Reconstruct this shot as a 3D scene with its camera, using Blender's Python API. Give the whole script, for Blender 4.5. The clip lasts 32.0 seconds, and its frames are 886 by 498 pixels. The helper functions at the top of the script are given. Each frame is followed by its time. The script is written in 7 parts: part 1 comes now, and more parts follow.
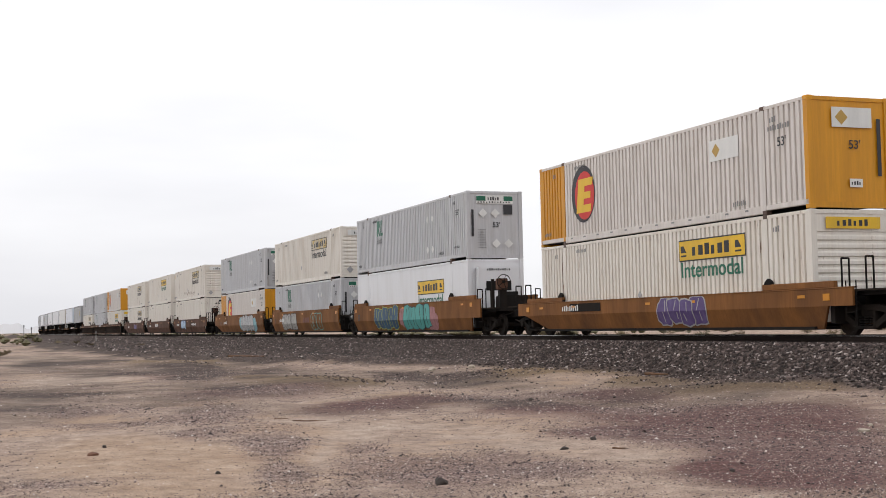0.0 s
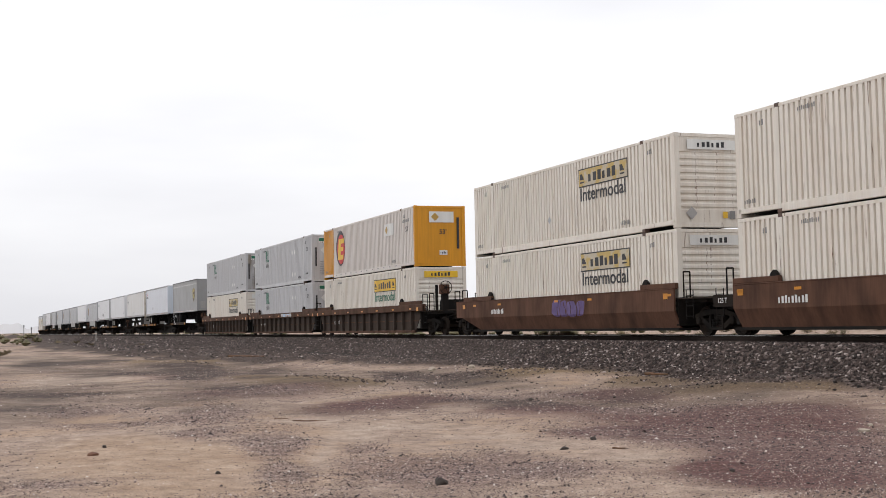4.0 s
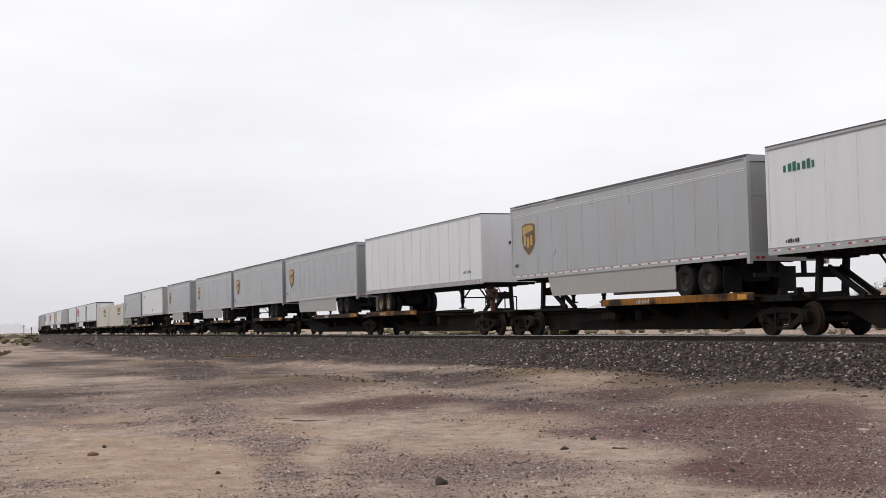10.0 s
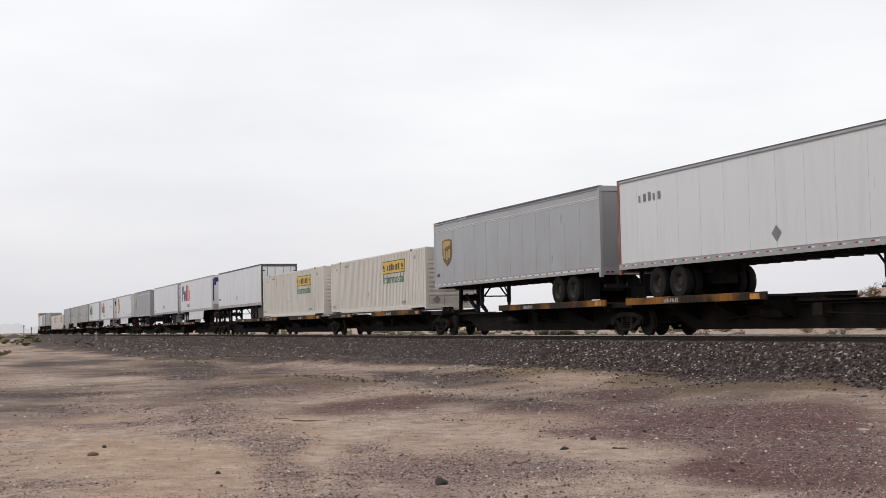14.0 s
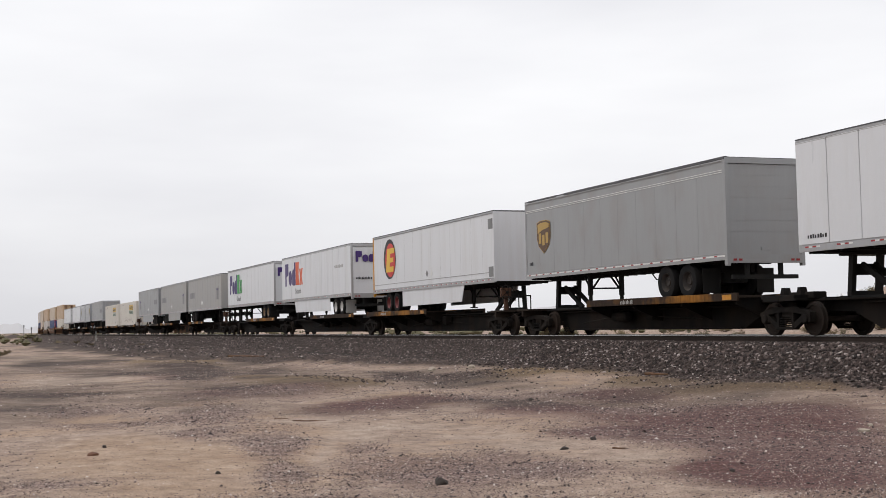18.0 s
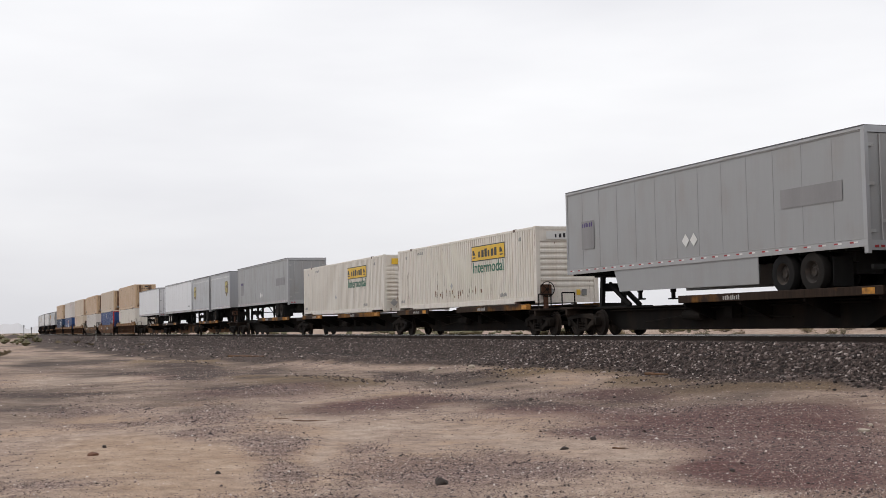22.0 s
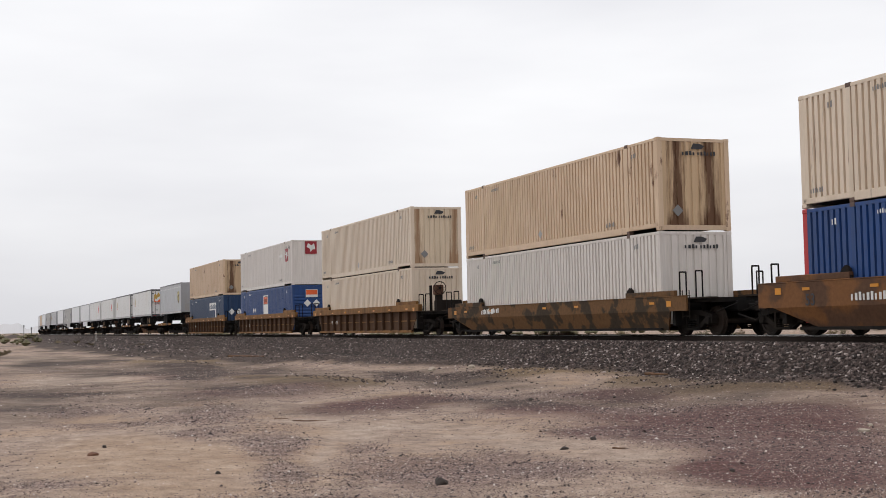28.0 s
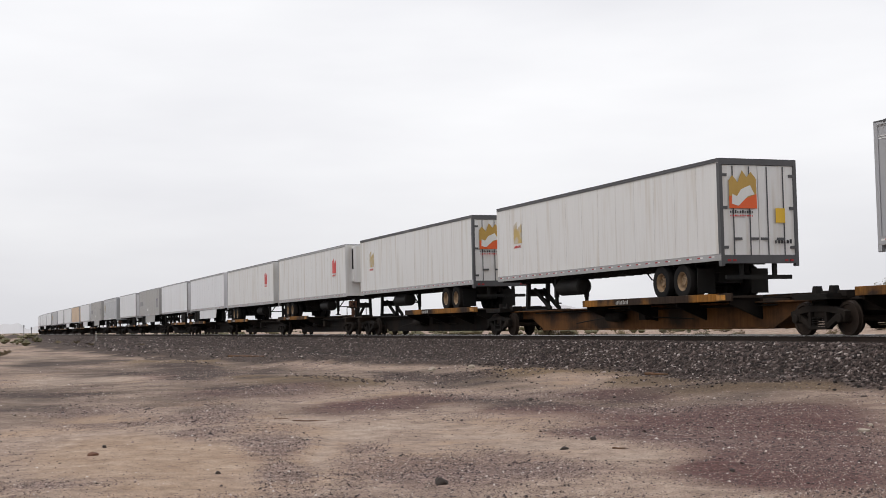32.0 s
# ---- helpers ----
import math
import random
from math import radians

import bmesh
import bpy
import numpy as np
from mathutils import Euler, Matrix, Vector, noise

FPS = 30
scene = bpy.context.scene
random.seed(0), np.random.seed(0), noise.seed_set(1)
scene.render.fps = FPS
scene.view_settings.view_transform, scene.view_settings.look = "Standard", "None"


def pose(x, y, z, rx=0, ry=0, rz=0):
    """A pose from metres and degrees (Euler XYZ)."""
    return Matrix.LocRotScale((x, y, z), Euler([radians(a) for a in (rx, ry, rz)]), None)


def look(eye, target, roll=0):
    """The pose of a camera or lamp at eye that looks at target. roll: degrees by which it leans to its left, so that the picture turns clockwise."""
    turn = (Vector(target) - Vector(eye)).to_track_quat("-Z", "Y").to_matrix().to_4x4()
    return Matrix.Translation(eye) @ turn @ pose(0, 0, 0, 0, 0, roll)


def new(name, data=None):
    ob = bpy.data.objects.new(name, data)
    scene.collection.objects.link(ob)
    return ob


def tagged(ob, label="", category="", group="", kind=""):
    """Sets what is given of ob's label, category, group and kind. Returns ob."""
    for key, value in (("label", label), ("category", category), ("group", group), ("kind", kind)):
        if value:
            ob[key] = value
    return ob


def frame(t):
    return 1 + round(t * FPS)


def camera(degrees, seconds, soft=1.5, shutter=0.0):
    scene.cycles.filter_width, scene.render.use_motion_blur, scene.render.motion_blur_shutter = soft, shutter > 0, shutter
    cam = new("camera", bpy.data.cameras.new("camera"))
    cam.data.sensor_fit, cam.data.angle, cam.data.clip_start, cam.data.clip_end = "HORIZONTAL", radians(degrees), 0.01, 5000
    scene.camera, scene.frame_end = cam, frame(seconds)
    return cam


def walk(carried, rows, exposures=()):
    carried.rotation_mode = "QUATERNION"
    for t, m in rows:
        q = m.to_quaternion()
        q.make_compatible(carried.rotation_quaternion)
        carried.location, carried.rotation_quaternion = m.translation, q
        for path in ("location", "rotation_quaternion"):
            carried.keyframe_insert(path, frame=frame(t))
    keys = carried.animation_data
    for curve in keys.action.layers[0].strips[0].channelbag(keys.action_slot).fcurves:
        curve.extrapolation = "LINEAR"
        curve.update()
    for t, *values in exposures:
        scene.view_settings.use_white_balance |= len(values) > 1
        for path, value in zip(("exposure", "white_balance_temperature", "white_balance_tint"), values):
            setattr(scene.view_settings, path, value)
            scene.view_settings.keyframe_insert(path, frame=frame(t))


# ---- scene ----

YC = 21.545          # the track's axis lies along x at this y; the rail heads are at z = 0
STRAIGHT, RADIUS, BEND = -320.0, 1500.0, 150.0

# ---- camera ----
cam = camera(37.9, 32.0, soft=0.8)
_eye = Vector((0.0, 0.0, 0.49))
_yaw, _pitch = radians(69.35), radians(3.34)
_aim = _eye + Vector((-math.sin(_yaw) * math.cos(_pitch), math.cos(_yaw) * math.cos(_pitch), math.sin(_pitch)))
CAM_POSE = look(_eye, _aim, -1.18)
walk(cam, [(0.0, CAM_POSE), (32.0, CAM_POSE)], exposures=[(0.0, 0.18), (5.5, 0.16), (7.5, 0.08), (10.0, 0.05), (13.0, 0.03), (32.0, 0.03)])


def travel(t):
    """How far the train has run, in metres, at t seconds: it slows very slightly."""
    q = (t - 16) / 16
    return 29.0735 * t - 3.51 * q * q + 0.256 * q ** 3


def on_track(u, off=0.0):
    """Place on the track at the run u (0 abreast of the camera, falling to the far end), off metres to the far side."""
    d = STRAIGHT - u
    if d <= 0:
        return u, YC + off, 0.0
    a = min(d, BEND) / RADIUS
    x, y = STRAIGHT - RADIUS * math.sin(a), YC + RADIUS * (1 - math.cos(a))
    if d > BEND:
        x, y = x - (d - BEND) * math.cos(a), y + (d - BEND) * math.sin(a)
    return x + off * math.sin(a), y + off * math.cos(a), -math.degrees(a)


# ---- sky and sun ----
SUN_EL, SUN_AZ = radians(52), radians(212)
world = bpy.data.worlds.new("overcast_sky")
scene.world = world
world.use_nodes = True
wn, wl = world.node_tree.nodes, world.node_tree.links
wn.clear()
w_out, w_bg1, w_bg2, w_mix = wn.new("ShaderNodeOutputWorld"), wn.new("ShaderNodeBackground"), wn.new("ShaderNodeBackground"), wn.new("ShaderNodeMixShader")
sky = wn.new("ShaderNodeTexSky")
sky.sky_type, sky.sun_disc, sky.sun_elevation, sky.sun_rotation, sky.dust_density = "NISHITA", False, SUN_EL, SUN_AZ, 3.0
wl.new(sky.outputs[0], w_bg1.inputs[0])
w_bg1.inputs[1].default_value = 0.1
w_tc, w_map, w_noise = wn.new("ShaderNodeTexCoord"), wn.new("ShaderNodeMapping"), wn.new("ShaderNodeTexNoise")
w_map.inputs["Scale"].default_value = (1.0, 1.0, 4.5)
w_noise.inputs["Scale"].default_value, w_noise.inputs["Detail"].default_value, w_noise.inputs["Roughness"].default_value = 1.7, 5, 0.5
wl.new(w_tc.outputs["Generated"], w_map.inputs[0])
wl.new(w_map.outputs[0], w_noise.inputs["Vector"])
w_sep, w_ramp, w_cloud, w_mul = wn.new("ShaderNodeSeparateXYZ"), wn.new("ShaderNodeValToRGB"), wn.new("ShaderNodeValToRGB"), wn.new("ShaderNodeMix")
wl.new(w_tc.outputs["Generated"], w_sep.inputs[0])
wl.new(w_sep.outputs["Z"], w_ramp.inputs[0])
w_ramp.color_ramp.elements[0].position, w_ramp.color_ramp.elements[0].color = 0.0, (0.45, 0.45, 0.465, 1)
w_ramp.color_ramp.elements[1].position, w_ramp.color_ramp.elements[1].color = 1.0, (0.62, 0.62, 0.63, 1)
_e = w_ramp.color_ramp.elements.new(0.12)
_e.color = (0.57, 0.57, 0.58, 1)
_e = w_ramp.color_ramp.elements.new(0.4)
_e.color = (0.60, 0.60, 0.61, 1)
wl.new(w_noise.outputs["Fac"], w_cloud.inputs[0])
w_cloud.color_ramp.elements[0].position, w_cloud.color_ramp.elements[0].color = 0.34, (0.83, 0.83, 0.85, 1)
w_cloud.color_ramp.elements[1].position, w_cloud.color_ramp.elements[1].color = 0.64, (1.0, 1.0, 1.0, 1)
w_mul.data_type, w_mul.blend_type = "RGBA", "MULTIPLY"
w_mul.inputs[0].default_value = 1.0
wl.new(w_ramp.outputs[0], w_mul.inputs[6])
wl.new(w_cloud.outputs[0], w_mul.inputs[7])
wl.new(w_mul.outputs[2], w_bg2.inputs[0])
w_bg2.inputs[1].default_value = 1.75
w_mix.inputs[0].default_value = 0.96
wl.new(w_bg1.outputs[0], w_mix.inputs[1])
wl.new(w_bg2.outputs[0], w_mix.inputs[2])
wl.new(w_mix.outputs[0], w_out.inputs[0])

sun = new("sun", bpy.data.lights.new("sun", "SUN"))
sun.data.energy, sun.data.angle, sun.data.color = 0.6, radians(18), (1.0, 0.96, 0.9)
_sd = Vector((math.cos(SUN_EL) * math.sin(SUN_AZ), math.cos(SUN_EL) * math.cos(SUN_AZ), math.sin(SUN_EL)))
sun.matrix_world = look(_sd * 60, (0, 0, 0))

# ---- materials ----


def node_mat(name):
    m = bpy.data.materials.new(name)
    m.use_nodes = True
    return m, m.node_tree.nodes, m.node_tree.links, m.node_tree.nodes["Principled BSDF"]


def surface(name, color, rough=0.5, metal=0.0, dirt=None, dirt_amount=0.25, stretch=(1.0, 1.0, 0.25), scale=1.4, grain=60.0, bump=0.03, spread=0.1, edge=(0.42, 0.72), gloss=0.35, streak=0.035, rust=0.0):
    """Paint, rubber or metal with grain, and grime that runs along the stretch's small axis."""
    m, n, l, b = node_mat(name)
    tc, mp = n.new("ShaderNodeTexCoord"), n.new("ShaderNodeMapping")
    mp.inputs["Scale"].default_value = stretch
    l.new(tc.outputs["Object"], mp.inputs[0])
    info = n.new("ShaderNodeObjectInfo")
    add = n.new("ShaderNodeVectorMath")
    add.operation = "ADD"
    sc = n.new("ShaderNodeVectorMath")
    sc.operation = "SCALE"
    sc.inputs[0].default_value = (37.0, 11.0, 23.0)
    l.new(info.outputs["Random"], sc.inputs["Scale"])
    l.new(mp.outputs[0], add.inputs[0])
    l.new(sc.outputs[0], add.inputs[1])
    big, fine = n.new("ShaderNodeTexNoise"), n.new("ShaderNodeTexNoise")
    big.inputs["Scale"].default_value, big.inputs["Detail"].default_value = scale, 6
    fine.inputs["Scale"].default_value, fine.inputs["Detail"].default_value = grain, 3
    l.new(add.outputs[0], big.inputs["Vector"])
    l.new(tc.outputs["Object"], fine.inputs["Vector"])
    ramp = n.new("ShaderNodeMapRange")
    ramp.inputs[1].default_value, ramp.inputs[2].default_value, ramp.inputs[4].default_value = edge[0], edge[1], dirt_amount
    l.new(big.outputs["Fac"], ramp.inputs[0])
    mix = n.new("ShaderNodeMix")
    mix.data_type = "RGBA"
    mix.inputs[6].default_value = (*color, 1)
    mix.inputs[7].default_value = (*(dirt or [c * 0.55 for c in color]), 1)
    l.new(ramp.outputs[0], mix.inputs[0])
    hsv = n.new("ShaderNodeHueSaturation")
    val = n.new("ShaderNodeMapRange")
    val.inputs[3].default_value, val.inputs[4].default_value = 1 - spread, 1 + spread
    l.new(fine.outputs["Fac"], val.inputs[0])
    run, rmap, rval, mul, own = n.new("ShaderNodeTexNoise"), n.new("ShaderNodeMapping"), n.new("ShaderNodeMapRange"), n.new("ShaderNodeMath"), n.new("ShaderNodeMapRange")
    rmap.inputs["Scale"].default_value = (6.0, 6.0, 0.35) if stretch[2] < 1 else (5.0, 5.0, 5.0)
    run.inputs["Scale"].default_value, run.inputs["Detail"].default_value, run.inputs["Roughness"].default_value = 1.6, 8, 0.75
    l.new(tc.outputs["Object"], rmap.inputs[0])
    l.new(rmap.outputs[0], run.inputs["Vector"])
    rval.inputs[1].default_value, rval.inputs[2].default_value = 0.3, 0.7
    rval.inputs[3].default_value, rval.inputs[4].default_value = 1 - 1.6 * streak, 1 + 0.9 * streak
    l.new(run.outputs["Fac"], rval.inputs[0])
    own.inputs[3].default_value, own.inputs[4].default_value = 1 - 0.4 * streak, 1 + 0.4 * streak
    l.new(info.outputs["Random"], own.inputs[0])
    mul.operation = "MULTIPLY"
    l.new(val.outputs[0], mul.inputs[0])
    l.new(rval.outputs[0], mul.inputs[1])
    mul2 = n.new("ShaderNodeMath")
    mul2.operation = "MULTIPLY"
    l.new(mul.outputs[0], mul2.inputs[0])
    l.new(own.outputs[0], mul2.inputs[1])
    l.new(mul2.outputs[0], hsv.inputs["Value"])
    l.new(mix.outputs[2], hsv.inputs["Color"])
    if rust:
        spot, smap, smask, smix = n.new("ShaderNodeTexNoise"), n.new("ShaderNodeMapping"), n.new("ShaderNodeMapRange"), n.new("ShaderNodeMix")
        smap.inputs["Scale"].default_value = (1.7, 1.7, 0.8)
        spot.inputs["Scale"].default_value, spot.inputs["Detail"].default_value, spot.inputs["Roughness"].default_value = 1.5, 7, 0.7
        l.new(add.outputs[0], smap.inputs[0])
        l.new(smap.outputs[0], spot.inputs["Vector"])
        smask.inputs[1].default_value, smask.inputs[2].default_value = rust, rust + 0.05
        l.new(spot.outputs["Fac"], smask.inputs[0])
        smix.data_type = "RGBA"
        l.new(smask.outputs[0], smix.inputs[0])
        l.new(hsv.outputs[0], smix.inputs[6])
        smix.inputs[7].default_value = (0.15, 0.065, 0.03, 1)
        l.new(smix.outputs[2], b.inputs["Base Color"])
    else:
        l.new(hsv.outputs[0], b.inputs["Base Color"])
    rr = n.new("ShaderNodeMapRange")
    rr.inputs[3].default_value, rr.inputs[4].default_value = max(rough - 0.12, 0.05), min(rough + 0.15, 1)
    l.new(big.outputs["Fac"], rr.inputs[0])
    l.new(rr.outputs[0], b.inputs["Roughness"])
    b.inputs["Metallic"].default_value = metal
    b.inputs["Specular IOR Level"].default_value = gloss
    if bump:
        bp = n.new("ShaderNodeBump")
        bp.inputs["Strength"].default_value, bp.inputs["Distance"].default_value = bump * 8, 0.004
        l.new(fine.outputs["Fac"], bp.inputs["Height"])
        l.new(bp.outputs[0], b.inputs["Normal"])
    return m


WHITE = surface("white_trailer_paint", (0.67, 0.675, 0.695), 0.32, dirt=(0.52, 0.50, 0.47), dirt_amount=0.34, gloss=1.0, streak=0.018, edge=(0.5, 0.78), stretch=(1.6, 1.6, 0.2))
WHITE_DIRTY = surface("grimy_white_paint", (0.67, 0.665, 0.655), 0.4, dirt=(0.48, 0.42, 0.34), dirt_amount=0.6, scale=1.8, edge=(0.50, 0.74), streak=0.03, gloss=0.9, stretch=(2.2, 2.2, 0.16))
BLUISH = surface("pale_blue_white_paint", (0.6, 0.625, 0.685), 0.32, dirt=(0.55, 0.55, 0.57), dirt_amount=0.3, gloss=1.0, streak=0.018)
PALEBLUE = surface("pale_blue_paint", (0.56, 0.62, 0.69), 0.4, dirt=(0.66, 0.67, 0.69), dirt_amount=0.5)
SILVER = surface("grey_trailer_paint", (0.32, 0.328, 0.347), 0.32, dirt=(0.30, 0.285, 0.265), dirt_amount=0.5, edge=(0.48, 0.72), gloss=1.0, streak=0.035, stretch=(1.0, 1.0, 0.5))
DARKSILVER = surface("dark_grey_trailer_paint", (0.27, 0.275, 0.28), 0.4, dirt=(0.25, 0.235, 0.22), dirt_amount=0.6, streak=0.03, gloss=0.9, edge=(0.48, 0.72), stretch=(1.0, 1.0, 0.5))
LIGHTSILVER = surface("light_grey_trailer_paint", (0.315, 0.308, 0.3), 0.45, dirt=(0.4, 0.36, 0.3), dirt_amount=0.4, gloss=0.9)
FADEDBLOCK = surface("faded_grey_overpaint", (0.25, 0.245, 0.25), 0.55, dirt_amount=0.3)
C_WHITE = surface("ivory_container_paint", (0.725, 0.682, 0.615), 0.5, dirt=(0.5, 0.38, 0.27), dirt_amount=0.28, stretch=(2.5, 2.5, 0.25), streak=0.07, rust=0.625, gloss=0.8)
C_CREAM = surface("cream_container_paint", (0.65, 0.54, 0.425), 0.5, dirt=(0.46, 0.32, 0.19), dirt_amount=0.3, stretch=(1.6, 1.6, 0.2), streak=0.06, rust=0.64, gloss=0.8)
C_TAN = surface("stained_tan_container_paint", (0.62, 0.455, 0.31), 0.55, dirt=(0.42, 0.27, 0.15), dirt_amount=0.4, stretch=(0.7, 0.7, 0.5), edge=(0.40, 0.75), streak=0.07, rust=0.62, gloss=0.8)


def run_stained(name, paint, run, at=0.62, wide=0.30, much=0.95):
    """Paint with two dark rust runs down the wall, a little in from its edges, and rust along its foot."""
    m = surface(name, paint, 0.6, dirt=[c * 0.6 for c in paint], dirt_amount=0.45, stretch=(1.6, 1.6, 0.2), streak=0.08)
    n, l, b = m.node_tree.nodes, m.node_tree.links, m.node_tree.nodes["Principled BSDF"]
    base = b.inputs["Base Color"].links[0].from_socket

    def op(kind, a, c=None):
        x = n.new("ShaderNodeMath")
        x.operation = kind
        for i, q in enumerate((a, c)):
            if q is None:
                continue
            if isinstance(q, (int, float)):
                x.inputs[i].default_value = q
            else:
                l.new(q, x.inputs[i])
        return x.outputs[0]
    tc, sep, mp, nz = n.new("ShaderNodeTexCoord"), n.new("ShaderNodeSeparateXYZ"), n.new("ShaderNodeMapping"), n.new("ShaderNodeTexNoise")
    l.new(tc.outputs["Object"], sep.inputs[0])
    l.new(tc.outputs["Object"], mp.inputs[0])
    mp.inputs["Scale"].default_value = (5, 5, 0.45)
    nz.inputs["Scale"].default_value, nz.inputs["Detail"].default_value, nz.inputs["Roughness"].default_value = 1.4, 6, 0.7
    l.new(mp.outputs[0], nz.inputs["Vector"])
    off = op("DIVIDE", op("ABSOLUTE", op("SUBTRACT", op("ABSOLUTE", sep.outputs["Y"]), at)), wide)
    foot = op("MULTIPLY", op("MAXIMUM", op("SUBTRACT", 1.0, op("DIVIDE", sep.outputs["Z"], 0.75)), 0.0), 0.45)
    amount = op("ADD", op("SUBTRACT", op("MULTIPLY", nz.outputs["Fac"], 1.9), op("MULTIPLY", off, 0.75)), foot)
    mr, mix = n.new("ShaderNodeMapRange"), n.new("ShaderNodeMix")
    mr.inputs[1].default_value, mr.inputs[2].default_value, mr.inputs[4].default_value = 0.35, 0.85, much
    l.new(amount, mr.inputs[0])
    mix.data_type = "RGBA"
    l.new(mr.outputs[0], mix.inputs[0])
    l.new(base, mix.inputs[6])
    mix.inputs[7].default_value = (*run, 1)
    l.new(mix.outputs[2], b.inputs["Base Color"])
    return m


C_RUN = run_stained("tan_paint_with_dark_rust_runs", (0.56, 0.40, 0.25), (0.10, 0.042, 0.018), 0.6, 0.42)
C_RUN_PALE = run_stained("cream_paint_with_brown_runs", (0.66, 0.54, 0.40), (0.27, 0.14, 0.065), 0.95, 0.35, 0.8)
C_GREY = surface("grey_container_paint", (0.495, 0.498, 0.517), 0.45, dirt=(0.36, 0.34, 0.31), dirt_amount=0.35, stretch=(2.5, 2.5, 0.25), streak=0.10, gloss=0.9)
C_PALE = surface("pale_grey_container_paint", (0.665, 0.615, 0.575), 0.45, dirt=(0.42, 0.37, 0.31), dirt_amount=0.3, stretch=(2.5, 2.5, 0.25), streak=0.10, gloss=0.8)
C_YELLOW = surface("orange_yellow_container_paint", (0.63, 0.28, 0.012), 0.4, dirt=(0.4, 0.18, 0.02), dirt_amount=0.35, streak=0.10)
C_BLUE = surface("blue_container_paint", (0.013, 0.054, 0.195), 0.42, dirt=(0.05, 0.07, 0.12), dirt_amount=0.4, stretch=(2.5, 2.5, 0.25), streak=0.10)
C_TEAL = surface("slate_blue_container_paint", (0.012, 0.038, 0.1), 0.45, dirt=(0.07, 0.09, 0.12), dirt_amount=0.4, stretch=(2.5, 2.5, 0.25), streak=0.10)
C_RED = surface("red_post_paint", (0.45, 0.04, 0.04), 0.45)
SEAM_DARK = surface("grimy_seam", (0.33, 0.325, 0.32), 0.7, dirt=(0.45, 0.44, 0.43), dirt_amount=0.8, scale=3)
SEAM_GREY = surface("grey_seam_sealant", (0.52, 0.52, 0.535), 0.6, dirt=(0.3, 0.29, 0.28), dirt_amount=0.6, scale=3)
C_CAST = surface("dark_casting_steel", (0.10, 0.07, 0.06), 0.6, dirt=(0.16, 0.08, 0.05), dirt_amount=0.6)
WELL_YELLOW = surface("weathered_yellow_car_paint", (0.225, 0.095, 0.03), 0.65, dirt=(0.085, 0.042, 0.024), dirt_amount=0.75, stretch=(0.8, 0.8, 0.35), edge=(0.38, 0.75), gloss=0.14, streak=0.15)
# grey-brown web tone: grime, with the inset panel's shade mixed into the colour
WELL_GRIME_SHADE = surface("grey_brown_panel_grime_and_shade", (0.055, 0.041, 0.034), 0.75, dirt=(0.085, 0.062, 0.048), dirt_amount=0.6, stretch=(1, 1, 0.3), gloss=0.12, streak=0.2)
C_GRIMY = surface("grey_paint_with_brown_grime", (0.42, 0.42, 0.43), 0.5, dirt=(0.16, 0.12, 0.075), dirt_amount=0.8, stretch=(1.5, 1.5, 0.3), edge=(0.42, 0.66), gloss=0.5, streak=0.12)
RUST_RED = surface("rust_red_post_paint", (0.22, 0.07, 0.04), 0.7, dirt=(0.35, 0.28, 0.24), dirt_amount=0.6, stretch=(3, 3, 0.6), scale=2.0)
RUST_RUN = surface("brown_rust_run", (0.115, 0.042, 0.016), 0.8, dirt=(0.28, 0.15, 0.07), dirt_amount=0.6, scale=6, gloss=0.15)
P_WORN = surface("worn_yellow_sign_paint", (0.50, 0.36, 0.12), 0.5, dirt=(0.50, 0.45, 0.36), dirt_amount=0.95, scale=2.2, stretch=(1, 1, 1), edge=(0.44, 0.54), bump=0)
P_OLIVE = surface("olive_gold_emblem_paint", (0.46, 0.38, 0.075), 0.4, dirt=(0.12, 0.085, 0.03), dirt_amount=0.5, bump=0)
P_NAVY = surface("navy_spray_paint", (0.025, 0.06, 0.12), 0.5, dirt=(0.05, 0.16, 0.24), dirt_amount=0.6, bump=0, scale=3, stretch=(1, 1, 1))
P_CITRON = surface("yellow_green_spray_paint", (0.34, 0.36, 0.06), 0.5, dirt_amount=0.4, bump=0)
P_CLOUD = surface("pale_aqua_spray_paint", (0.20, 0.40, 0.44), 0.5, dirt=(0.30, 0.45, 0.50), dirt_amount=0.7, bump=0, scale=3, stretch=(1, 1, 1))
P_BUBBLE = surface("silver_white_spray_paint", (0.46, 0.46, 0.46), 0.45, dirt=(0.36, 0.35, 0.37), dirt_amount=0.6, bump=0, scale=2, stretch=(1, 1, 1))
WELL_PATCHY = surface("rust_brown_and_yellow_car_paint", (0.19, 0.083, 0.03), 0.65, dirt=(0.085, 0.046, 0.029), dirt_amount=0.85, stretch=(0.8, 0.8, 1.0), scale=1.3, edge=(0.45, 0.56), gloss=0.2, streak=0.18)
WELL_BROWN = surface("brown_car_paint", (0.118, 0.06, 0.04), 0.7, dirt=(0.045, 0.026, 0.019), dirt_amount=0.75, stretch=(1, 1, 0.5), gloss=0.12, streak=0.15)
WELL_RUST = surface("dusty_rust_brown_car_paint", (0.1, 0.052, 0.034), 0.75, dirt=(0.045, 0.028, 0.021), dirt_amount=0.8, stretch=(1, 1, 0.4), gloss=0.12, streak=0.15)
WELL_OCHRE = surface("dull_ochre_car_paint", (0.235, 0.112, 0.034), 0.65, dirt=(0.085, 0.043, 0.022), dirt_amount=0.85, stretch=(1, 1, 0.4), gloss=0.2, streak=0.18)
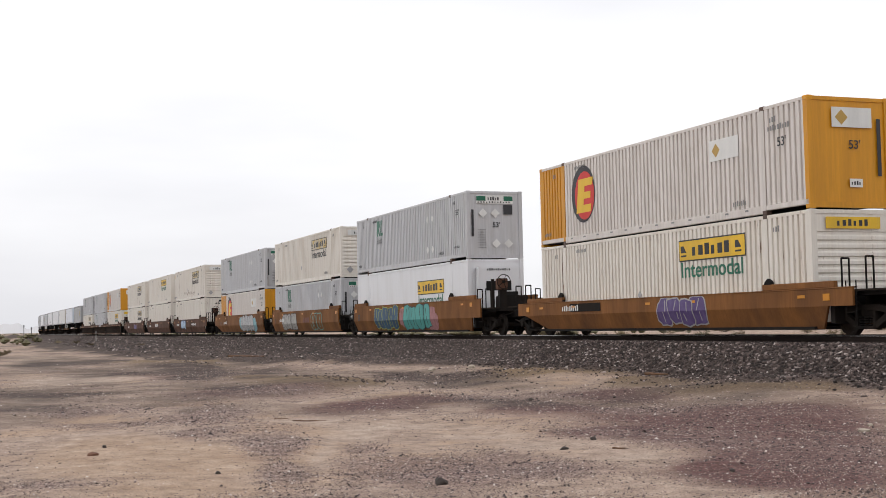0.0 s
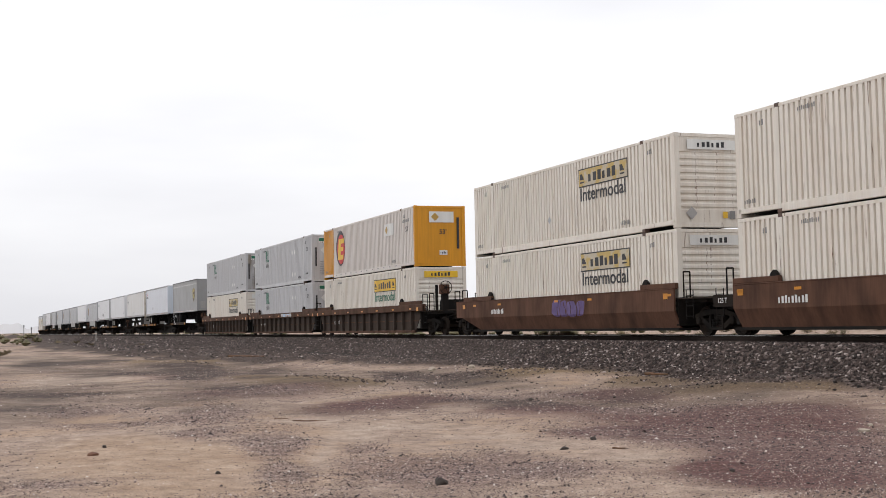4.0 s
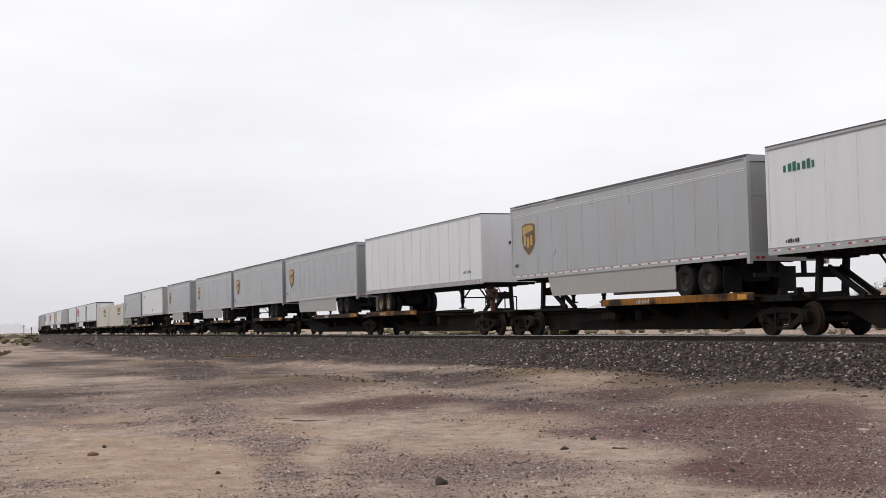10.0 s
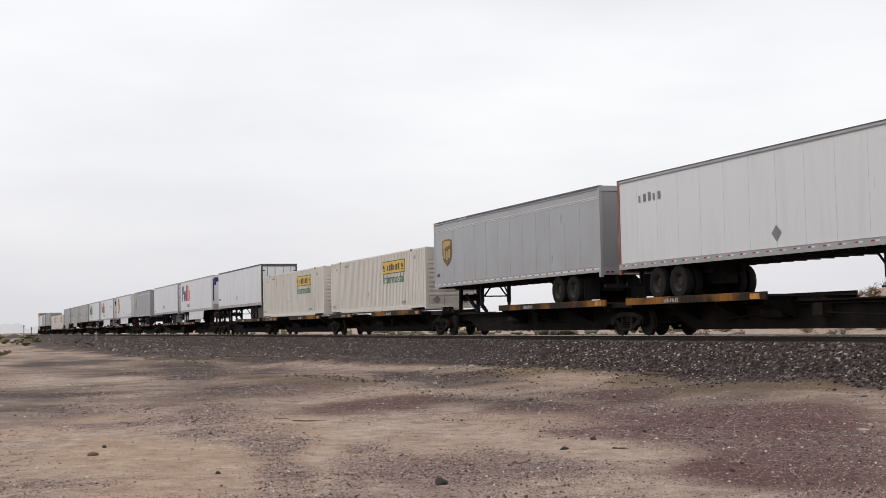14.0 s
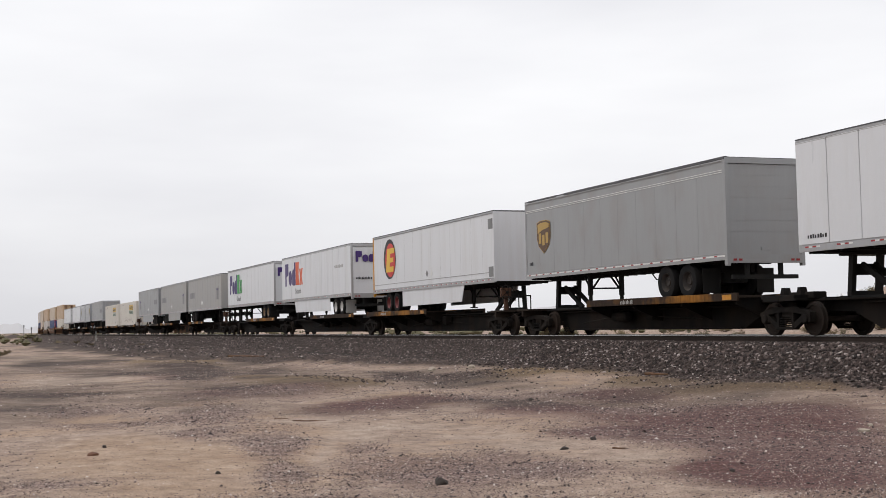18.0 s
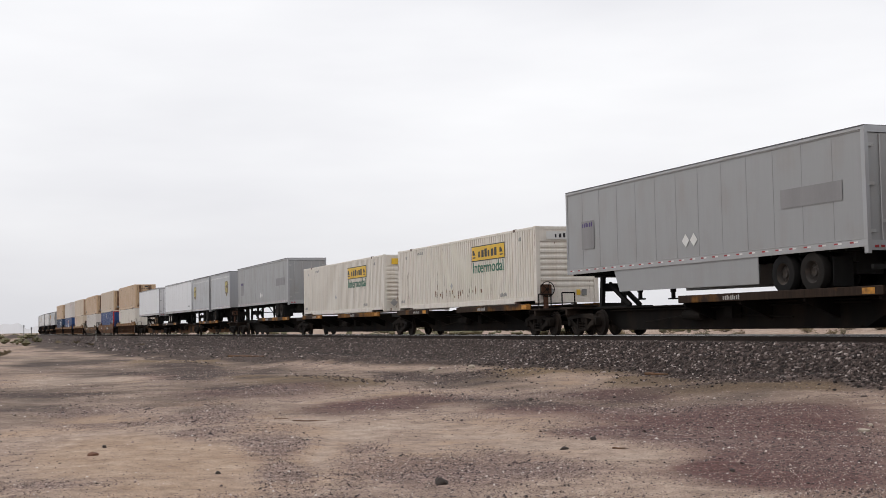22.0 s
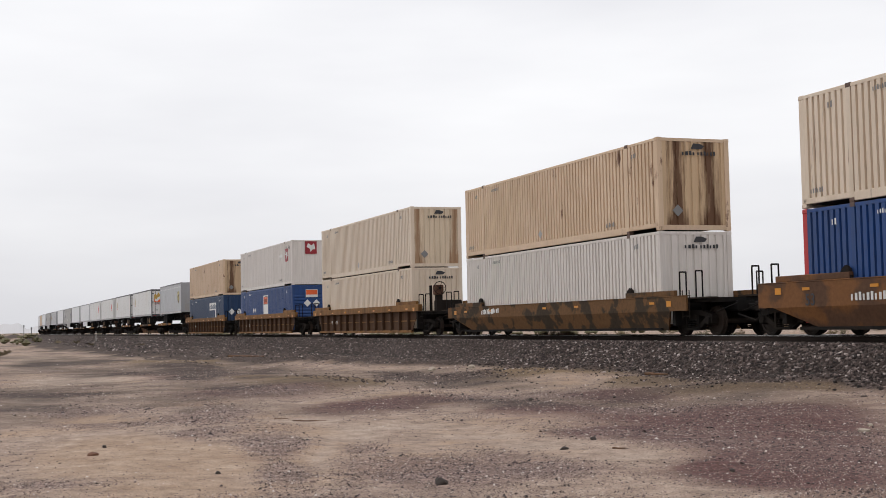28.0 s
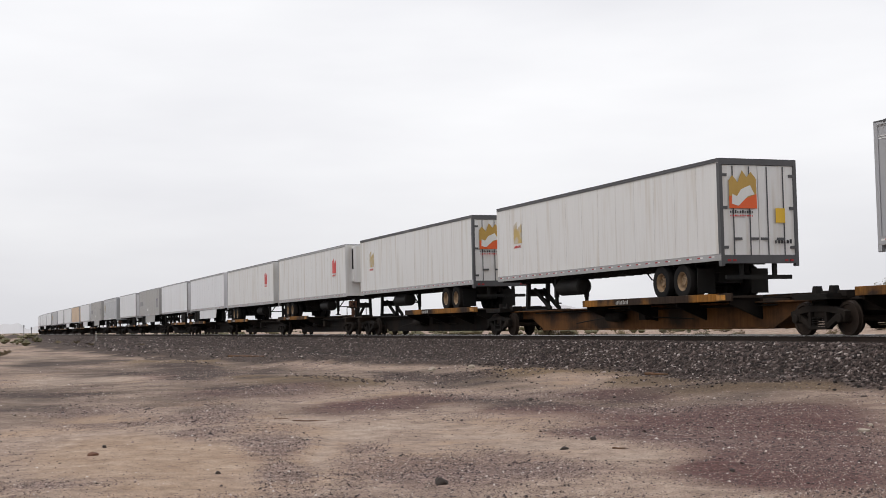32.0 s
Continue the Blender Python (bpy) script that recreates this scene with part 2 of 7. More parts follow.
WELL_DARK = surface("dark_olive_car_paint_with_yellow_patches", (0.15, 0.078, 0.034), 0.7, dirt=(0.028, 0.027, 0.022), dirt_amount=0.8, stretch=(1, 1, 1.3), scale=1.6, edge=(0.5, 0.57), gloss=0.15, streak=0.2)
# brown web tone: mostly dirt, darkened further for the shade of the inset
WELL_SOOT_SHADE = surface("sooty_shaded_brown_panel_paint", (0.075, 0.038, 0.021), 0.7, dirt=(0.1, 0.058, 0.032), dirt_amount=0.6, stretch=(1, 1, 0.3), gloss=0.15, streak=0.2)
RUST_POST = surface("rust_speckled_ivory_paint", (0.60, 0.54, 0.45), 0.6, dirt=(0.20, 0.10, 0.045), dirt_amount=0.85, stretch=(3, 3, 0.6), scale=2.0, edge=(0.48, 0.6))
SPINE_BLACK = surface("sooty_black_car_paint", (0.010, 0.009, 0.0085), 0.8, dirt=(0.045, 0.03, 0.022), dirt_amount=0.4, stretch=(1, 1, 0.5), gloss=0.08)
SPINE_YELLOW = surface("dirty_yellow_deck_paint", (0.27, 0.115, 0.02), 0.7, dirt=(0.03, 0.02, 0.015), dirt_amount=0.98, scale=1.0, stretch=(0.55, 1, 0.6), edge=(0.37, 0.50), gloss=0.12, streak=0.3)
SPINE_BROWN = surface("orange_brown_beam_paint", (0.12, 0.052, 0.017), 0.75, dirt=(0.02, 0.015, 0.012), dirt_amount=0.95, stretch=(0.4, 1, 0.6), edge=(0.42, 0.6), gloss=0.12, streak=0.2)
DECK = surface("worn_deck_steel", (0.04, 0.03, 0.024), 0.8, dirt=(0.02, 0.016, 0.014), dirt_amount=0.7, gloss=0.06)
BLACK_STEEL = surface("greasy_black_steel", (0.014, 0.013, 0.0125), 0.7, dirt=(0.04, 0.028, 0.021), dirt_amount=0.5, gloss=0.06)
FRAME_BLACK = surface("black_chassis_paint", (0.013, 0.013, 0.013), 0.6, dirt=(0.045, 0.04, 0.035), dirt_amount=0.4, gloss=0.08)
BOGIE = surface("dusty_bogie_steel", (0.014, 0.0125, 0.0115), 0.8, dirt=(0.05, 0.038, 0.03), dirt_amount=0.5, gloss=0.06)
WHEEL = surface("brown_wheel_steel", (0.022, 0.018, 0.016), 0.7, dirt=(0.05, 0.032, 0.022), dirt_amount=0.5, gloss=0.08)
TREAD = surface("polished_rail_steel", (0.55, 0.54, 0.53), 0.25, metal=0.9, dirt=(0.3, 0.28, 0.26), dirt_amount=0.3, stretch=(0.3, 6, 1))
RAIL_SIDE = surface("rusty_rail_steel", (0.04, 0.03, 0.026), 0.8, dirt=(0.025, 0.02, 0.018), dirt_amount=0.6, gloss=0.08)
RUBBER = surface("tyre_rubber", (0.017, 0.017, 0.0175), 0.85, dirt=(0.04, 0.034, 0.029), dirt_amount=0.45, gloss=0.06)
RIM_WHITE = surface("white_wheel_disc", (0.62, 0.61, 0.59), 0.45, dirt=(0.22, 0.18, 0.14), dirt_amount=0.6, stretch=(1, 1, 1), scale=5)
RIM_STEEL = surface("dark_wheel_disc", (0.035, 0.031, 0.029), 0.6, dirt=(0.08, 0.06, 0.045), dirt_amount=0.5, stretch=(1, 1, 1), scale=5, gloss=0.12)
RIM_TAN = surface("dusty_tan_wheel_disc", (0.27, 0.18, 0.10), 0.65, dirt=(0.07, 0.05, 0.035), dirt_amount=0.7, stretch=(1, 1, 1), scale=5)
RIM_RED = surface("dark_red_wheel_disc", (0.16, 0.03, 0.03), 0.5, dirt_amount=0.4, stretch=(1, 1, 1), scale=5)
ALU = surface("dull_aluminium", (0.4, 0.4, 0.41), 0.4, metal=0.6, dirt=(0.3, 0.28, 0.25), dirt_amount=0.4)
RAIL_TOP = surface("dark_roof_rail", (0.085, 0.085, 0.09), 0.5, dirt_amount=0.4)
INK = surface("dark_lettering_paint", (0.035, 0.035, 0.04), 0.5, dirt_amount=0.3, bump=0)
GREYINK = surface("grey_lettering_paint", (0.22, 0.22, 0.22), 0.5, dirt_amount=0.3, bump=0)
P_GREEN = surface("green_paint", (0.02, 0.14, 0.085), 0.45, dirt_amount=0.3, bump=0)
P_YELLOW = surface("yellow_sign_paint", (0.75, 0.47, 0.03), 0.45, dirt=(0.4, 0.25, 0.06), dirt_amount=0.4, bump=0)
P_RED = surface("red_paint", (0.60, 0.035, 0.03), 0.45, dirt_amount=0.25, bump=0)
P_CRIMSON = surface("dark_crimson_paint", (0.29, 0.022, 0.032), 0.5, dirt_amount=0.3, bump=0)
P_ORANGE = surface("orange_paint", (0.72, 0.12, 0.03), 0.45, dirt_amount=0.2, bump=0)
P_PURPLE = surface("deep_purple_paint", (0.055, 0.025, 0.15), 0.45, dirt_amount=0.2, bump=0)
P_LIME = surface("bright_green_paint", (0.06, 0.36, 0.10), 0.45, dirt_amount=0.2, bump=0)
P_BROWN = surface("brown_emblem_paint", (0.11, 0.058, 0.028), 0.45, dirt_amount=0.2, bump=0)
P_GOLD = surface("gold_emblem_paint", (0.46, 0.29, 0.07), 0.4, dirt_amount=0.2, bump=0)
P_WHITE = surface("white_lettering_paint", (0.72, 0.72, 0.70), 0.5, dirt_amount=0.35, bump=0)
P_VIOLET = surface("violet_spray_paint", (0.09, 0.055, 0.17), 0.5, dirt=(0.18, 0.14, 0.3), dirt_amount=0.6, bump=0, scale=3, stretch=(1, 1, 1))
P_SKY = surface("light_blue_spray_paint", (0.38, 0.52, 0.68), 0.5, dirt=(0.7, 0.72, 0.75), dirt_amount=0.7, bump=0, scale=3, stretch=(1, 1, 1))
P_PEWTER = surface("silver_spray_paint", (0.36, 0.35, 0.33), 0.5, dirt=(0.25, 0.24, 0.22), dirt_amount=0.5, bump=0, scale=3, stretch=(1, 1, 1))
P_AQUA = surface("aqua_spray_paint", (0.08, 0.33, 0.30), 0.5, dirt=(0.05, 0.2, 0.19), dirt_amount=0.5, bump=0)
P_PINK = surface("faded_pink_spray_paint", (0.36, 0.17, 0.18), 0.6, dirt=(0.2, 0.1, 0.08), dirt_amount=0.7, bump=0, scale=4, stretch=(1, 1, 1))
P_STEELBLUE = surface("blue_spray_paint", (0.06, 0.16, 0.32), 0.5, dirt_amount=0.4, bump=0)
P_RUST = surface("faded_maroon_paint", (0.13, 0.04, 0.03), 0.6, dirt=(0.2, 0.09, 0.04), dirt_amount=0.7, bump=0, scale=4, stretch=(1, 1, 1))
REFLECT = surface("amber_reflector", (0.6, 0.24, 0.015), 0.3, dirt_amount=0.35, bump=0)
WORN_AMBER = surface("worn_amber_paint", (0.55, 0.24, 0.025), 0.5, dirt=(0.08, 0.045, 0.02), dirt_amount=0.9, scale=5, stretch=(1, 1, 1), bump=0)
REDREFLECT = surface("red_reflective_tape", (0.32, 0.025, 0.028), 0.35, dirt_amount=0.4, bump=0)

# ---- mesh building ----


class Shape:
    """Gathers solid pieces of one mesh."""

    def __init__(self):
        self.v, self.f = [], []

    def add(self, verts, faces):
        k = len(self.v)
        self.v += [tuple(p) for p in verts]
        self.f += [tuple(i + k for i in q) for q in faces]
        return self

    def box(self, x0, x1, y0, y1, z0, z1, c=0.0):
        if c <= 0:
            return self.add([(x, y, z) for x in (x0, x1) for y in (y0, y1) for z in (z0, z1)],
                            [(0, 1, 3, 2), (4, 6, 7, 5), (0, 4, 5, 1), (2, 3, 7, 6), (0, 2, 6, 4), (1, 5, 7, 3)])
        pts = [(y0 + c, z0), (y1 - c, z0), (y1, z0 + c), (y1, z1 - c), (y1 - c, z1), (y0 + c, z1), (y0, z1 - c), (y0, z0 + c)]
        return self.prism(pts, "x", x0, x1)

    def prism(self, pts, axis, a, b):
        """A polygon (anticlockwise in the two other axes) drawn from a to b along an axis."""
        put = {"x": lambda p, s: (s, p[0], p[1]), "y": lambda p, s: (p[0], s, p[1]), "z": lambda p, s: (p[0], p[1], s)}[axis]
        n = len(pts)
        flip = axis == "y"
        faces = [tuple(range(n))[::-1], tuple(range(n, 2 * n))] + [(i, (i + 1) % n, (i + 1) % n + n, i + n) for i in range(n)]
        if flip:
            faces = [q[::-1] for q in faces]
        return self.add([put(p, a) for p in pts] + [put(p, b) for p in pts], faces)

    def lathe(self, profile, axis="y", centre=(0, 0, 0), n=20):
        """Profile of (radius, along) turned round an axis."""
        vs, fs, k = [], [], len(profile)
        for i in range(n):
            a = 2 * math.pi * i / n
            for r, h in profile:
                p = {"y": (r * math.cos(a), h, r * math.sin(a)), "x": (h, r * math.cos(a), r * math.sin(a)), "z": (r * math.cos(a), r * math.sin(a), h)}[axis]
                vs.append((p[0] + centre[0], p[1] + centre[1], p[2] + centre[2]))
        for i in range(n):
            j = (i + 1) % n
            fs += [(i * k + q, i * k + q + 1, j * k + q + 1, j * k + q) for q in range(k - 1)]
        return self.add(vs, fs)

    def rod(self, p, q, r, n=6):
        """A round bar from p to q."""
        p, q = Vector(p), Vector(q)
        d = (q - p).normalized()
        s = d.orthogonal().normalized()
        t = d.cross(s)
        vs = [tuple(e + r * (math.cos(a) * s + math.sin(a) * t)) for e in (p, q) for a in [2 * math.pi * i / n for i in range(n)]]
        return self.add(vs, [(i, (i + 1) % n, (i + 1) % n + n, i + n) for i in range(n)] + [tuple(range(n))[::-1], tuple(range(n, 2 * n))])

    def bar(self, p, q, w, h):
        """A square bar from p to q in a plane of constant y: w along y, h across."""
        p, q = Vector(p), Vector(q)
        d = (q - p).normalized()
        s = Vector((0, 1, 0))
        t = d.cross(s).normalized()
        vs = [tuple(e + a * w / 2 * s + b * h / 2 * t) for e in (p, q) for a, b in ((-1, -1), (1, -1), (1, 1), (-1, 1))]
        return self.add(vs, [(0, 1, 2, 3), (7, 6, 5, 4), (0, 4, 5, 1), (1, 5, 6, 2), (2, 6, 7, 3), (3, 7, 4, 0)])

    def mesh(self, name, mat, smooth=False):
        me = bpy.data.meshes.new(name)
        me.from_pydata(self.v, [], self.f)
        bm = bmesh.new()
        bm.from_mesh(me)
        bmesh.ops.recalc_face_normals(bm, faces=bm.faces)
        bm.to_mesh(me)
        bm.free()
        if smooth:
            me.polygons.foreach_set("use_smooth", [True] * len(me.polygons))
            me.set_sharp_from_angle(angle=radians(35))
        me.materials.append(mat)
        return me


MESHES = {}


def part(name, key, build, mat, parent, at=(0, 0, 0), label="", smooth=False, turn=(0, 0, 0)):
    """One mesh under a thing or a part; alike parts share their mesh."""
    k = (key, mat.name)
    if k not in MESHES:
        MESHES[k] = build().mesh(name, mat, smooth)
    ob = new(name, MESHES[k])
    ob.parent, ob.location, ob.rotation_euler = parent, at, [radians(a) for a in turn]
    if label:
        ob["label"] = label
    return ob


def thing(name, label, category, group=""):
    return tagged(new(name), label, category, group)


def words(name, text, size, mat, parent, at, face="side", label="", squeeze=1.0):
    """Flat lettering: on the near side of a thing, or on its leading end."""
    k = ("words", text, round(size, 3), mat.name, squeeze)
    if k not in MESHES:
        cu = bpy.data.curves.new("lettering", "FONT")
        cu.body, cu.size, cu.extrude, cu.offset = text, size, 0.002, size * 0.012
        tmp = bpy.data.objects.new("lettering", cu)
        scene.collection.objects.link(tmp)
        me = bpy.data.meshes.new_from_object(tmp.evaluated_get(bpy.context.evaluated_depsgraph_get()))
        bpy.data.objects.remove(tmp)
        me.materials.clear()
        me.materials.append(mat)
        me.transform(Matrix.Diagonal((squeeze, 1, 1, 1)))
        MESHES[k] = me
    ob = new(name, MESHES[k])
    ob.parent, ob.location = parent, at
    ob.rotation_euler = (math.pi / 2, 0, 0 if face == "side" else math.pi / 2)
    if label:
        ob["label"] = label
    return ob


def plate(name, pts, mat, parent, at, face="side", label="", thick=0.004):
    """A flat painted shape: points are (along, up), on the near side or the leading end."""
    k = ("plate", tuple((round(a, 3), round(b, 3)) for a, b in pts))
    ob = part(name, k, lambda: Shape().prism(pts, "y", -thick, 0), mat, parent, at, label)
    if face == "end":
        ob.rotation_euler = (0, 0, math.pi / 2)
    return ob


def rect(w, h):
    return [(0, 0), (w, 0), (w, h), (0, h)]


def oval(w, h, n=20):
    return [(w / 2 * math.cos(2 * math.pi * i / n), h / 2 * math.sin(2 * math.pi * i / n)) for i in range(n)]


def diamond(s):
    return [(0, -s), (s, 0), (0, s), (-s, 0)]


def blob(w, h, seed, n=22, rough=0.22):
    rnd = random.Random(seed)
    out = []
    for i in range(n):
        a = 2 * math.pi * i / n
        k = 1 + rnd.uniform(-rough, rough)
        c, s = math.cos(a), math.sin(a)
        out.append((w / 2 * k * math.copysign(abs(c) ** 0.6, c), h / 2 * min(k, 1.0) * math.copysign(abs(s) ** 0.6, s)))
    return out


def bars(name, n, w, h, pitch, mat, parent, at, face="side", label="", key=None):
    """A row of n plain upright bars: writing too small to read."""
    def make():
        s = Shape()
        for i in range(n):
            k = 0.75 + 0.25 * ((i * 7) % 3) / 2
            s.box(i * pitch, i * pitch + w * (1 if i % 3 else 0.7), -0.004, 0, 0, h * k)
        return s
    ob = part(name, ("bars", n, w, h, pitch), make, mat, parent, at, label)
    ob["kind"] = "stuff"
    if face == "end":
        ob.rotation_euler = (0, 0, math.pi / 2)
    return ob

# ---- ground ----


def smooth(a, b, x):
    t = np.clip((x - a) / (b - a), 0, 1)
    return t * t * (3 - 2 * t)


def track_y(x):
    """The track axis's y at a place x along it (arrays)."""
    d = np.maximum(STRAIGHT - x, 0)
    a = BEND / RADIUS
    near = RADIUS - np.sqrt(np.maximum(RADIUS ** 2 - np.minimum(d, BEND) ** 2, 0))
    return YC + near + np.maximum(d - BEND, 0) * math.tan(a)


def waves(x, y, k, seed):
    """Cheap smooth unevenness between -1 and 1."""
    rnd = np.random.RandomState(seed)
    out = 0
    for i in range(6):
        a, f, ph = rnd.uniform(0, math.pi), k * rnd.uniform(0.6, 1.6), rnd.uniform(0, 6.28)
        out = out + np.sin(f * (x * math.cos(a) + y * math.sin(a)) + ph + 1.3 * np.sin(f * 0.7 * (y * math.cos(a) - x * math.sin(a)) + ph))
    return out / 4.0


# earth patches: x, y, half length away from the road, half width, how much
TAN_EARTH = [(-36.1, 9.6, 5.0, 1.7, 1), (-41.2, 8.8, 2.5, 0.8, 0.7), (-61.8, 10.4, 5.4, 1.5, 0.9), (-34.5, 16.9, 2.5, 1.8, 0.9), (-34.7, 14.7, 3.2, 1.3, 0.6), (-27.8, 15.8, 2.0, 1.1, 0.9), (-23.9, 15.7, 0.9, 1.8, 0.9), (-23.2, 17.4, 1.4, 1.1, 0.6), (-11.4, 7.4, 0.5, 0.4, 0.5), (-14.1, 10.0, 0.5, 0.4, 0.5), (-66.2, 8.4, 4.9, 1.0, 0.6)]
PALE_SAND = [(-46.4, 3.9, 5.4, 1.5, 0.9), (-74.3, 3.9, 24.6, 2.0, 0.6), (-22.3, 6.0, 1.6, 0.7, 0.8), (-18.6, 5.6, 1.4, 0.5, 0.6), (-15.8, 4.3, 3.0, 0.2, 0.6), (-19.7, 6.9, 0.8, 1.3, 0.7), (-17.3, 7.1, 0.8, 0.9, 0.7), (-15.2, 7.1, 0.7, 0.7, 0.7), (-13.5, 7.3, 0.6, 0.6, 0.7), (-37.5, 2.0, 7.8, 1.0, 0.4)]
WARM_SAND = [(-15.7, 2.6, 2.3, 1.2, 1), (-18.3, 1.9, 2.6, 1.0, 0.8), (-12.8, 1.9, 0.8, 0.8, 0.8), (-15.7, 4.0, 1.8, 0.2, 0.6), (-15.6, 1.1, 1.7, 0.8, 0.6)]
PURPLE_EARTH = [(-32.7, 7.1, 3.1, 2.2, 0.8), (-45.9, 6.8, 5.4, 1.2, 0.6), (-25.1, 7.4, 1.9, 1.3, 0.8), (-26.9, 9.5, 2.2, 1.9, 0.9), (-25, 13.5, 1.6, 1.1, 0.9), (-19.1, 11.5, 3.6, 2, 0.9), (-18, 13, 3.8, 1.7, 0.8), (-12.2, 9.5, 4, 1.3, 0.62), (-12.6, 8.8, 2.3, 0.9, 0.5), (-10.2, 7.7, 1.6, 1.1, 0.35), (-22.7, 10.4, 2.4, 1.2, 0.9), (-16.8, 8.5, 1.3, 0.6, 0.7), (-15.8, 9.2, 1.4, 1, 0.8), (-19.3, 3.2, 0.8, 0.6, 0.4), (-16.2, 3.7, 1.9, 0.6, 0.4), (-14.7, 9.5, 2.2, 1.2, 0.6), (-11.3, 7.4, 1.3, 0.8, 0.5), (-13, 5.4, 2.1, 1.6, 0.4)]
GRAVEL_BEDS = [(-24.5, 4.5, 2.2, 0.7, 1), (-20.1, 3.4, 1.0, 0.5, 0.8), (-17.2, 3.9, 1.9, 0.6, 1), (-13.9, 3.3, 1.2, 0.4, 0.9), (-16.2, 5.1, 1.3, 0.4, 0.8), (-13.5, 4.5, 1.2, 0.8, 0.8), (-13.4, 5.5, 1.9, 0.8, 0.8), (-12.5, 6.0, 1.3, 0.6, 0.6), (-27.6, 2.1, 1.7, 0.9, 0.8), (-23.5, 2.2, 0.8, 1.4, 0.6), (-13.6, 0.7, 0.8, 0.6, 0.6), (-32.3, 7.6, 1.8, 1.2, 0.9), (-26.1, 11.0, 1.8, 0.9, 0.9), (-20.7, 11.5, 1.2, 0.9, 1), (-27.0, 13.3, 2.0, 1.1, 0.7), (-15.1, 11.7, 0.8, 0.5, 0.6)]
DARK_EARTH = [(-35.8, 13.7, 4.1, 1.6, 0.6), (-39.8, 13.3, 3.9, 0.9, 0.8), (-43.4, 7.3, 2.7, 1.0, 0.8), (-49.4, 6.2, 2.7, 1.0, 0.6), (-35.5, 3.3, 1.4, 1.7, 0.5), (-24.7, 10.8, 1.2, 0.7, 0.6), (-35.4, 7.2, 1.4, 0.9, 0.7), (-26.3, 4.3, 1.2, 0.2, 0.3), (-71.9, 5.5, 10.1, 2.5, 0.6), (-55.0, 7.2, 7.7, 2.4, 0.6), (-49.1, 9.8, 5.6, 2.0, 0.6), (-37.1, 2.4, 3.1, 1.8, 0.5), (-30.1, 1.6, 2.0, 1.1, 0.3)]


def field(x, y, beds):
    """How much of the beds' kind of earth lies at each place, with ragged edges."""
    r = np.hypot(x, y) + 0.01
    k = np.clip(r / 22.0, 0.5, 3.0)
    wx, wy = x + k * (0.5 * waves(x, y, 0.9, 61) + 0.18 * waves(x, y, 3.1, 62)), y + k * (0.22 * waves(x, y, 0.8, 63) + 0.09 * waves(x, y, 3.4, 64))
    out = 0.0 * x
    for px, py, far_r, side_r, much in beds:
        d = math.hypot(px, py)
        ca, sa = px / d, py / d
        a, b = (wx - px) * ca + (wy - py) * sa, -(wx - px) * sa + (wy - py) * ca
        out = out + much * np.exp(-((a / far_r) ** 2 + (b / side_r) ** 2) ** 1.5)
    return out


def shoulder(x, y):
    """The dark cindery berm between the ballast's toe and the sand."""
    lat = track_y(x) - y
    out_to = 4.3 + 2.2 * smooth(-40, -54, x) + 2.6 * smooth(-52, -66, x) + 2.0 * smooth(-64, -78, x) + 2.2 * smooth(-76, -110, x)
    return smooth(1.12, 0.85, lat / out_to + 0.10 * waves(x, y, 0.8, 65) + 0.06 * waves(x, y, 2.3, 66)) * smooth(3.3, 3.9, lat)


def ground_z(x, y):
    lat = track_y(x) - y
    base = -1.1 + 0.10 * waves(x, y, 0.12, 1) + 0.035 * waves(x, y, 0.7, 2) + 0.016 * waves(x, y, 2.6, 3) + 0.008 * waves(x, y, 7.0, 11)
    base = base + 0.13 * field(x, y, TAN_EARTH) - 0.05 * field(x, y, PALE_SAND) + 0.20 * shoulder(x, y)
    base = base + (0.07 * waves(x, y, 1.5, 72) + 0.04 * waves(x, y, 3.6, 73)) * smooth(-32, -58, x) * smooth(3.9, 4.8, lat) * smooth(17, 11, lat)
    # wheel-worn hollow along the service road, and the banks beside it
    base = base + 0.10 * np.exp(-((lat - 5.6) / 0.9) ** 2) * (0.6 + 0.5 * waves(x, y, 0.22, 5)) - 0.07 * np.exp(-((lat - 9.5 - 0.8 * waves(x, y, 0.05, 6)) / 1.6) ** 2)
    base = base + 0.75 * smooth(-100, -190, x) * smooth(9.5, 14, lat) * (0.75 + 0.35 * waves(x, y, 0.09, 7))
    far = smooth(-3.2, -8, lat)
    base = base + far * (0.25 + 0.15 * waves(x, y, 0.05, 8))
    base = base + 4.6 * np.exp(-(((x + 80.5) / 12.5) ** 2 + ((y - 76) / 13) ** 2)) * (1 + 0.12 * waves(x, y, 0.5, 9))
    r = np.hypot(x, y)
    base = base + smooth(300, 1500, r) * 0.4 * waves(x, y, 0.012, 10) - smooth(150, 900, r) * smooth(-20, -60, lat) * 0.25
    bed = -0.20 - np.maximum(np.abs(lat) - 2.05, 0) * 0.52 + 0.03 * waves(x, y, 1.1, 4) * smooth(2.1, 2.6, np.abs(lat))
    k = 0.12
    hi = np.maximum(base, bed)
    return hi + 0.5 * k * np.exp(-np.abs(base - bed) / k) * 0.5


def axis(parts):
    out = []
    for a, b, n in parts:
        out += list(np.linspace(a, b, n, endpoint=False))
    return np.array(sorted(out + [parts[-1][1]]))


def stretch(a, b, n, p=3.0):
    return list(a + (b - a) * (np.linspace(0, 1, n + 1)[1:] ** p))


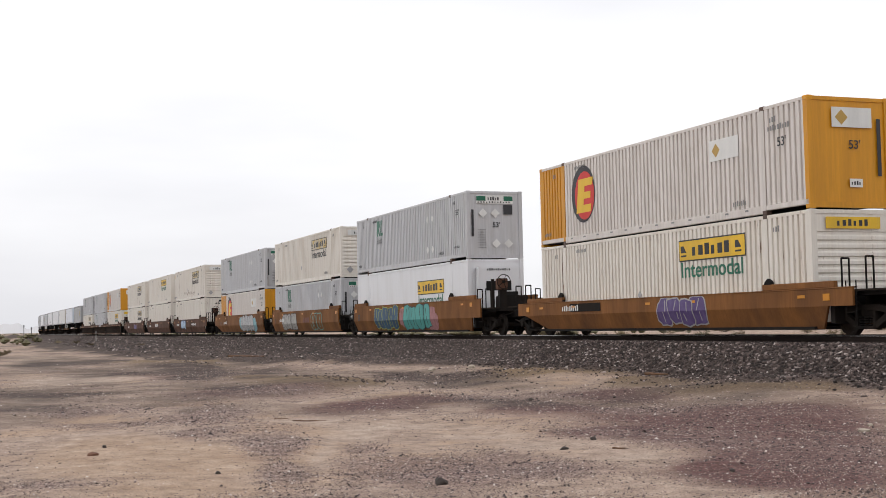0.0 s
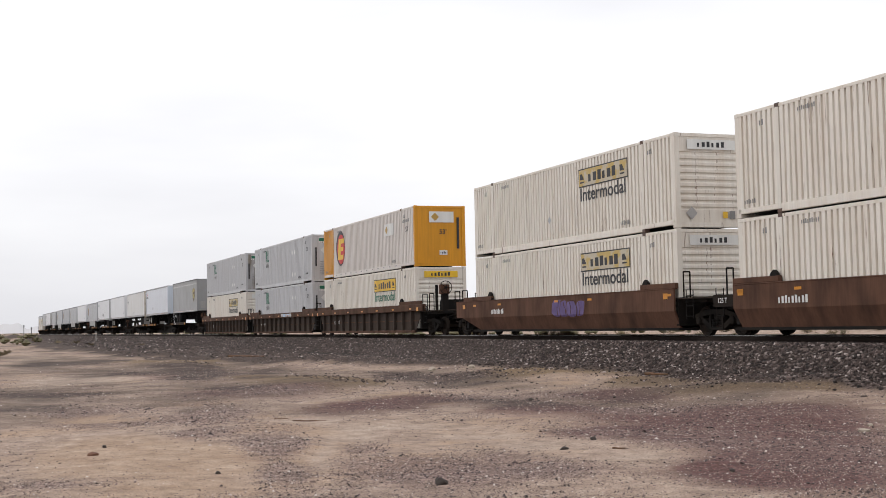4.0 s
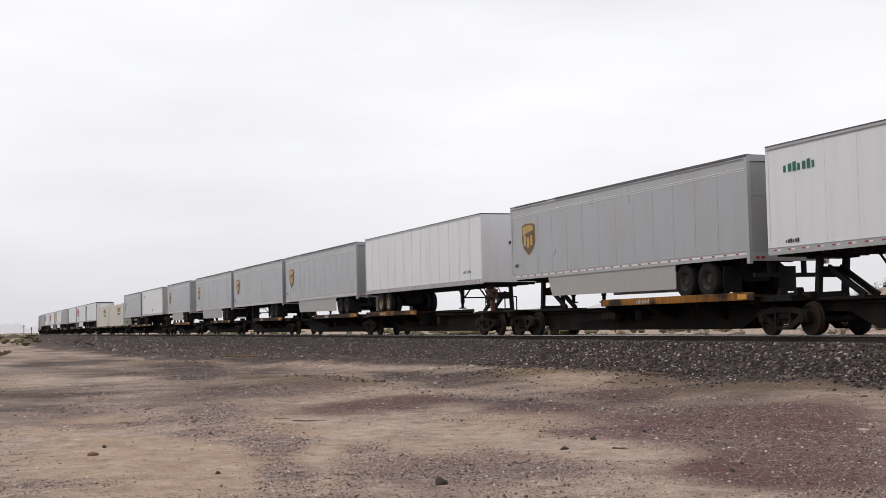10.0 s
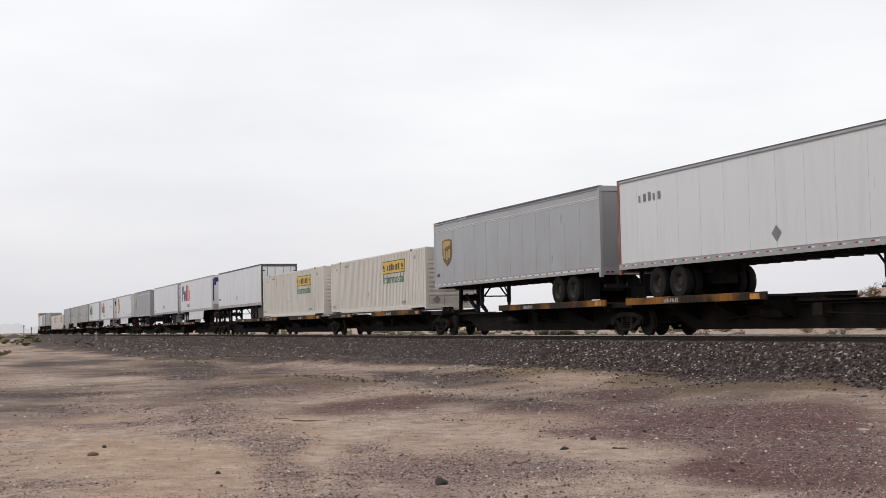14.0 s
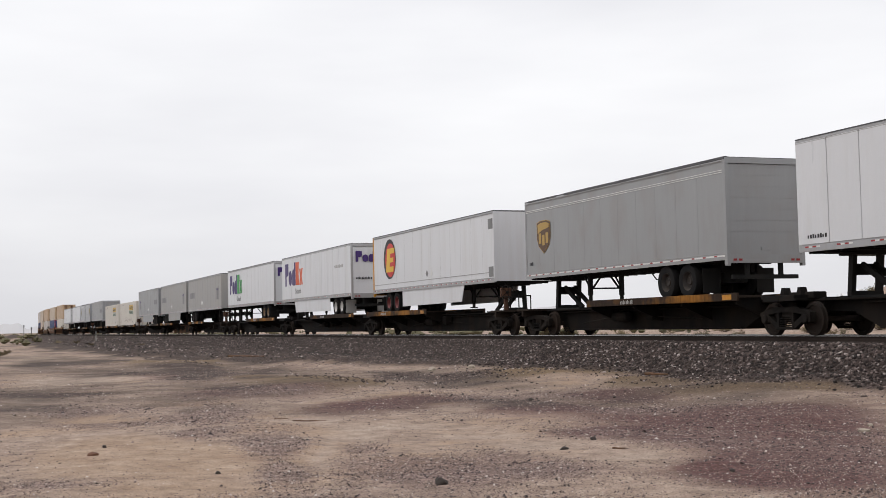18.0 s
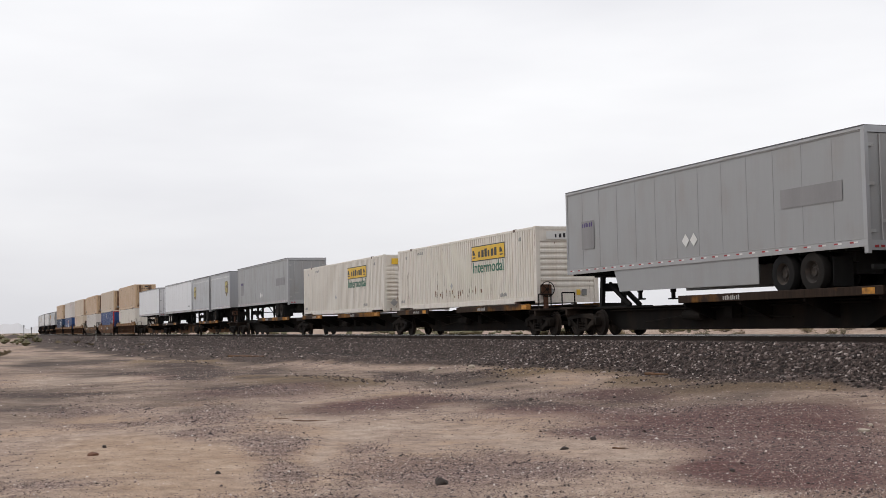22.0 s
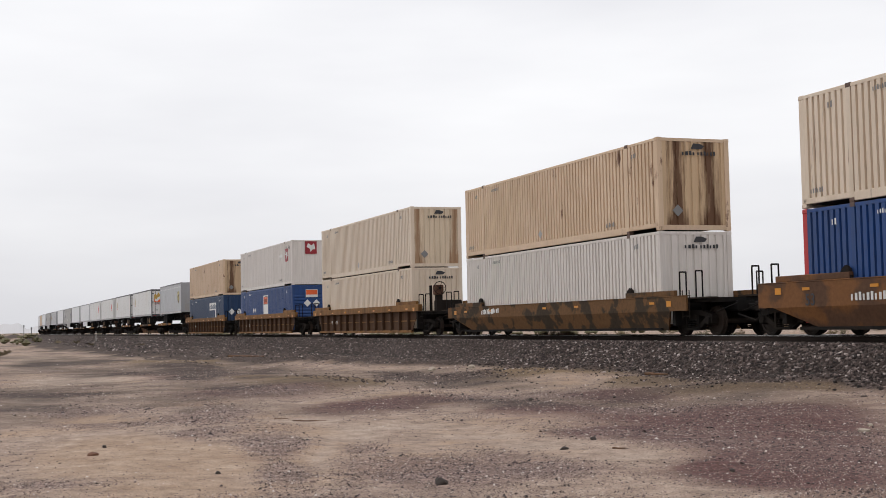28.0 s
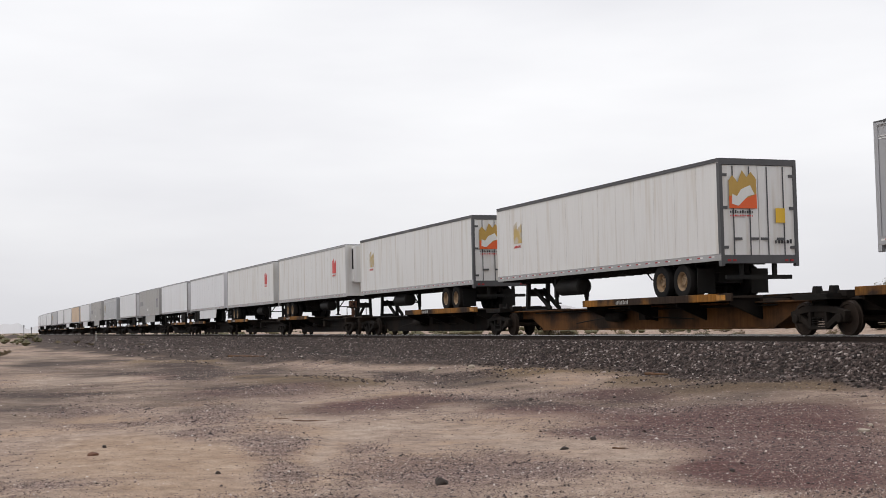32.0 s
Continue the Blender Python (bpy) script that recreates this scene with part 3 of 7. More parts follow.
GX = np.array(sorted(stretch(-420, -4900, 34) + list(axis([(-420, -130, 130), (-130, -60, 140), (-60, -6, 260), (-6, 40, 40)])) + stretch(40, 4900, 30)))
GY = np.array(sorted(stretch(-12, -4900, 26) + list(axis([(-12, 0, 24), (0, 17, 110), (17, 27, 100), (27, 100, 70)])) + stretch(100, 4900, 30)))


def sheet(name, xs, ys):
    X, Y = np.meshgrid(xs, ys, indexing="ij")
    # the middle rows follow the bend of the track
    Yb = Y + (track_y(X) - YC) * np.clip(1 - np.abs(Y - YC) / 300, 0, 1)
    Z = ground_z(X, Yb)
    nx, ny = len(xs), len(ys)
    v = np.stack([X, Yb, Z], -1).reshape(-1, 3)
    i = (np.arange(nx - 1)[:, None] * ny + np.arange(ny - 1)[None, :]).ravel()
    q = np.stack([i, i + ny, i + ny + 1, i + 1], -1)
    me = bpy.data.meshes.new(name)
    me.vertices.add(len(v))
    me.vertices.foreach_set("co", v.ravel())
    me.loops.add(q.size)
    me.loops.foreach_set("vertex_index", q.ravel())
    me.polygons.add(len(q))
    me.polygons.foreach_set("loop_start", np.arange(0, q.size, 4))
    me.polygons.foreach_set("loop_total", np.full(len(q), 4))
    me.update()
    me.validate()
    me.polygons.foreach_set("use_smooth", np.ones(len(q), bool))
    x, y = v[:, 0], v[:, 1]
    lat = track_y(x) - y
    ballast = smooth(4.6, 3.4, np.abs(lat) + 0.3 * waves(x, y, 0.8, 21) + 0.22 * waves(x, y, 0.25, 28) + 0.18 * waves(x, y, 2.7, 29))
    # dark cinder line along the toe of the ballast, thinning towards the road crossing
    cinder = np.exp(-((lat - 3.64 - 0.28 * smooth(-65, -115, x) - 0.06 * waves(x, y, 0.12, 22)) / 0.24) ** 2) * smooth(-36, -48, x) * (1.15 + 0.2 * waves(x, y, 0.4, 23))
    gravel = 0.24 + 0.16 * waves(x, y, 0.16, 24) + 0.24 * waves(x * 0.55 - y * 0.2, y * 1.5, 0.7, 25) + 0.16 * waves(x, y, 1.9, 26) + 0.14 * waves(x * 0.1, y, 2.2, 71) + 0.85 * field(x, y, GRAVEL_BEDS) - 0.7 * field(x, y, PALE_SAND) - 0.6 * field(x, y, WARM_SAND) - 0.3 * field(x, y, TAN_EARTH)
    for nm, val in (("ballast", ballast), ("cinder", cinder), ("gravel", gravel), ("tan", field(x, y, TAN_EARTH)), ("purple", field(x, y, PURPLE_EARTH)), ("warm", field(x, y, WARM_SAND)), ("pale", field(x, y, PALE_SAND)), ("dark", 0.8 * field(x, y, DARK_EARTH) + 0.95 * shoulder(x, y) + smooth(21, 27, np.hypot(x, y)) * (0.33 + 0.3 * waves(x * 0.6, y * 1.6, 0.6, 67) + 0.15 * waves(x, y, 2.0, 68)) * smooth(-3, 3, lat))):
        val = np.clip(val, 0, 1)
        at = me.attributes.new(nm, "FLOAT", "POINT")
        at.data.foreach_set("value", val.astype(np.float32))
    return me


def ground_material():
    m, n, l, b = node_mat("desert_ground")
    tc = n.new("ShaderNodeTexCoord")

    def tex(scale, detail=6, rough=0.6, kind="ShaderNodeTexNoise"):
        t = n.new(kind)
        t.inputs["Scale"].default_value = scale
        if kind == "ShaderNodeTexNoise":
            t.inputs["Detail"].default_value, t.inputs["Roughness"].default_value = detail, rough
        l.new(tc.outputs["Object"], t.inputs["Vector"])
        return t

    def ramp(src, stops):
        r = n.new("ShaderNodeValToRGB")
        e = r.color_ramp.elements
        while len(e) < len(stops):
            e.new(0.5)
        for el, (p, c) in zip(e, stops):
            el.position, el.color = p, (*c, 1)
        l.new(src, r.inputs[0])
        return r.outputs[0]

    def mix(f, a, c):
        x = n.new("ShaderNodeMix")
        x.data_type = "RGBA"
        l.new(f, x.inputs[0])
        l.new(a, x.inputs[6])
        l.new(c, x.inputs[7])
        return x.outputs[2]

    def attr(nm):
        a = n.new("ShaderNodeAttribute")
        a.attribute_name = nm
        return a.outputs["Fac"]

    def both(a, c):
        x = n.new("ShaderNodeMix")
        x.data_type = "FLOAT"
        x.inputs[0].default_value = 0.5
        l.new(a, x.inputs[2])
        l.new(c, x.inputs[3])
        return x.outputs[0]

    def mask(src, wob, lo, hi, amount=0.5):
        add = n.new("ShaderNodeMath")
        add.operation = "MULTIPLY_ADD"
        l.new(wob, add.inputs[0])
        add.inputs[1].default_value = amount
        l.new(src, add.inputs[2])
        r = n.new("ShaderNodeMapRange")
        r.inputs[1].default_value, r.inputs[2].default_value = lo, hi
        l.new(add.outputs[0], r.inputs[0])
        return r.outputs[0]

    clump = tex(5.0, 7, 0.7)
    big, mid, fine, grit = tex(0.35), tex(2.2), tex(14, 5, 0.7), tex(55, 3, 0.7)
    peb = tex(22, kind="ShaderNodeTexVoronoi")
    chips = tex(9, kind="ShaderNodeTexVoronoi")
    sand = ramp(mid.outputs["Fac"], [(0.3, (0.26, 0.19, 0.152)), (0.5, (0.385, 0.29, 0.232)), (0.7, (0.505, 0.395, 0.32))])
    orange = ramp(fine.outputs["Fac"], [(0.3, (0.33, 0.222, 0.155)), (0.7, (0.50, 0.365, 0.265))])
    sand = mix(mask(big.outputs["Fac"], mid.outputs["Fac"], 0.78, 0.95), sand, orange)
    sand = mix(mask(attr("warm"), fine.outputs["Fac"], 0.45, 1.0), sand, ramp(mid.outputs["Fac"], [(0.3, (0.33, 0.23, 0.165)), (0.5, (0.40, 0.29, 0.213)), (0.7, (0.47, 0.355, 0.27))]))
    sand = mix(mask(attr("pale"), fine.outputs["Fac"], 0.5, 1.0), sand, ramp(mid.outputs["Fac"], [(0.3, (0.35, 0.265, 0.212)), (0.7, (0.52, 0.415, 0.34))]))
    yellow = ramp(fine.outputs["Fac"], [(0.3, (0.10, 0.067, 0.043)), (0.5, (0.215, 0.15, 0.095)), (0.72, (0.34, 0.25, 0.165))])
    sand = mix(mask(attr("tan"), both(clump.outputs["Fac"], fine.outputs["Fac"]), 0.7, 1.2, 1.3), sand, yellow)
    plum = ramp(fine.outputs["Fac"], [(0.3, (0.075, 0.038, 0.035)), (0.5, (0.14, 0.075, 0.069)), (0.72, (0.225, 0.132, 0.118))])
    sand = mix(mask(attr("purple"), both(clump.outputs["Fac"], fine.outputs["Fac"]), 0.85, 1.45, 1.3), sand, plum)
    stone = ramp(peb.outputs["Color"], [(0.0, (0.09, 0.062, 0.057)), (0.35, (0.205, 0.143, 0.131)), (0.7, (0.32, 0.23, 0.209)), (1.0, (0.54, 0.43, 0.385))])
    grav = mix(mask(fine.outputs["Fac"], grit.outputs["Fac"], 0.55, 1.05), stone, sand)
    col = mix(mask(attr("gravel"), both(clump.outputs["Fac"], fine.outputs["Fac"]), 0.9, 1.4, 1.2), sand, grav)
    earth = ramp(fine.outputs["Fac"], [(0.3, (0.038, 0.029, 0.026)), (0.5, (0.082, 0.061, 0.053)), (0.7, (0.17, 0.128, 0.105))])
    col = mix(mask(attr("dark"), both(clump.outputs["Fac"], fine.outputs["Fac"]), 0.85, 1.5, 1.4), col, earth)
    rock = ramp(chips.outputs["Color"], [(0.0, (0.018, 0.014, 0.013)), (0.4, (0.055, 0.041, 0.037)), (0.75, (0.105, 0.08, 0.071)), (1.0, (0.28, 0.23, 0.205))])
    col = mix(mask(attr("ballast"), fine.outputs["Fac"], 0.6, 0.95), col, rock)
    dark = ramp(grit.outputs["Fac"], [(0.3, (0.025, 0.023, 0.023)), (0.7, (0.06, 0.053, 0.05))])
    col = mix(mask(attr("cinder"), fine.outputs["Fac"], 0.5, 0.85), col, dark)
    specks = tex(48, kind="ShaderNodeTexVoronoi")
    tone = ramp(specks.outputs["Color"], [(0.0, (0.30, 0.28, 0.28)), (0.22, (0.62, 0.60, 0.59)), (0.4, (0.95, 0.94, 0.93)), (0.8, (1.05, 1.05, 1.05)), (0.93, (1.5, 1.48, 1.45))])
    rough_tone = ramp(both(clump.outputs["Fac"], grit.outputs["Fac"]), [(0.34, (0.52, 0.50, 0.49)), (0.5, (1.0, 1.0, 1.0)), (0.64, (1.35, 1.34, 1.32))])
    rt = n.new("ShaderNodeMix")
    rt.data_type, rt.blend_type = "RGBA", "MULTIPLY"
    rt.inputs[0].default_value = 0.9
    l.new(col, rt.inputs[6])
    l.new(rough_tone, rt.inputs[7])
    col = rt.outputs[2]
    sp = n.new("ShaderNodeMix")
    sp.data_type, sp.blend_type = "RGBA", "MULTIPLY"
    coarse = n.new("ShaderNodeMapRange")
    coarse.inputs[1].default_value, coarse.inputs[2].default_value, coarse.inputs[3].default_value, coarse.inputs[4].default_value = 0.15, 0.75, 0.38, 0.95
    l.new(attr("gravel"), coarse.inputs[0])
    l.new(coarse.outputs[0], sp.inputs[0])
    l.new(col, sp.inputs[6])
    l.new(tone, sp.inputs[7])
    l.new(sp.outputs[2], b.inputs["Base Color"])
    b.inputs["Roughness"].default_value = 0.95
    b.inputs["Specular IOR Level"].default_value = 0.2
    b1, b2, b3 = n.new("ShaderNodeBump"), n.new("ShaderNodeBump"), n.new("ShaderNodeBump")
    for bb, src, dist in ((b1, mid.outputs["Fac"], 0.12), (b2, fine.outputs["Fac"], 0.05), (b3, peb.outputs["Distance"], 0.02)):
        bb.inputs["Strength"].default_value, bb.inputs["Distance"].default_value = 0.7, dist
        l.new(src, bb.inputs["Height"])
    l.new(b1.outputs[0], b2.inputs["Normal"])
    l.new(b2.outputs[0], b3.inputs["Normal"])
    l.new(b3.outputs[0], b.inputs["Normal"])
    return m


ground_me = sheet("ground", GX, GY)
ground_me.materials.append(ground_material())
tagged(new("ground", ground_me), "sandy desert ground with purple-grey gravel and a ballast bank", "ground", kind="structure")

# ---- rails ----


def sweep(name, profile, us, off, mat):
    v, f, k = [], [], len(profile)
    for u in us:
        x, y, a = on_track(u, off)
        c, s = math.sin(radians(-a)), math.cos(radians(-a))
        for py, pz in profile:
            v.append((x + py * c, y + py * s, pz))
    for i in range(len(us) - 1):
        f += [(i * k + j, i * k + (j + 1) % k, (i + 1) * k + (j + 1) % k, (i + 1) * k + j) for j in range(k)]
    me = bpy.data.meshes.new(name)
    me.from_pydata(v, [], f)
    me.materials.append(mat)
    return me


RAIL_US = list(range(80, -320, -20)) + list(range(-320, -480, -10)) + list(range(-480, -1600, -80))
RAIL_PROFILE = [(-0.07, -0.175), (0.07, -0.175), (0.07, -0.16), (0.012, -0.14), (0.01, -0.045), (0.036, -0.035), (0.036, -0.012), (-0.036, -0.012), (-0.036, -0.035), (-0.01, -0.045), (-0.012, -0.14), (-0.07, -0.16)]
HEAD_PROFILE = [(-0.036, -0.012), (0.036, -0.012), (0.034, -0.003), (0.024, 0.0), (-0.024, 0.0), (-0.034, -0.003)]
railway = tagged(new("railway_track"), "single railway track with polished rail heads on ballast", "railway track", kind="structure")
for off in (-0.7525, 0.7525):
    r_ob = new("rail", sweep("rail", RAIL_PROFILE, RAIL_US, off, RAIL_SIDE))
    r_ob.parent = railway
    h_ob = new("rail_head", sweep("rail_head", HEAD_PROFILE, RAIL_US, off, TREAD))
    h_ob.parent = r_ob
    h_ob["label"] = "polished steel rail head"
CONCRETE = surface("grey_sleeper_concrete", (0.32, 0.30, 0.28), 0.85, dirt_amount=0.5)
for i in range(100):
    part("sleeper", "sleeper", lambda: Shape().box(-0.13, 0.13, -1.3, 1.3, -0.36, -0.178, 0.02), CONCRETE, railway, (-12 - 0.61 * i, YC, 0))

# ---- loose stones ----


def stones(name, pts, sizes, flat, seed, mat, label, category, corners=8):
    """Many rough eight-cornered stones in one mesh."""
    rnd = np.random.RandomState(seed)
    n = len(pts)
    if corners == 8:
        base = np.array([(x, y, z) for x in (-1, 1) for y in (-1, 1) for z in (-1, 1)], float) * 0.5
        faces = np.array([(0, 1, 3, 2), (4, 6, 7, 5), (0, 4, 5, 1), (2, 3, 7, 6), (0, 2, 6, 4), (1, 5, 7, 3)])
    else:
        base = np.array([(1, 0, 0), (0, 1, 0), (-1, 0, 0), (0, -1, 0), (0, 0, 1), (0, 0, -1)], float) * 0.62
        faces = np.array([(0, 1, 4), (1, 2, 4), (2, 3, 4), (3, 0, 4)])
    v = base[None] * (1 + rnd.uniform(-0.45, 0.35, (n, corners, 3)))
    v *= (sizes[:, None] * np.stack([rnd.uniform(0.8, 1.4, n), rnd.uniform(0.7, 1.1, n), rnd.uniform(*flat, n)], -1))[:, None, :]
    a, b = rnd.uniform(0, 6.28, n), rnd.uniform(-0.6, 0.6, n)
    cb, sb, ca, sa = np.cos(b)[:, None], np.sin(b)[:, None], np.cos(a)[:, None], np.sin(a)[:, None]
    x, z = v[..., 0] * cb - v[..., 2] * sb, v[..., 0] * sb + v[..., 2] * cb
    y = v[..., 1]
    v = np.stack([x * ca - y * sa, x * sa + y * ca, z], -1) + pts[:, None, :]
    side = faces.shape[1]
    q = (faces[None] + (np.arange(n) * corners)[:, None, None]).reshape(-1, side)
    me = bpy.data.meshes.new(name)
    me.vertices.add(n * corners)
    me.vertices.foreach_set("co", v.ravel())
    me.loops.add(q.size)
    me.loops.foreach_set("vertex_index", q.ravel())
    me.polygons.add(len(q))
    me.polygons.foreach_set("loop_start", np.arange(0, q.size, side))
    me.polygons.foreach_set("loop_total", np.full(len(q), side))
    me.update()
    me.validate()
    me.materials.append(mat)
    return tagged(new(name, me), label, category, kind="stuff")


def stone_material(name, stops, rough=0.9):
    m, n, l, b = node_mat(name)
    geo, r = n.new("ShaderNodeNewGeometry"), n.new("ShaderNodeValToRGB")
    e = r.color_ramp.elements
    while len(e) < len(stops):
        e.new(0.5)
    for el, (p, c) in zip(e, stops):
        el.position, el.color = p, (*c, 1)
    l.new(geo.outputs["Random Per Island"], r.inputs[0])
    tc, nz, mx = n.new("ShaderNodeTexCoord"), n.new("ShaderNodeTexNoise"), n.new("ShaderNodeMix")
    nz.inputs["Scale"].default_value = 70
    l.new(tc.outputs["Object"], nz.inputs["Vector"])
    mx.data_type, mx.blend_type = "RGBA", "OVERLAY"
    mx.inputs[0].default_value = 0.35
    l.new(r.outputs[0], mx.inputs[6])
    l.new(nz.outputs["Fac"], mx.inputs[7])
    l.new(mx.outputs[2], b.inputs["Base Color"])
    b.inputs["Roughness"].default_value = rough
    return m


BALLAST = stone_material("ballast_rock", [(0.0, (0.016, 0.012, 0.011)), (0.45, (0.052, 0.037, 0.033)), (0.8, (0.11, 0.08, 0.071)), (0.93, (0.21, 0.16, 0.145)), (1.0, (0.52, 0.45, 0.42))])
PEBBLE = stone_material("gravel_stone", [(0.0, (0.022, 0.017, 0.017)), (0.35, (0.09, 0.06, 0.057)), (0.62, (0.19, 0.13, 0.117)), (0.9, (0.38, 0.28, 0.235)), (1.0, (0.72, 0.65, 0.60))])
_r = np.random.RandomState(5)
_n = 58000
_x = np.concatenate([_r.uniform(-60, -19, 42000), _r.uniform(-125, -60, 16000)])
_lat = 0.95 + 3.4 * _r.rand(_n) + np.where(_r.rand(_n) < 0.1, _r.exponential(0.8, _n), 0)
_keep = _r.rand(_n) < np.clip((4.15 + 0.5 * waves(_x, YC - _lat, 0.7, 31) + 0.3 * waves(_x, YC - _lat, 2.1, 34) - _lat) / 0.6, 0.1, 1)
_keep &= ~((np.abs(_lat - 3.64 - 0.28 * smooth(-65, -115, _x)) < 0.25) & (_x < -38 - 8 * _r.rand(_n)) & (_r.rand(_n) < 0.9))
_x, _lat = _x[_keep], _lat[_keep]
_y = YC - _lat
_sz = _r.uniform(0.032, 0.078, len(_x)) * np.where(_x < -60, 1.5, 1.0)
# lumps of rock on the berm below, and on the bank further along
_x2 = np.concatenate([_r.uniform(-62, -24, 13000), _r.uniform(-125, -62, 9000), _r.uniform(-230, -125, 5000)])
_y2 = track_y(_x2) - 2.3 - 9.5 * _r.rand(len(_x2)) ** 1.3
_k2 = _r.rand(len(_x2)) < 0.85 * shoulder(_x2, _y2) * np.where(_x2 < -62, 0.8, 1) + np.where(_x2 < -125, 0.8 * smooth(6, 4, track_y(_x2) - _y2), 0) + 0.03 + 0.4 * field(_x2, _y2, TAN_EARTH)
_k2 &= (track_y(_x2) - _y2 > 3.9 + 0.3 * smooth(-65, -115, _x2)) | (_x2 < -125)
_x2, _y2 = _x2[_k2], _y2[_k2]
_x, _y = np.concatenate([_x, _x2]), np.concatenate([_y, _y2])
_sz = np.concatenate([_sz, _r.uniform(0.025, 0.055, len(_x2)) * np.clip(-_x2 / 32, 1, 4)])
_p = np.stack([_x, _y, ground_z(_x, _y) + 0.1 * _sz], -1)
_near = _x > -42
stones("ballast_stones", _p[_near], _sz[_near], (0.6, 1.0), 6, BALLAST, "dark brown-grey crushed ballast stones on the track shoulder", "ballast")
stones("ballast_stones", _p[~_near], _sz[~_near], (0.6, 1.0), 16, BALLAST, "dark brown-grey ballast and rocks along the far bank", "ballast", corners=6)
_n = 430000
_d, _a = 11.2 + 56 * _r.rand(_n) ** 1.55, radians(159.35) + _r.uniform(-radians(20), radians(20), _n)
_x, _y = _d * np.cos(_a), _d * np.sin(_a)
_in = (_y > -1.5) & (_y < YC - 3.9) & (_x < -7.5) & (np.abs(_a - radians(159.3)) < radians(21))
_x, _y, _d = _x[_in], _y[_in], _d[_in]
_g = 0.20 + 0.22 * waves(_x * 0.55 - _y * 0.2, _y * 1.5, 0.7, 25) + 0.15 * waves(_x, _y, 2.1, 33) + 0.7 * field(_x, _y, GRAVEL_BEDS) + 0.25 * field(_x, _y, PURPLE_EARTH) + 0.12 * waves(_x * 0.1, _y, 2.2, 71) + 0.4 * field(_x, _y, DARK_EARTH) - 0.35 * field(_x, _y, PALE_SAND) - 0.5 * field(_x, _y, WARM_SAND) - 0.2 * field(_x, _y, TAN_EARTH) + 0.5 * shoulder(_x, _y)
_keep = _r.rand(len(_x)) < np.clip(_g, 0.03, 0.95)
_x, _y, _d = _x[_keep], _y[_keep], _d[_keep]
_sz = (0.009 + 0.008 * _r.rand(len(_x)) + 0.03 * _r.rand(len(_x)) ** 18) * np.clip(0.5 + 0.5 * _d / 18, 0.75, 1.4)
stones("gravel_stones", np.stack([_x, _y, ground_z(_x, _y) + 0.15 * _sz], -1), _sz, (0.5, 0.9), 7, PEBBLE, "small purple-grey gravel stones strewn over sand", "gravel", corners=6)


def rough_stone(seed, sub=2):
    def make():
        bm = bmesh.new()
        bmesh.ops.create_icosphere(bm, subdivisions=sub, radius=1)
        rnd = random.Random(seed)
        off = Vector((rnd.uniform(0, 50), rnd.uniform(0, 50), 0))
        for v in bm.verts:
            v.co *= 1 + 0.45 * noise.noise(v.co * 1.3 + off) + 0.15 * noise.noise(v.co * 3.1 + off)
        s = Shape()
        bm.verts.index_update()
        s.add([v.co.copy() for v in bm.verts], [[v.index for v in f.verts] for f in bm.faces])
        bm.free()
        return s
    return make


def gz(x, y):
    return float(ground_z(np.array([x]), np.array([y]))[0])


ROCK_DARK = surface("dark_basalt", (0.05, 0.039, 0.034), 0.8, dirt_amount=0.4, scale=8, stretch=(1, 1, 1))
ROCK_PALE = surface("pale_limestone", (0.42, 0.36, 0.29), 0.85, dirt_amount=0.5, scale=8, stretch=(1, 1, 1))
ROCK_RED = surface("red_brown_sandstone", (0.17, 0.085, 0.055), 0.85, dirt_amount=0.5, scale=8, stretch=(1, 1, 1))
ROCK_GREY = surface("grey_stone", (0.11, 0.09, 0.085), 0.85, dirt_amount=0.5, scale=8, stretch=(1, 1, 1))
for k, (x, y, w, hh, mt, lb) in enumerate((
        (-12.01, 4.46, 0.085, 0.05, ROCK_DARK, "smooth dark stone lying on pale gravel"), (-17.28, 1.63, 0.075, 0.035, ROCK_RED, "red-brown stone lying on sand"),
        (-27.16, 3.68, 0.075, 0.03, ROCK_GREY, "grey stone lying on sand"), (-15.22, 12.08, 0.085, 0.04, ROCK_PALE, "pale stone at the gravel's edge"),
        (-16.1, 12.9, 0.06, 0.03, ROCK_PALE, "pale stone at the gravel's edge"), (-15.7, 12.9, 0.05, 0.028, ROCK_PALE, "pale stone at the gravel's edge"),
        (-14.6, 12.0, 0.045, 0.025, ROCK_PALE, "pale stone at the gravel's edge"), (-25.8, 10.29, 0.06, 0.035, ROCK_GREY, "grey stone lying on gravel"),
        (-24.93, 11.31, 0.065, 0.035, ROCK_DARK, "dark stone lying on gravel"), (-14.65, 7.09, 0.07, 0.03, ROCK_DARK, "flat dark stone on gravel"),
        (-18.27, 1.88, 0.035, 0.03, ROCK_DARK, "small dark stone on sand"), (-41.19, 15.05, 0.16, 0.09, ROCK_PALE, "pale stone below the ballast bank"),
        (-11.09, 7.2, 0.04, 0.025, ROCK_DARK, "small dark stone on gravel"), (-13.95, 2.62, 0.03, 0.025, ROCK_DARK, "small dark stone on sand"),
        (-15.55, 7.95, 0.06, 0.035, ROCK_DARK, "dark stone lying on gravel"), (-40.5, 16.2, 0.14, 0.1, ROCK_PALE, "pale stone below the ballast bank"))):
    st = new("stone", rough_stone(40 + k)().mesh("stone", mt, True))
    st.matrix_world = Matrix.Translation((x, y, gz(x, y) + hh * 0.3)) @ Matrix.Rotation(k * 1.3, 4, "Z") @ Matrix.Diagonal((w, w * 0.75, hh, 1))
    tagged(st, lb, "stone", "loose stones")

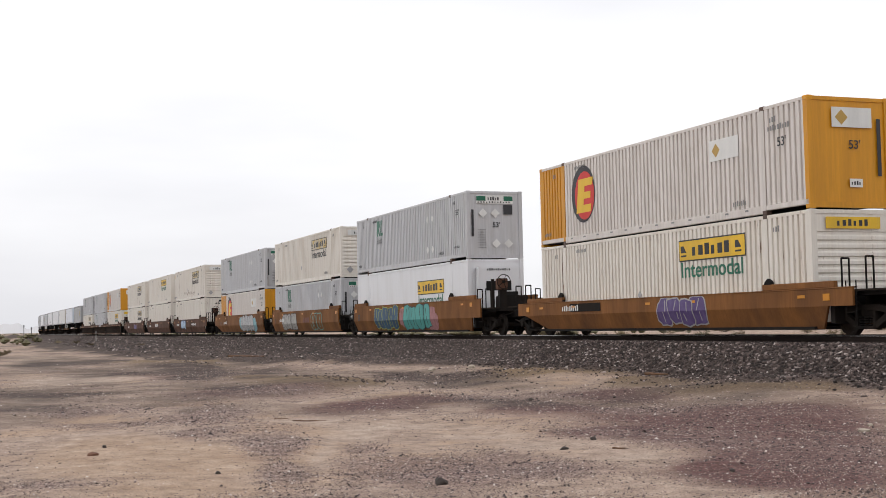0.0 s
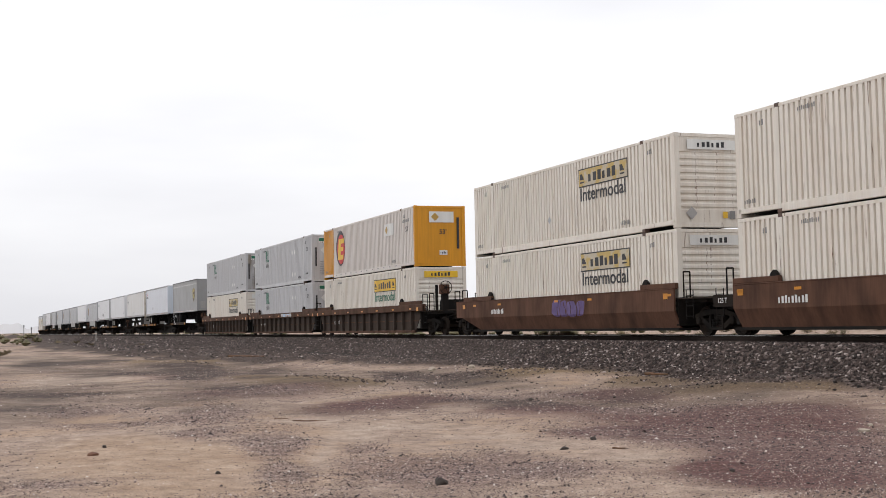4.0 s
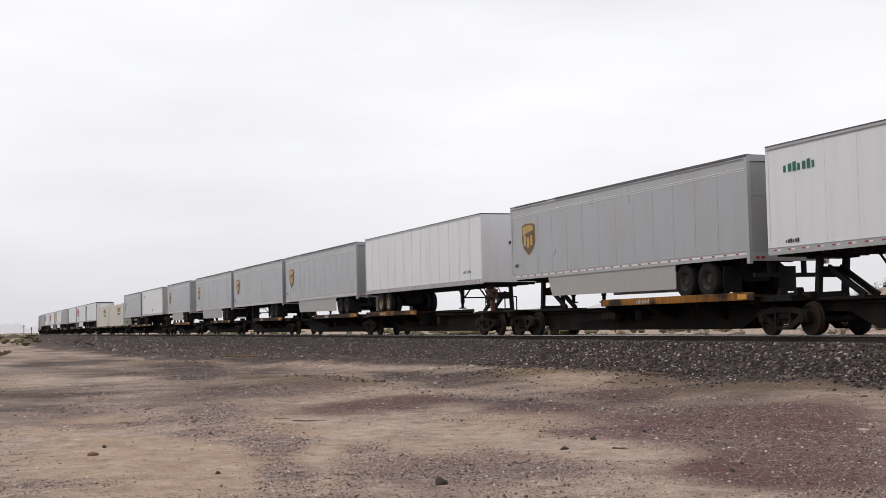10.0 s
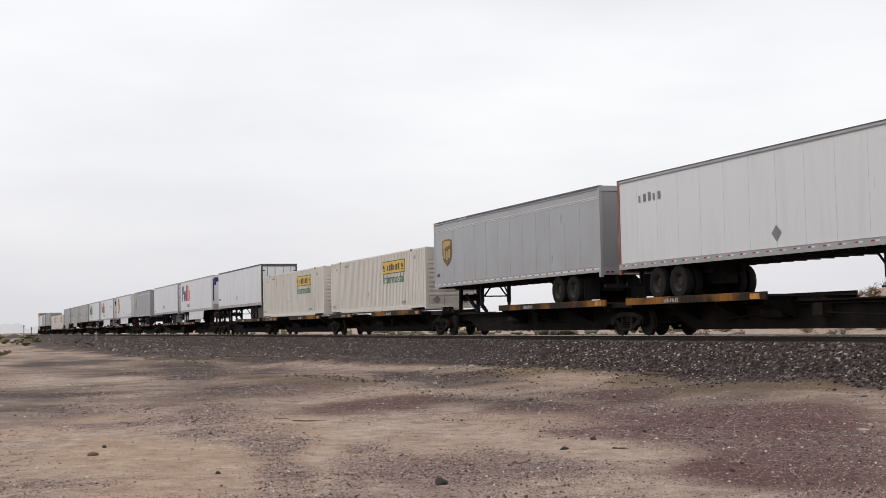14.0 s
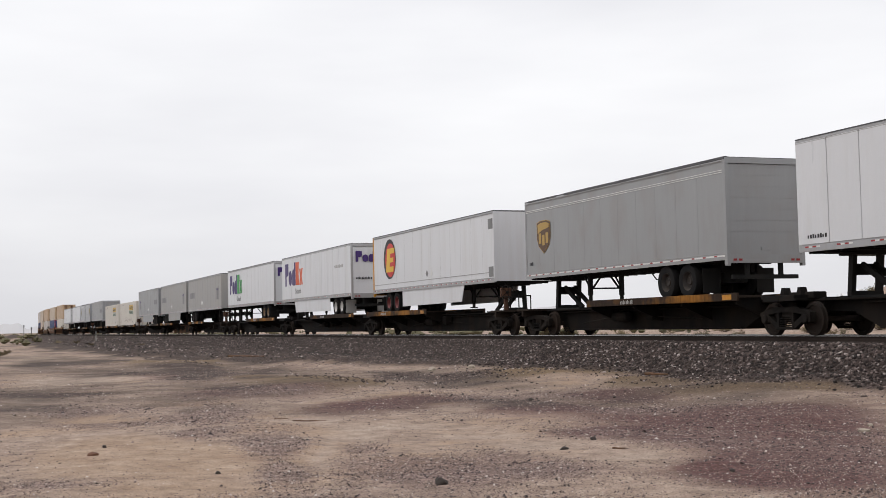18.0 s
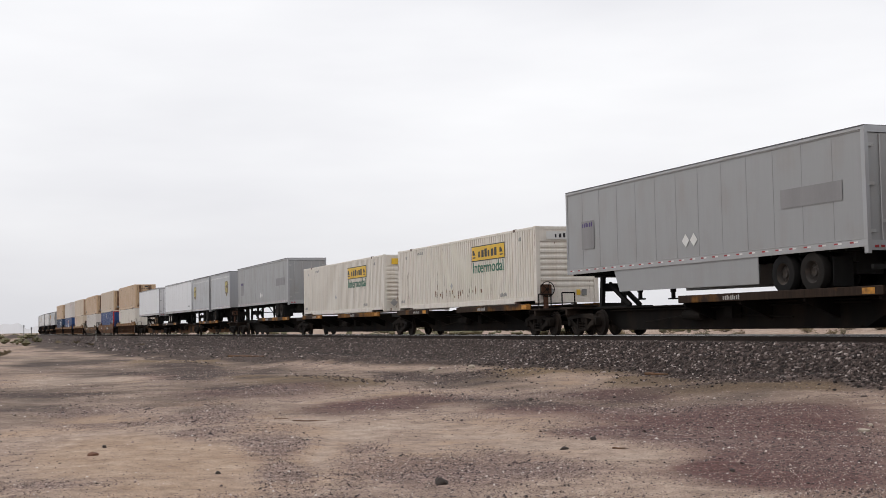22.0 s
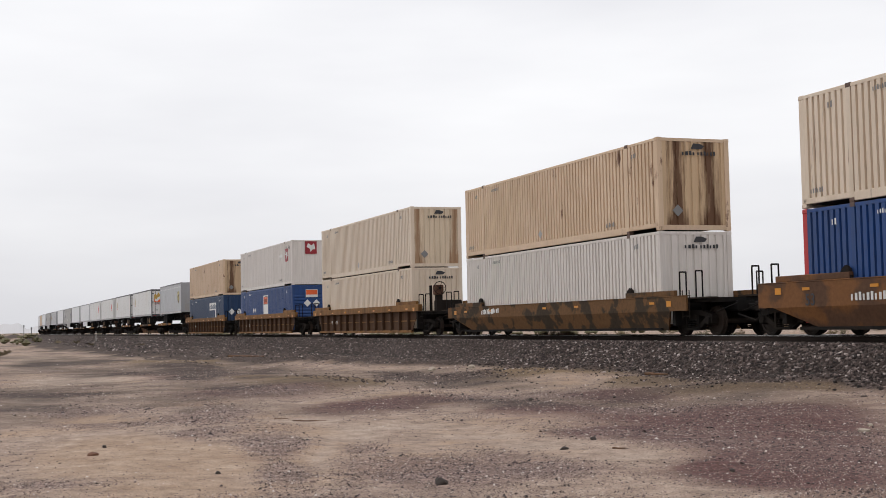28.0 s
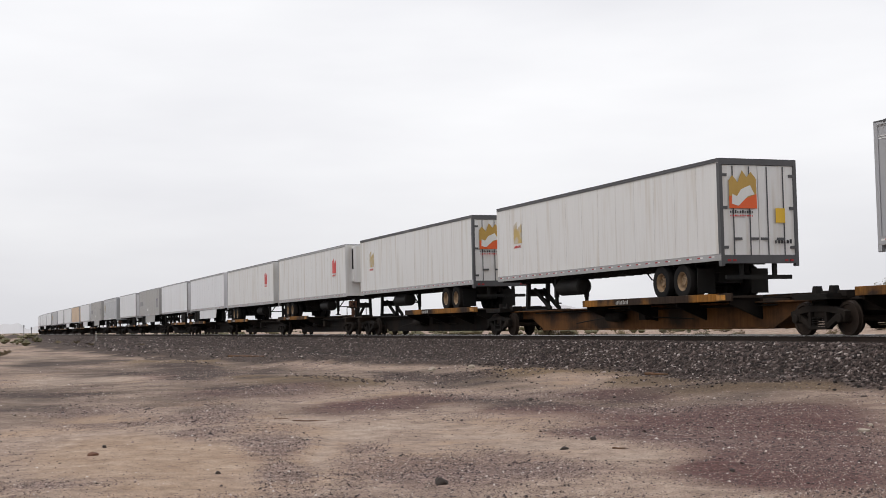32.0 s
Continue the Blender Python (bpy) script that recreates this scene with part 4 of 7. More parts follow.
WOOD = surface("weathered_wood", (0.16, 0.085, 0.045), 0.8, dirt=(0.06, 0.04, 0.03), dirt_amount=0.7, stretch=(0.4, 4, 4), scale=4)


def stick(x, y, length, rz, w=0.03, label="weathered wooden stick lying on sand"):
    def leaf():
        s = Shape()
        for k in range(4):
            a, b = -length / 2 + k * length / 4, -length / 2 + (k + 1) * length / 4
            s.rod((a, 0.03 * math.sin(k * 2.1), 0), (b, 0.03 * math.sin((k + 1) * 2.1), 0), w * (1 - 0.12 * k), 7)
        return s
    ob = new("stick", leaf().mesh("stick", WOOD))
    ob.matrix_world = Matrix.Translation((x, y, gz(x, y) + w * 0.7)) @ Matrix.Rotation(radians(rz), 4, "Z")
    tagged(ob, label, "stick", "loose sticks")


stick(-22.47, 5.78, 0.45, 64, 0.014)
stick(-22.3, 5.95, 0.34, 58, 0.012)
stick(-23.1, 5.5, 0.25, 75, 0.008)
stick(-64.5, 13.6, 3.2, 22, 0.05, "long dark wooden pole lying on the sand bank")
stick(-30.3, 17.4, 0.9, 10, 0.04, "dark wooden offcut lying on the ballast")
stick(-14.2, 7.6, 0.16, 40, 0.012)

# ---- plants ----
LEAF_DRY = surface("dry_scrub_leaf", (0.22, 0.17, 0.095), 0.8, dirt=(0.20, 0.165, 0.085), dirt_amount=0.6, stretch=(1, 1, 1), scale=6, bump=0)
LEAF_GREEN = surface("olive_scrub_leaf", (0.12, 0.115, 0.065), 0.8, dirt=(0.24, 0.19, 0.11), dirt_amount=0.6, stretch=(1, 1, 1), scale=6, bump=0)
TWIG = surface("grey_brown_twig", (0.13, 0.095, 0.07), 0.85, dirt_amount=0.5, bump=0)


def bush_parts(seed):
    """Twigs that fan out from the root, and small leaves in loose clumps along them."""
    rnd = random.Random(seed)
    tw, lf = Shape(), Shape()
    for i in range(26):
        a, e = rnd.uniform(0, 6.28), rnd.uniform(0.35, 1.35)
        ln = rnd.uniform(0.5, 1.0) * (0.7 + 0.3 * math.sin(e))
        d = Vector((math.cos(a) * math.cos(e), math.sin(a) * math.cos(e), math.sin(e) * 0.85))
        m = d * ln * 0.55 + Vector((rnd.uniform(-0.06, 0.06), rnd.uniform(-0.06, 0.06), 0.03))
        tip = d * ln
        tw.rod((0, 0, -0.05), m, 0.012, 4).rod(m, tip, 0.007, 4)
        for k in range(26):
            c = m.lerp(tip, rnd.uniform(-0.2, 1.08)) + Vector((rnd.gauss(0, 0.07), rnd.gauss(0, 0.07), rnd.gauss(0, 0.06)))
            u = Vector((rnd.gauss(0, 1), rnd.gauss(0, 1), rnd.gauss(0, 1))).normalized() * rnd.uniform(0.025, 0.055)
            w = u.orthogonal().normalized() * rnd.uniform(0.012, 0.028)
            lf.add([c - u, c + w, c + u, c - w], [(0, 1, 2, 3)])
    return tw, lf


def make_mesh(shape, name, mat):
    me = bpy.data.meshes.new(name)
    me.from_pydata(shape.v, [], shape.f)
    me.materials.append(mat)
    return me


BUSH = []
for k in range(4):
    _tw, _lf = bush_parts(70 + k)
    BUSH.append((make_mesh(_tw, "twigs", TWIG), make_mesh(_lf, "foliage", LEAF_DRY if k % 2 else LEAF_GREEN)))


def bush(x, y, w, h, k, label):
    ob = tagged(new("desert_bush"), label, "bush", "desert bushes")
    ob.matrix_world = Matrix.Translation((x, y, gz(x, y) - 0.02)) @ Matrix.Rotation(k * 1.7, 4, "Z") @ Matrix.Diagonal((w / 2, w / 2, h, 1))
    for nm, me in zip(("twigs", "foliage"), BUSH[k % 4]):
        c = new(nm, me)
        c.parent = ob


_rb = random.Random(12)
for x, y, w, h in ((-156, 8.3, 2.0, 0.9), (-90, 2.4, 1.5, 0.55), (-93, 2.8, 1.6, 0.5), (-150, 10.5, 1.6, 0.6), (-148, 12.2, 1.8, 0.6), (-168, 9.0, 1.6, 0.6), (-118, 15.4, 1.2, 0.4), (-135, 12.6, 1.4, 0.5), (-180, 5, 2.0, 0.8), (-104, 3.5, 1.4, 0.4)):
    bush(x, y, w, h, 1 + 2 * _rb.randrange(2), "low dry desert bush on a sandy bank")
for i in range(40):
    px = 820 + 19.5 * i + _rb.uniform(-9, 9)
    az = radians(69.35) - math.atan((px - 784) / 2284)
    d = _rb.uniform(48, 120)
    bush(-d * math.sin(az), d * math.cos(az), _rb.uniform(0.9, 2.2), _rb.uniform(0.35, 0.8), i, "olive scrub bush on the flat beyond the track")
for i in range(85):
    x, y = -78 + _rb.gauss(0, 9), 70 + _rb.gauss(0, 8)
    bush(x, y, _rb.uniform(1.8, 3.6), _rb.uniform(0.7, 1.4), i, "scrub bush on the brushy mound")


def scrub():
    """Far scrub, too small and many to count."""
    s = Shape()
    rnd = random.Random(3)
    for i in range(900):
        d, az = 130 + 1500 * rnd.random() ** 2, rnd.uniform(radians(40), radians(95))
        x, y = -d * math.sin(az), d * math.cos(az)
        if abs(float(track_y(np.array([x]))[0]) - y) < 12:
            continue
        z, w, h = gz(x, y), rnd.uniform(0.6, 1.6), rnd.uniform(0.4, 1.0)
        for k in range(7):
            a = rnd.uniform(0, 6.28)
            c = Vector((x + w * 0.4 * math.cos(a), y + w * 0.4 * math.sin(a), z + h * rnd.uniform(0.2, 0.7)))
            r = w * rnd.uniform(0.2, 0.4)
            pts = [c + Vector((r * rnd.uniform(0.7, 1.2) * dx, r * rnd.uniform(0.7, 1.2) * dy, h * 0.4 * rnd.uniform(0.6, 1.2) * dz)) for dx, dy, dz in ((1, 0, 0), (0, 1, 0), (-1, 0, 0), (0, -1, 0), (0, 0, 1), (0, 0, -1))]
            s.add(pts, [(0, 1, 4), (1, 2, 4), (2, 3, 4), (3, 0, 4), (1, 0, 5), (2, 1, 5), (3, 2, 5), (0, 3, 5)])
    return s


tagged(new("far_scrub", make_mesh(scrub(), "far_scrub", LEAF_GREEN)), "scattered olive scrub over the far desert flat", "scrub", kind="stuff")

# ---- trackside posts ----
POST_WHITE = surface("faded_white_post", (0.6, 0.6, 0.57), 0.6, dirt_amount=0.4)
# mast grey is lifted in the colour to stand in for distance haze
MAST = surface("haze_paled_mast", (0.24, 0.24, 0.25), 0.6, dirt_amount=0.4)
post = thing("marker_post", "thin white marker post beside the ballast", "post")
post.location = (-180, 17.5, gz(-180, 17.5))
part("pole", "mpole", lambda: Shape().rod((0, 0, -0.2), (0, 0, 1.45), 0.035, 8), POST_WHITE, post)
part("sign_plate", "mplate", lambda: Shape().box(-0.16, 0.16, -0.02, 0.02, 1.05, 1.5), POST_WHITE, post)
for x, y, h in ((-370, 16.9, 3.4), (-357, 18.2, 2.8)):
    mast = thing("signal_mast", "thin dark signal mast beside the far track", "signal mast", "signal masts")
    mast.location = (x, y, gz(x, y))
    part("pole", ("mast", h), lambda: Shape().rod((0, 0, -0.2), (0, 0, h), 0.09, 8), MAST, mast)
    part("lamp_head", "lamphead", lambda: Shape().box(-0.16, 0.16, -0.16, 0.16, 0, 0.7, 0.05), MAST, mast, (0.1, 0, h - 0.7))

# ---- far hills ----


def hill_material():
    m, n, l, b = node_mat("hills_painted_haze")
    # distance haze is put into the pale base colour and a faint glow
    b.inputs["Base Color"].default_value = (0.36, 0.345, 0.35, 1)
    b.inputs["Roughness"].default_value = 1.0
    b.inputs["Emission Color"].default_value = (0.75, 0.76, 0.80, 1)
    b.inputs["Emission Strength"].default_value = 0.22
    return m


def hills(az0, az1, dist, top, seed):
    s, n = Shape(), 60
    v, f = [], []
    for i in range(n + 1):
        k = i / n
        az = radians(az0 + (az1 - az0) * k)
        h = top * math.sin(math.pi * k) ** 0.8 * (0.62 + 0.30 * math.sin(k * 7 + seed) + 0.12 * math.sin(k * 19 + 2 * seed) + 0.06 * math.sin(k * 43 + seed))
        for dd, hh in ((0, -3), (250, max(h, 1) * 0.55), (520, max(h, 1)), (1000, -3)):
            v.append((-(dist + dd) * math.sin(az), (dist + dd) * math.cos(az), hh))
    for i in range(n):
        for j in range(3):
            a = i * 4 + j
            f.append((a, a + 4, a + 5, a + 1))
    return s.add(v, f)


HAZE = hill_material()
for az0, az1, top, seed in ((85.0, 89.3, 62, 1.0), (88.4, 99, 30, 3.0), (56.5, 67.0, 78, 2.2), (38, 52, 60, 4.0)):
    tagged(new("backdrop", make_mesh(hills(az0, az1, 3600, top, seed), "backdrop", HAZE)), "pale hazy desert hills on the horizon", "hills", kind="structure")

# ---- bogies ----


def side_frame():
    s = Shape()
    for sgn in (-1, 1):
        k = lambda pts: [(sgn * a, b) for a, b in (pts if sgn > 0 else pts[::-1])]
        s.prism(k([(0.28, 0.62), (1.1, 0.52), (1.1, 0.62), (0.5, 0.76), (0.0, 0.76), (0.0, 0.62)]), "y", -0.09, 0.09)
        s.prism(k([(0.30, 0.20), (0.42, 0.20), (0.95, 0.50), (0.72, 0.54), (0.30, 0.30)]), "y", -0.07, 0.07)
        s.prism(k([(0.72, 0.36), (1.06, 0.36), (1.1, 0.62), (0.7, 0.62)]), "y", -0.08, 0.08)
        s.prism(k([(0.28, 0.2), (0.37, 0.2), (0.37, 0.7), (0.28, 0.7)]), "y", -0.08, 0.08)
        s.lathe([(0.0, -0.14), (0.10, -0.14), (0.12, -0.12), (0.12, 0.1)], "y", (sgn * 0.89, 0, 0.44), 12)
    s.box(-0.37, 0.37, -0.1, 0.1, 0.16, 0.24, 0.01)
    return s


def springs():
    s = Shape()
    for x in (-0.2, 0.0, 0.2):
        for z in (0.27, 0.33, 0.39, 0.45):
            s.lathe([(0.06, z - 0.022), (0.085, z - 0.01), (0.085, z + 0.01), (0.06, z + 0.022)], "z", (x, 0, 0), 10)
    return s


def wheel_pair():
    s = Shape()
    for g in (-1, 1):
        pr = [(0.0, g * 0.70), (0.11, g * 0.70), (0.13, g * 0.74), (0.34, g * 0.76), (0.37, g * 0.70), (0.462, g * 0.695), (0.462, g * 0.72), (0.435, g * 0.735), (0.43, g * 0.82), (0.36, g * 0.825), (0.34, g * 0.79), (0.14, g * 0.80), (0.12, g * 0.86), (0.0, g * 0.86)]
        s.lathe(pr, "y", (0, 0, 0), 20)
    s.lathe([(0.085, -0.72), (0.075, 0), (0.085, 0.72)], "y", (0, 0, 0), 10)
    return s


WHEELSETS = []


def bogie(parent, x, s_at):
    """A two-axle bogie under a car: x in the car's space, s_at its place along the train."""
    b = part("bogie", "bolster", lambda: Shape().box(-0.2, 0.2, -1.0, 1.0, 0.46, 0.72, 0.03).box(-0.3, 0.3, -0.3, 0.3, 0.7, 0.8), BOGIE, parent, (x, 0, 0))
    for g in (-1, 1):
        part("side_frame", "side_frame", side_frame, BOGIE, b, (0, g * 0.98, 0))
        part("spring_nest", "springs", springs, BLACK_STEEL, b, (0, g * 0.98, 0), smooth=True)["kind"] = "stuff"
    for dx in (-0.89, 0.89):
        w = part("wheel_set", "wheel_set", wheel_pair, WHEEL, b, (dx, 0, 0.431), smooth=True)
        WHEELSETS.append((w, s_at + dx))
    return b


MOVERS = []    # (thing, place along the train, height)

# ---- well cars ----


def lettering_bars(parent, x, z, y, n, h, mat, face="side"):
    return bars("lettering", n, h * 0.45, h, h * 0.72, mat, parent, (x, y, z) if face == "side" else (y, x, z), face)


def handrail(parent, x, y, z0, h, d=0.5, mat=None):
    def make():
        s = Shape()
        s.rod((0, 0, 0), (0, 0, h), 0.024).rod((0, d, 0), (0, d, h), 0.024).rod((0, 0, h), (0, d, h), 0.024)
        return s
    return part("handrail", ("handrail", h, d), make, mat or BLACK_STEEL, parent, (x, y, z0), smooth=True)


def coupler(parent, x, g, length):
    def make():
        s = Shape()
        s.box(0, g * length, -0.09, 0.09, 0.74, 0.92, 0.02).box(g * (length - 0.28), g * length, -0.17, 0.17, 0.68, 0.98, 0.03)
        s.rod((g * 0.2, -0.5, 0.62), (g * length, -0.35, 0.42), 0.03).rod((g * 0.2, -0.5, 0.95), (g * 0.2, -1.2, 0.7), 0.015)
        return s
    return part("coupler", ("coupler", g, round(length, 2)), make, BLACK_STEEL, parent, (x, 0, 0))


def end_deck(car, g, x0, x1, mat, brake, posts=True):
    """The end of a well car over its bogie: deck, sill, ladder and rails; g the way it points."""
    a, b = min(x0, x1), max(x0, x1)
    L = round(b - a, 2)
    part("end_sill", ("end_sill", L), lambda: Shape().box(0, L, -0.45, 0.45, 0.72, 1.02, 0.03).box(0.1, L - 0.1, -1.25, 1.25, 0.98, 1.08, 0.01), BLACK_STEEL, car, (a, 0, 0))
    part("end_bulkhead", "end_bulkhead", lambda: Shape().box(-0.08, 0.08, -1.36, 1.36, 0.3, 1.15, 0.02), BLACK_STEEL, car, (x0 - g * 0.1, 0, 0))
    part("crossover_step", ("xstep", L), lambda: Shape().box(0, L, -1.42, -1.1, 1.09, 1.13).box(0, L, 1.1, 1.42, 1.09, 1.13), DECK, car, (a, 0, 0))
    if posts:
        handrail(car, x0 + g * 0.35, -1.40, 1.1, 0.8, 0.22)
        handrail(car, x0 + g * 1.25, -1.40, 1.1, 0.8, 0.22) if abs(x1 - x0) > 1.6 else None
        handrail(car, x0 + g * 0.65, 1.1, 1.1, 0.8, 0.22)
        part("ladder", "ladder", lambda: Shape().rod((0, 0, -0.5), (0, 0, 0.35), 0.015).rod((0.38, 0, -0.5), (0.38, 0, 0.35), 0.015).rod((0, 0, -0.42), (0.38, 0, -0.42), 0.013).rod((0, 0, -0.12), (0.38, 0, -0.12), 0.013).rod((0, 0, 0.18), (0.38, 0, 0.18), 0.013), BLACK_STEEL, car, (x0 + g * 0.7 - 0.19, -1.42, 1.0))
    if brake:
        bx = x1 - g * 0.3
        part("brake_stand", ("brake_stand", g), lambda: Shape().box(-0.10, 0.10, -1.02, -0.72, 1.0, 1.9, 0.02).box(-g * 0.62, -g * 0.5, -1.1, -1.0, 1.08, 2.3).box(-g * 1.1, -g * 0.2, -0.7, 0.35, 1.05, 1.62, 0.05).lathe([(0, -0.5), (0.2, -0.46), (0.2, 0.46), (0, 0.5)], "y", (-g * 1.25, 0, 1.3), 12), BLACK_STEEL, car, (bx, 0, 0))
        part("brake_housing", ("brake_housing", g), lambda: Shape().box(-0.13, 0.13, -1.1, -0.68, 1.85, 2.3, 0.04), WELL_BROWN, car, (bx, 0, 0), label="rust-brown hand brake housing")
        part("brake_wheel", "brake_wheel", lambda: wheel_ring(0.29), BLACK_STEEL, car, (bx + g * 0.2, -0.88, 2.16), smooth=True, turn=(0, 0, 90))


def wheel_ring(r):
    s = Shape()
    n = 20
    for i in range(n):
        a, b = 2 * math.pi * i / n, 2 * math.pi * (i + 1) / n
        s.rod((r * math.cos(a), 0, r * math.sin(a)), (r * math.cos(b), 0, r * math.sin(b)), 0.018, 5)
    for i in range(5):
        a = 2 * math.pi * i / 5
        s.rod((0, 0, 0), (r * math.cos(a), 0, r * math.sin(a)), 0.012, 5)
    return s.lathe([(0, -0.05), (0.06, -0.04), (0.06, 0.04), (0, 0.05)], "y", (0, 0, 0), 8)


LEAN = 0.20      # how far the lower half of a smooth side leans in


def well_side_smooth(g, left, right, top):
    """Smooth folded side: upright above, leaning in below; it reaches over a coupled end's bogie and stops short of a joint's."""
    s = Shape()
    o = 1.50
    la, ra = (-9.85 if left == "coupled" else -8.12), (9.85 if right == "coupled" else 8.12)
    lb, rb = (-9.2 if left == "coupled" else -8.10), (8.9 if right == "coupled" else 8.12)
    lc, rc = (-7.4 if left == "coupled" else -7.95), (8.45 if right == "coupled" else 8.16)
    up = [(la, top - 0.02), (ra, top - 0.02), (ra, 0.74), (la, 0.74)]
    lo = [(lb, 0.74), (rb, 0.74), (rc, 0.18), (lc, 0.18)]
    t = 0.06
    def leaf(quad, ya, yb):
        v = [(x, g * (ya if z > 0.7 else yb), z) for x, z in quad] + [(x, g * ((ya if z > 0.7 else yb) - t), z) for x, z in quad]
        s.add(v, [(0, 1, 2, 3), (7, 6, 5, 4), (0, 4, 5, 1), (1, 5, 6, 2), (2, 6, 7, 3), (3, 7, 4, 0)])
    leaf(up, o, o)
    leaf(lo, o - 0.001, o - LEAN)
    s.box(la + 0.02, ra - 0.02, min(g * (o - 0.16), g * (o + 0.012)), max(g * (o - 0.16), g * (o + 0.012)), top - 0.035, top, 0.008)
    return s


def well_side_ribbed_chord(g):
    a, b = sorted((g * 1.31, g * 1.50))
    s = Shape().box(-9.5, 9.5, a, b, 1.13, 1.45, 0.02)
    a, b = sorted((g * 1.30, g * 1.44))
    return s.box(-8.2, 8.2, a, b, 0.12, 0.24, 0.015).box(-8.6, 8.6, *sorted((g * 1.32, g * 1.35)), 0.66, 0.71)


def well_car(s_mid, style, paint, label, left, right, brake=False, numbers=True, top=1.2, web=None):
    """left and right: kind of end, its distance from the middle, and the bogie's place or None when the next car carries it."""
    car = thing("well_car", label, "railway car", "train cars")
    MOVERS.append((car, s_mid, 0.0))
    for g in (-1, 1):
        if style == "smooth":
            part("side_panel", ("well_smooth", g, left[0], right[0], top), lambda g=g: well_side_smooth(g, left[0], right[0], top), paint, car)
        else:
            part("top_chord", ("well_chord", g), lambda g=g: well_side_ribbed_chord(g), paint, car)
            # web and ribs take a darker tone than the chord: dirt plus painted shade
            part("web_panel", ("well_web", g), lambda g=g: Shape().prism([(-9.0, 1.14), (-8.1, 0.2), (8.1, 0.2), (9.0, 1.14)], "y", *sorted((g * 1.302, g * 1.325))), web or WELL_SOOT_SHADE, car)
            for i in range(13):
                part("rib", ("well_rib", g), lambda g=g: Shape().box(-0.05, 0.05, *sorted((g * 1.315, g * 1.47)), 0.23, 1.14, 0.01), web or WELL_SOOT_SHADE, car, (-7.8 + 1.3 * i, 0, 0))
    part("well_floor", "well_floor", lambda: Shape().box(-8.2, 8.2, -1.4, 1.4, 0.16, 0.24), BLACK_STEEL, car)
    y = -1.504
    top = top if style == "smooth" else 1.45
    for i in range(7):
        if style == "smooth" and i in (2, 5):
            continue
        plate("reflector", rect(0.30, 0.075), REFLECT, car, (-7.9 + 2.6 * i, y - 0.008, top - 0.24), label="amber reflector")
    for g, (end, half, bx) in ((-1, left), (1, right)):
        short = style == "smooth" and end == "joint"
        plate("end_marker", rect(0.26, 0.17), REFLECT, car, (g * (7.7 if short else 8.9) - 0.17, y - 0.008, top - 0.32), label="amber end marker")
        # guide plates that centre the boxes
        for gy in (-1.40, 1.40):
            part("guide_plate", ("guide", top, short), lambda: Shape().box(-1.05 if short else -1.5, 1.05 if short else 1.5, -0.06, 0.06, top, top + 0.16, 0.015), paint, car, (g * (7.1 if short else 7.6), gy, 0))
            part("box_guide", ("wedge", top), lambda: Shape().prism([(-0.22, top), (0.22, top), (0.16, top + 0.24), (0.02, top + 0.32), (-0.12, top + 0.22)], "y", -0.05, 0.05), BLACK_STEEL, car, (g * 6.3, gy, 0))
        reach = half - 0.04 if end == "joint" else half - 0.75
        end_deck(car, g, g * (8.2 if short else 9.0), g * reach, paint, brake and g > 0)
        if short and g < 0:
            part("load_board", "load_board", lambda: Shape().box(-0.5, 0.5, -0.02, 0.02, 0.82, 1.16), BLACK_STEEL, car, (-8.68, -1.44, 0))
            words("lettering", "125 T", 0.2, P_WHITE, car, (-8.95, -1.464, 0.93))
        if end == "coupled":
            coupler(car, g * (reach - 0.1), g, 0.85)
        if bx is not None:
            bogie(car, bx, s_mid + bx)
    if numbers:
        lettering_bars(car, -6.0, 0.86 if style == "smooth" else 0.62, y - 0.008 if style == "smooth" else -1.332, 9, 0.2, P_WHITE)
    return car


# ---- spine cars ----


def spine_beam(L):
    s = Shape()
    h = L / 2
    pts = [(-h + 0.2, 0.62), (-h + 1.9, 0.62), (-h + 2.9, 0.20), (h - 2.9, 0.20), (h - 1.9, 0.62), (h - 0.2, 0.62), (h - 0.2, 0.94), (-h + 0.2, 0.94)]
    s.prism(pts, "y", -0.36, 0.36)
    s.box(-h + 0.25, h - 0.25, -0.62, 0.62, 0.90, 0.95, 0.01)
    s.box(-h + 3.0, h - 3.0, -0.46, 0.46, 0.18, 0.23)
    return s


def tray(L):
    s = Shape()
    s.box(-L / 2, L / 2, -1.42, -0.45, 1.06, 1.12).box(-L / 2, L / 2, 0.45, 1.42, 1.06, 1.12).box(-L / 2, L / 2, -0.45, 0.45, 0.95, 1.03)
    return s


def tray_edge(L, g):
    a, b = sorted((g * 1.42, g * 1.48))
    return Shape().box(-L / 2, L / 2, a, b, 0.97, 1.19, 0.01)


def hitch():
    """The folding stand that holds a trailer's nose."""
    s = Shape()
    for y in (-0.42, 0.42):
        s.bar((0.12, y, 0.95), (0.0, y, 2.04), 0.13, 0.17).bar((-0.05, y * 0.45, 1.78), (-1.5, y * 0.45, 1.0), 0.09, 0.15)
    s.box(-0.40, 0.40, -0.55, 0.55, 2.02, 2.10, 0.02).box(-0.05, 0.12, -0.42, 0.42, 1.52, 1.80, 0.02).box(0.02, 0.18, -0.5, 0.5, 0.95, 1.12, 0.02)
    s.box(-1.8, 0.5, -0.5, 0.5, 0.93, 1.0)
    return s


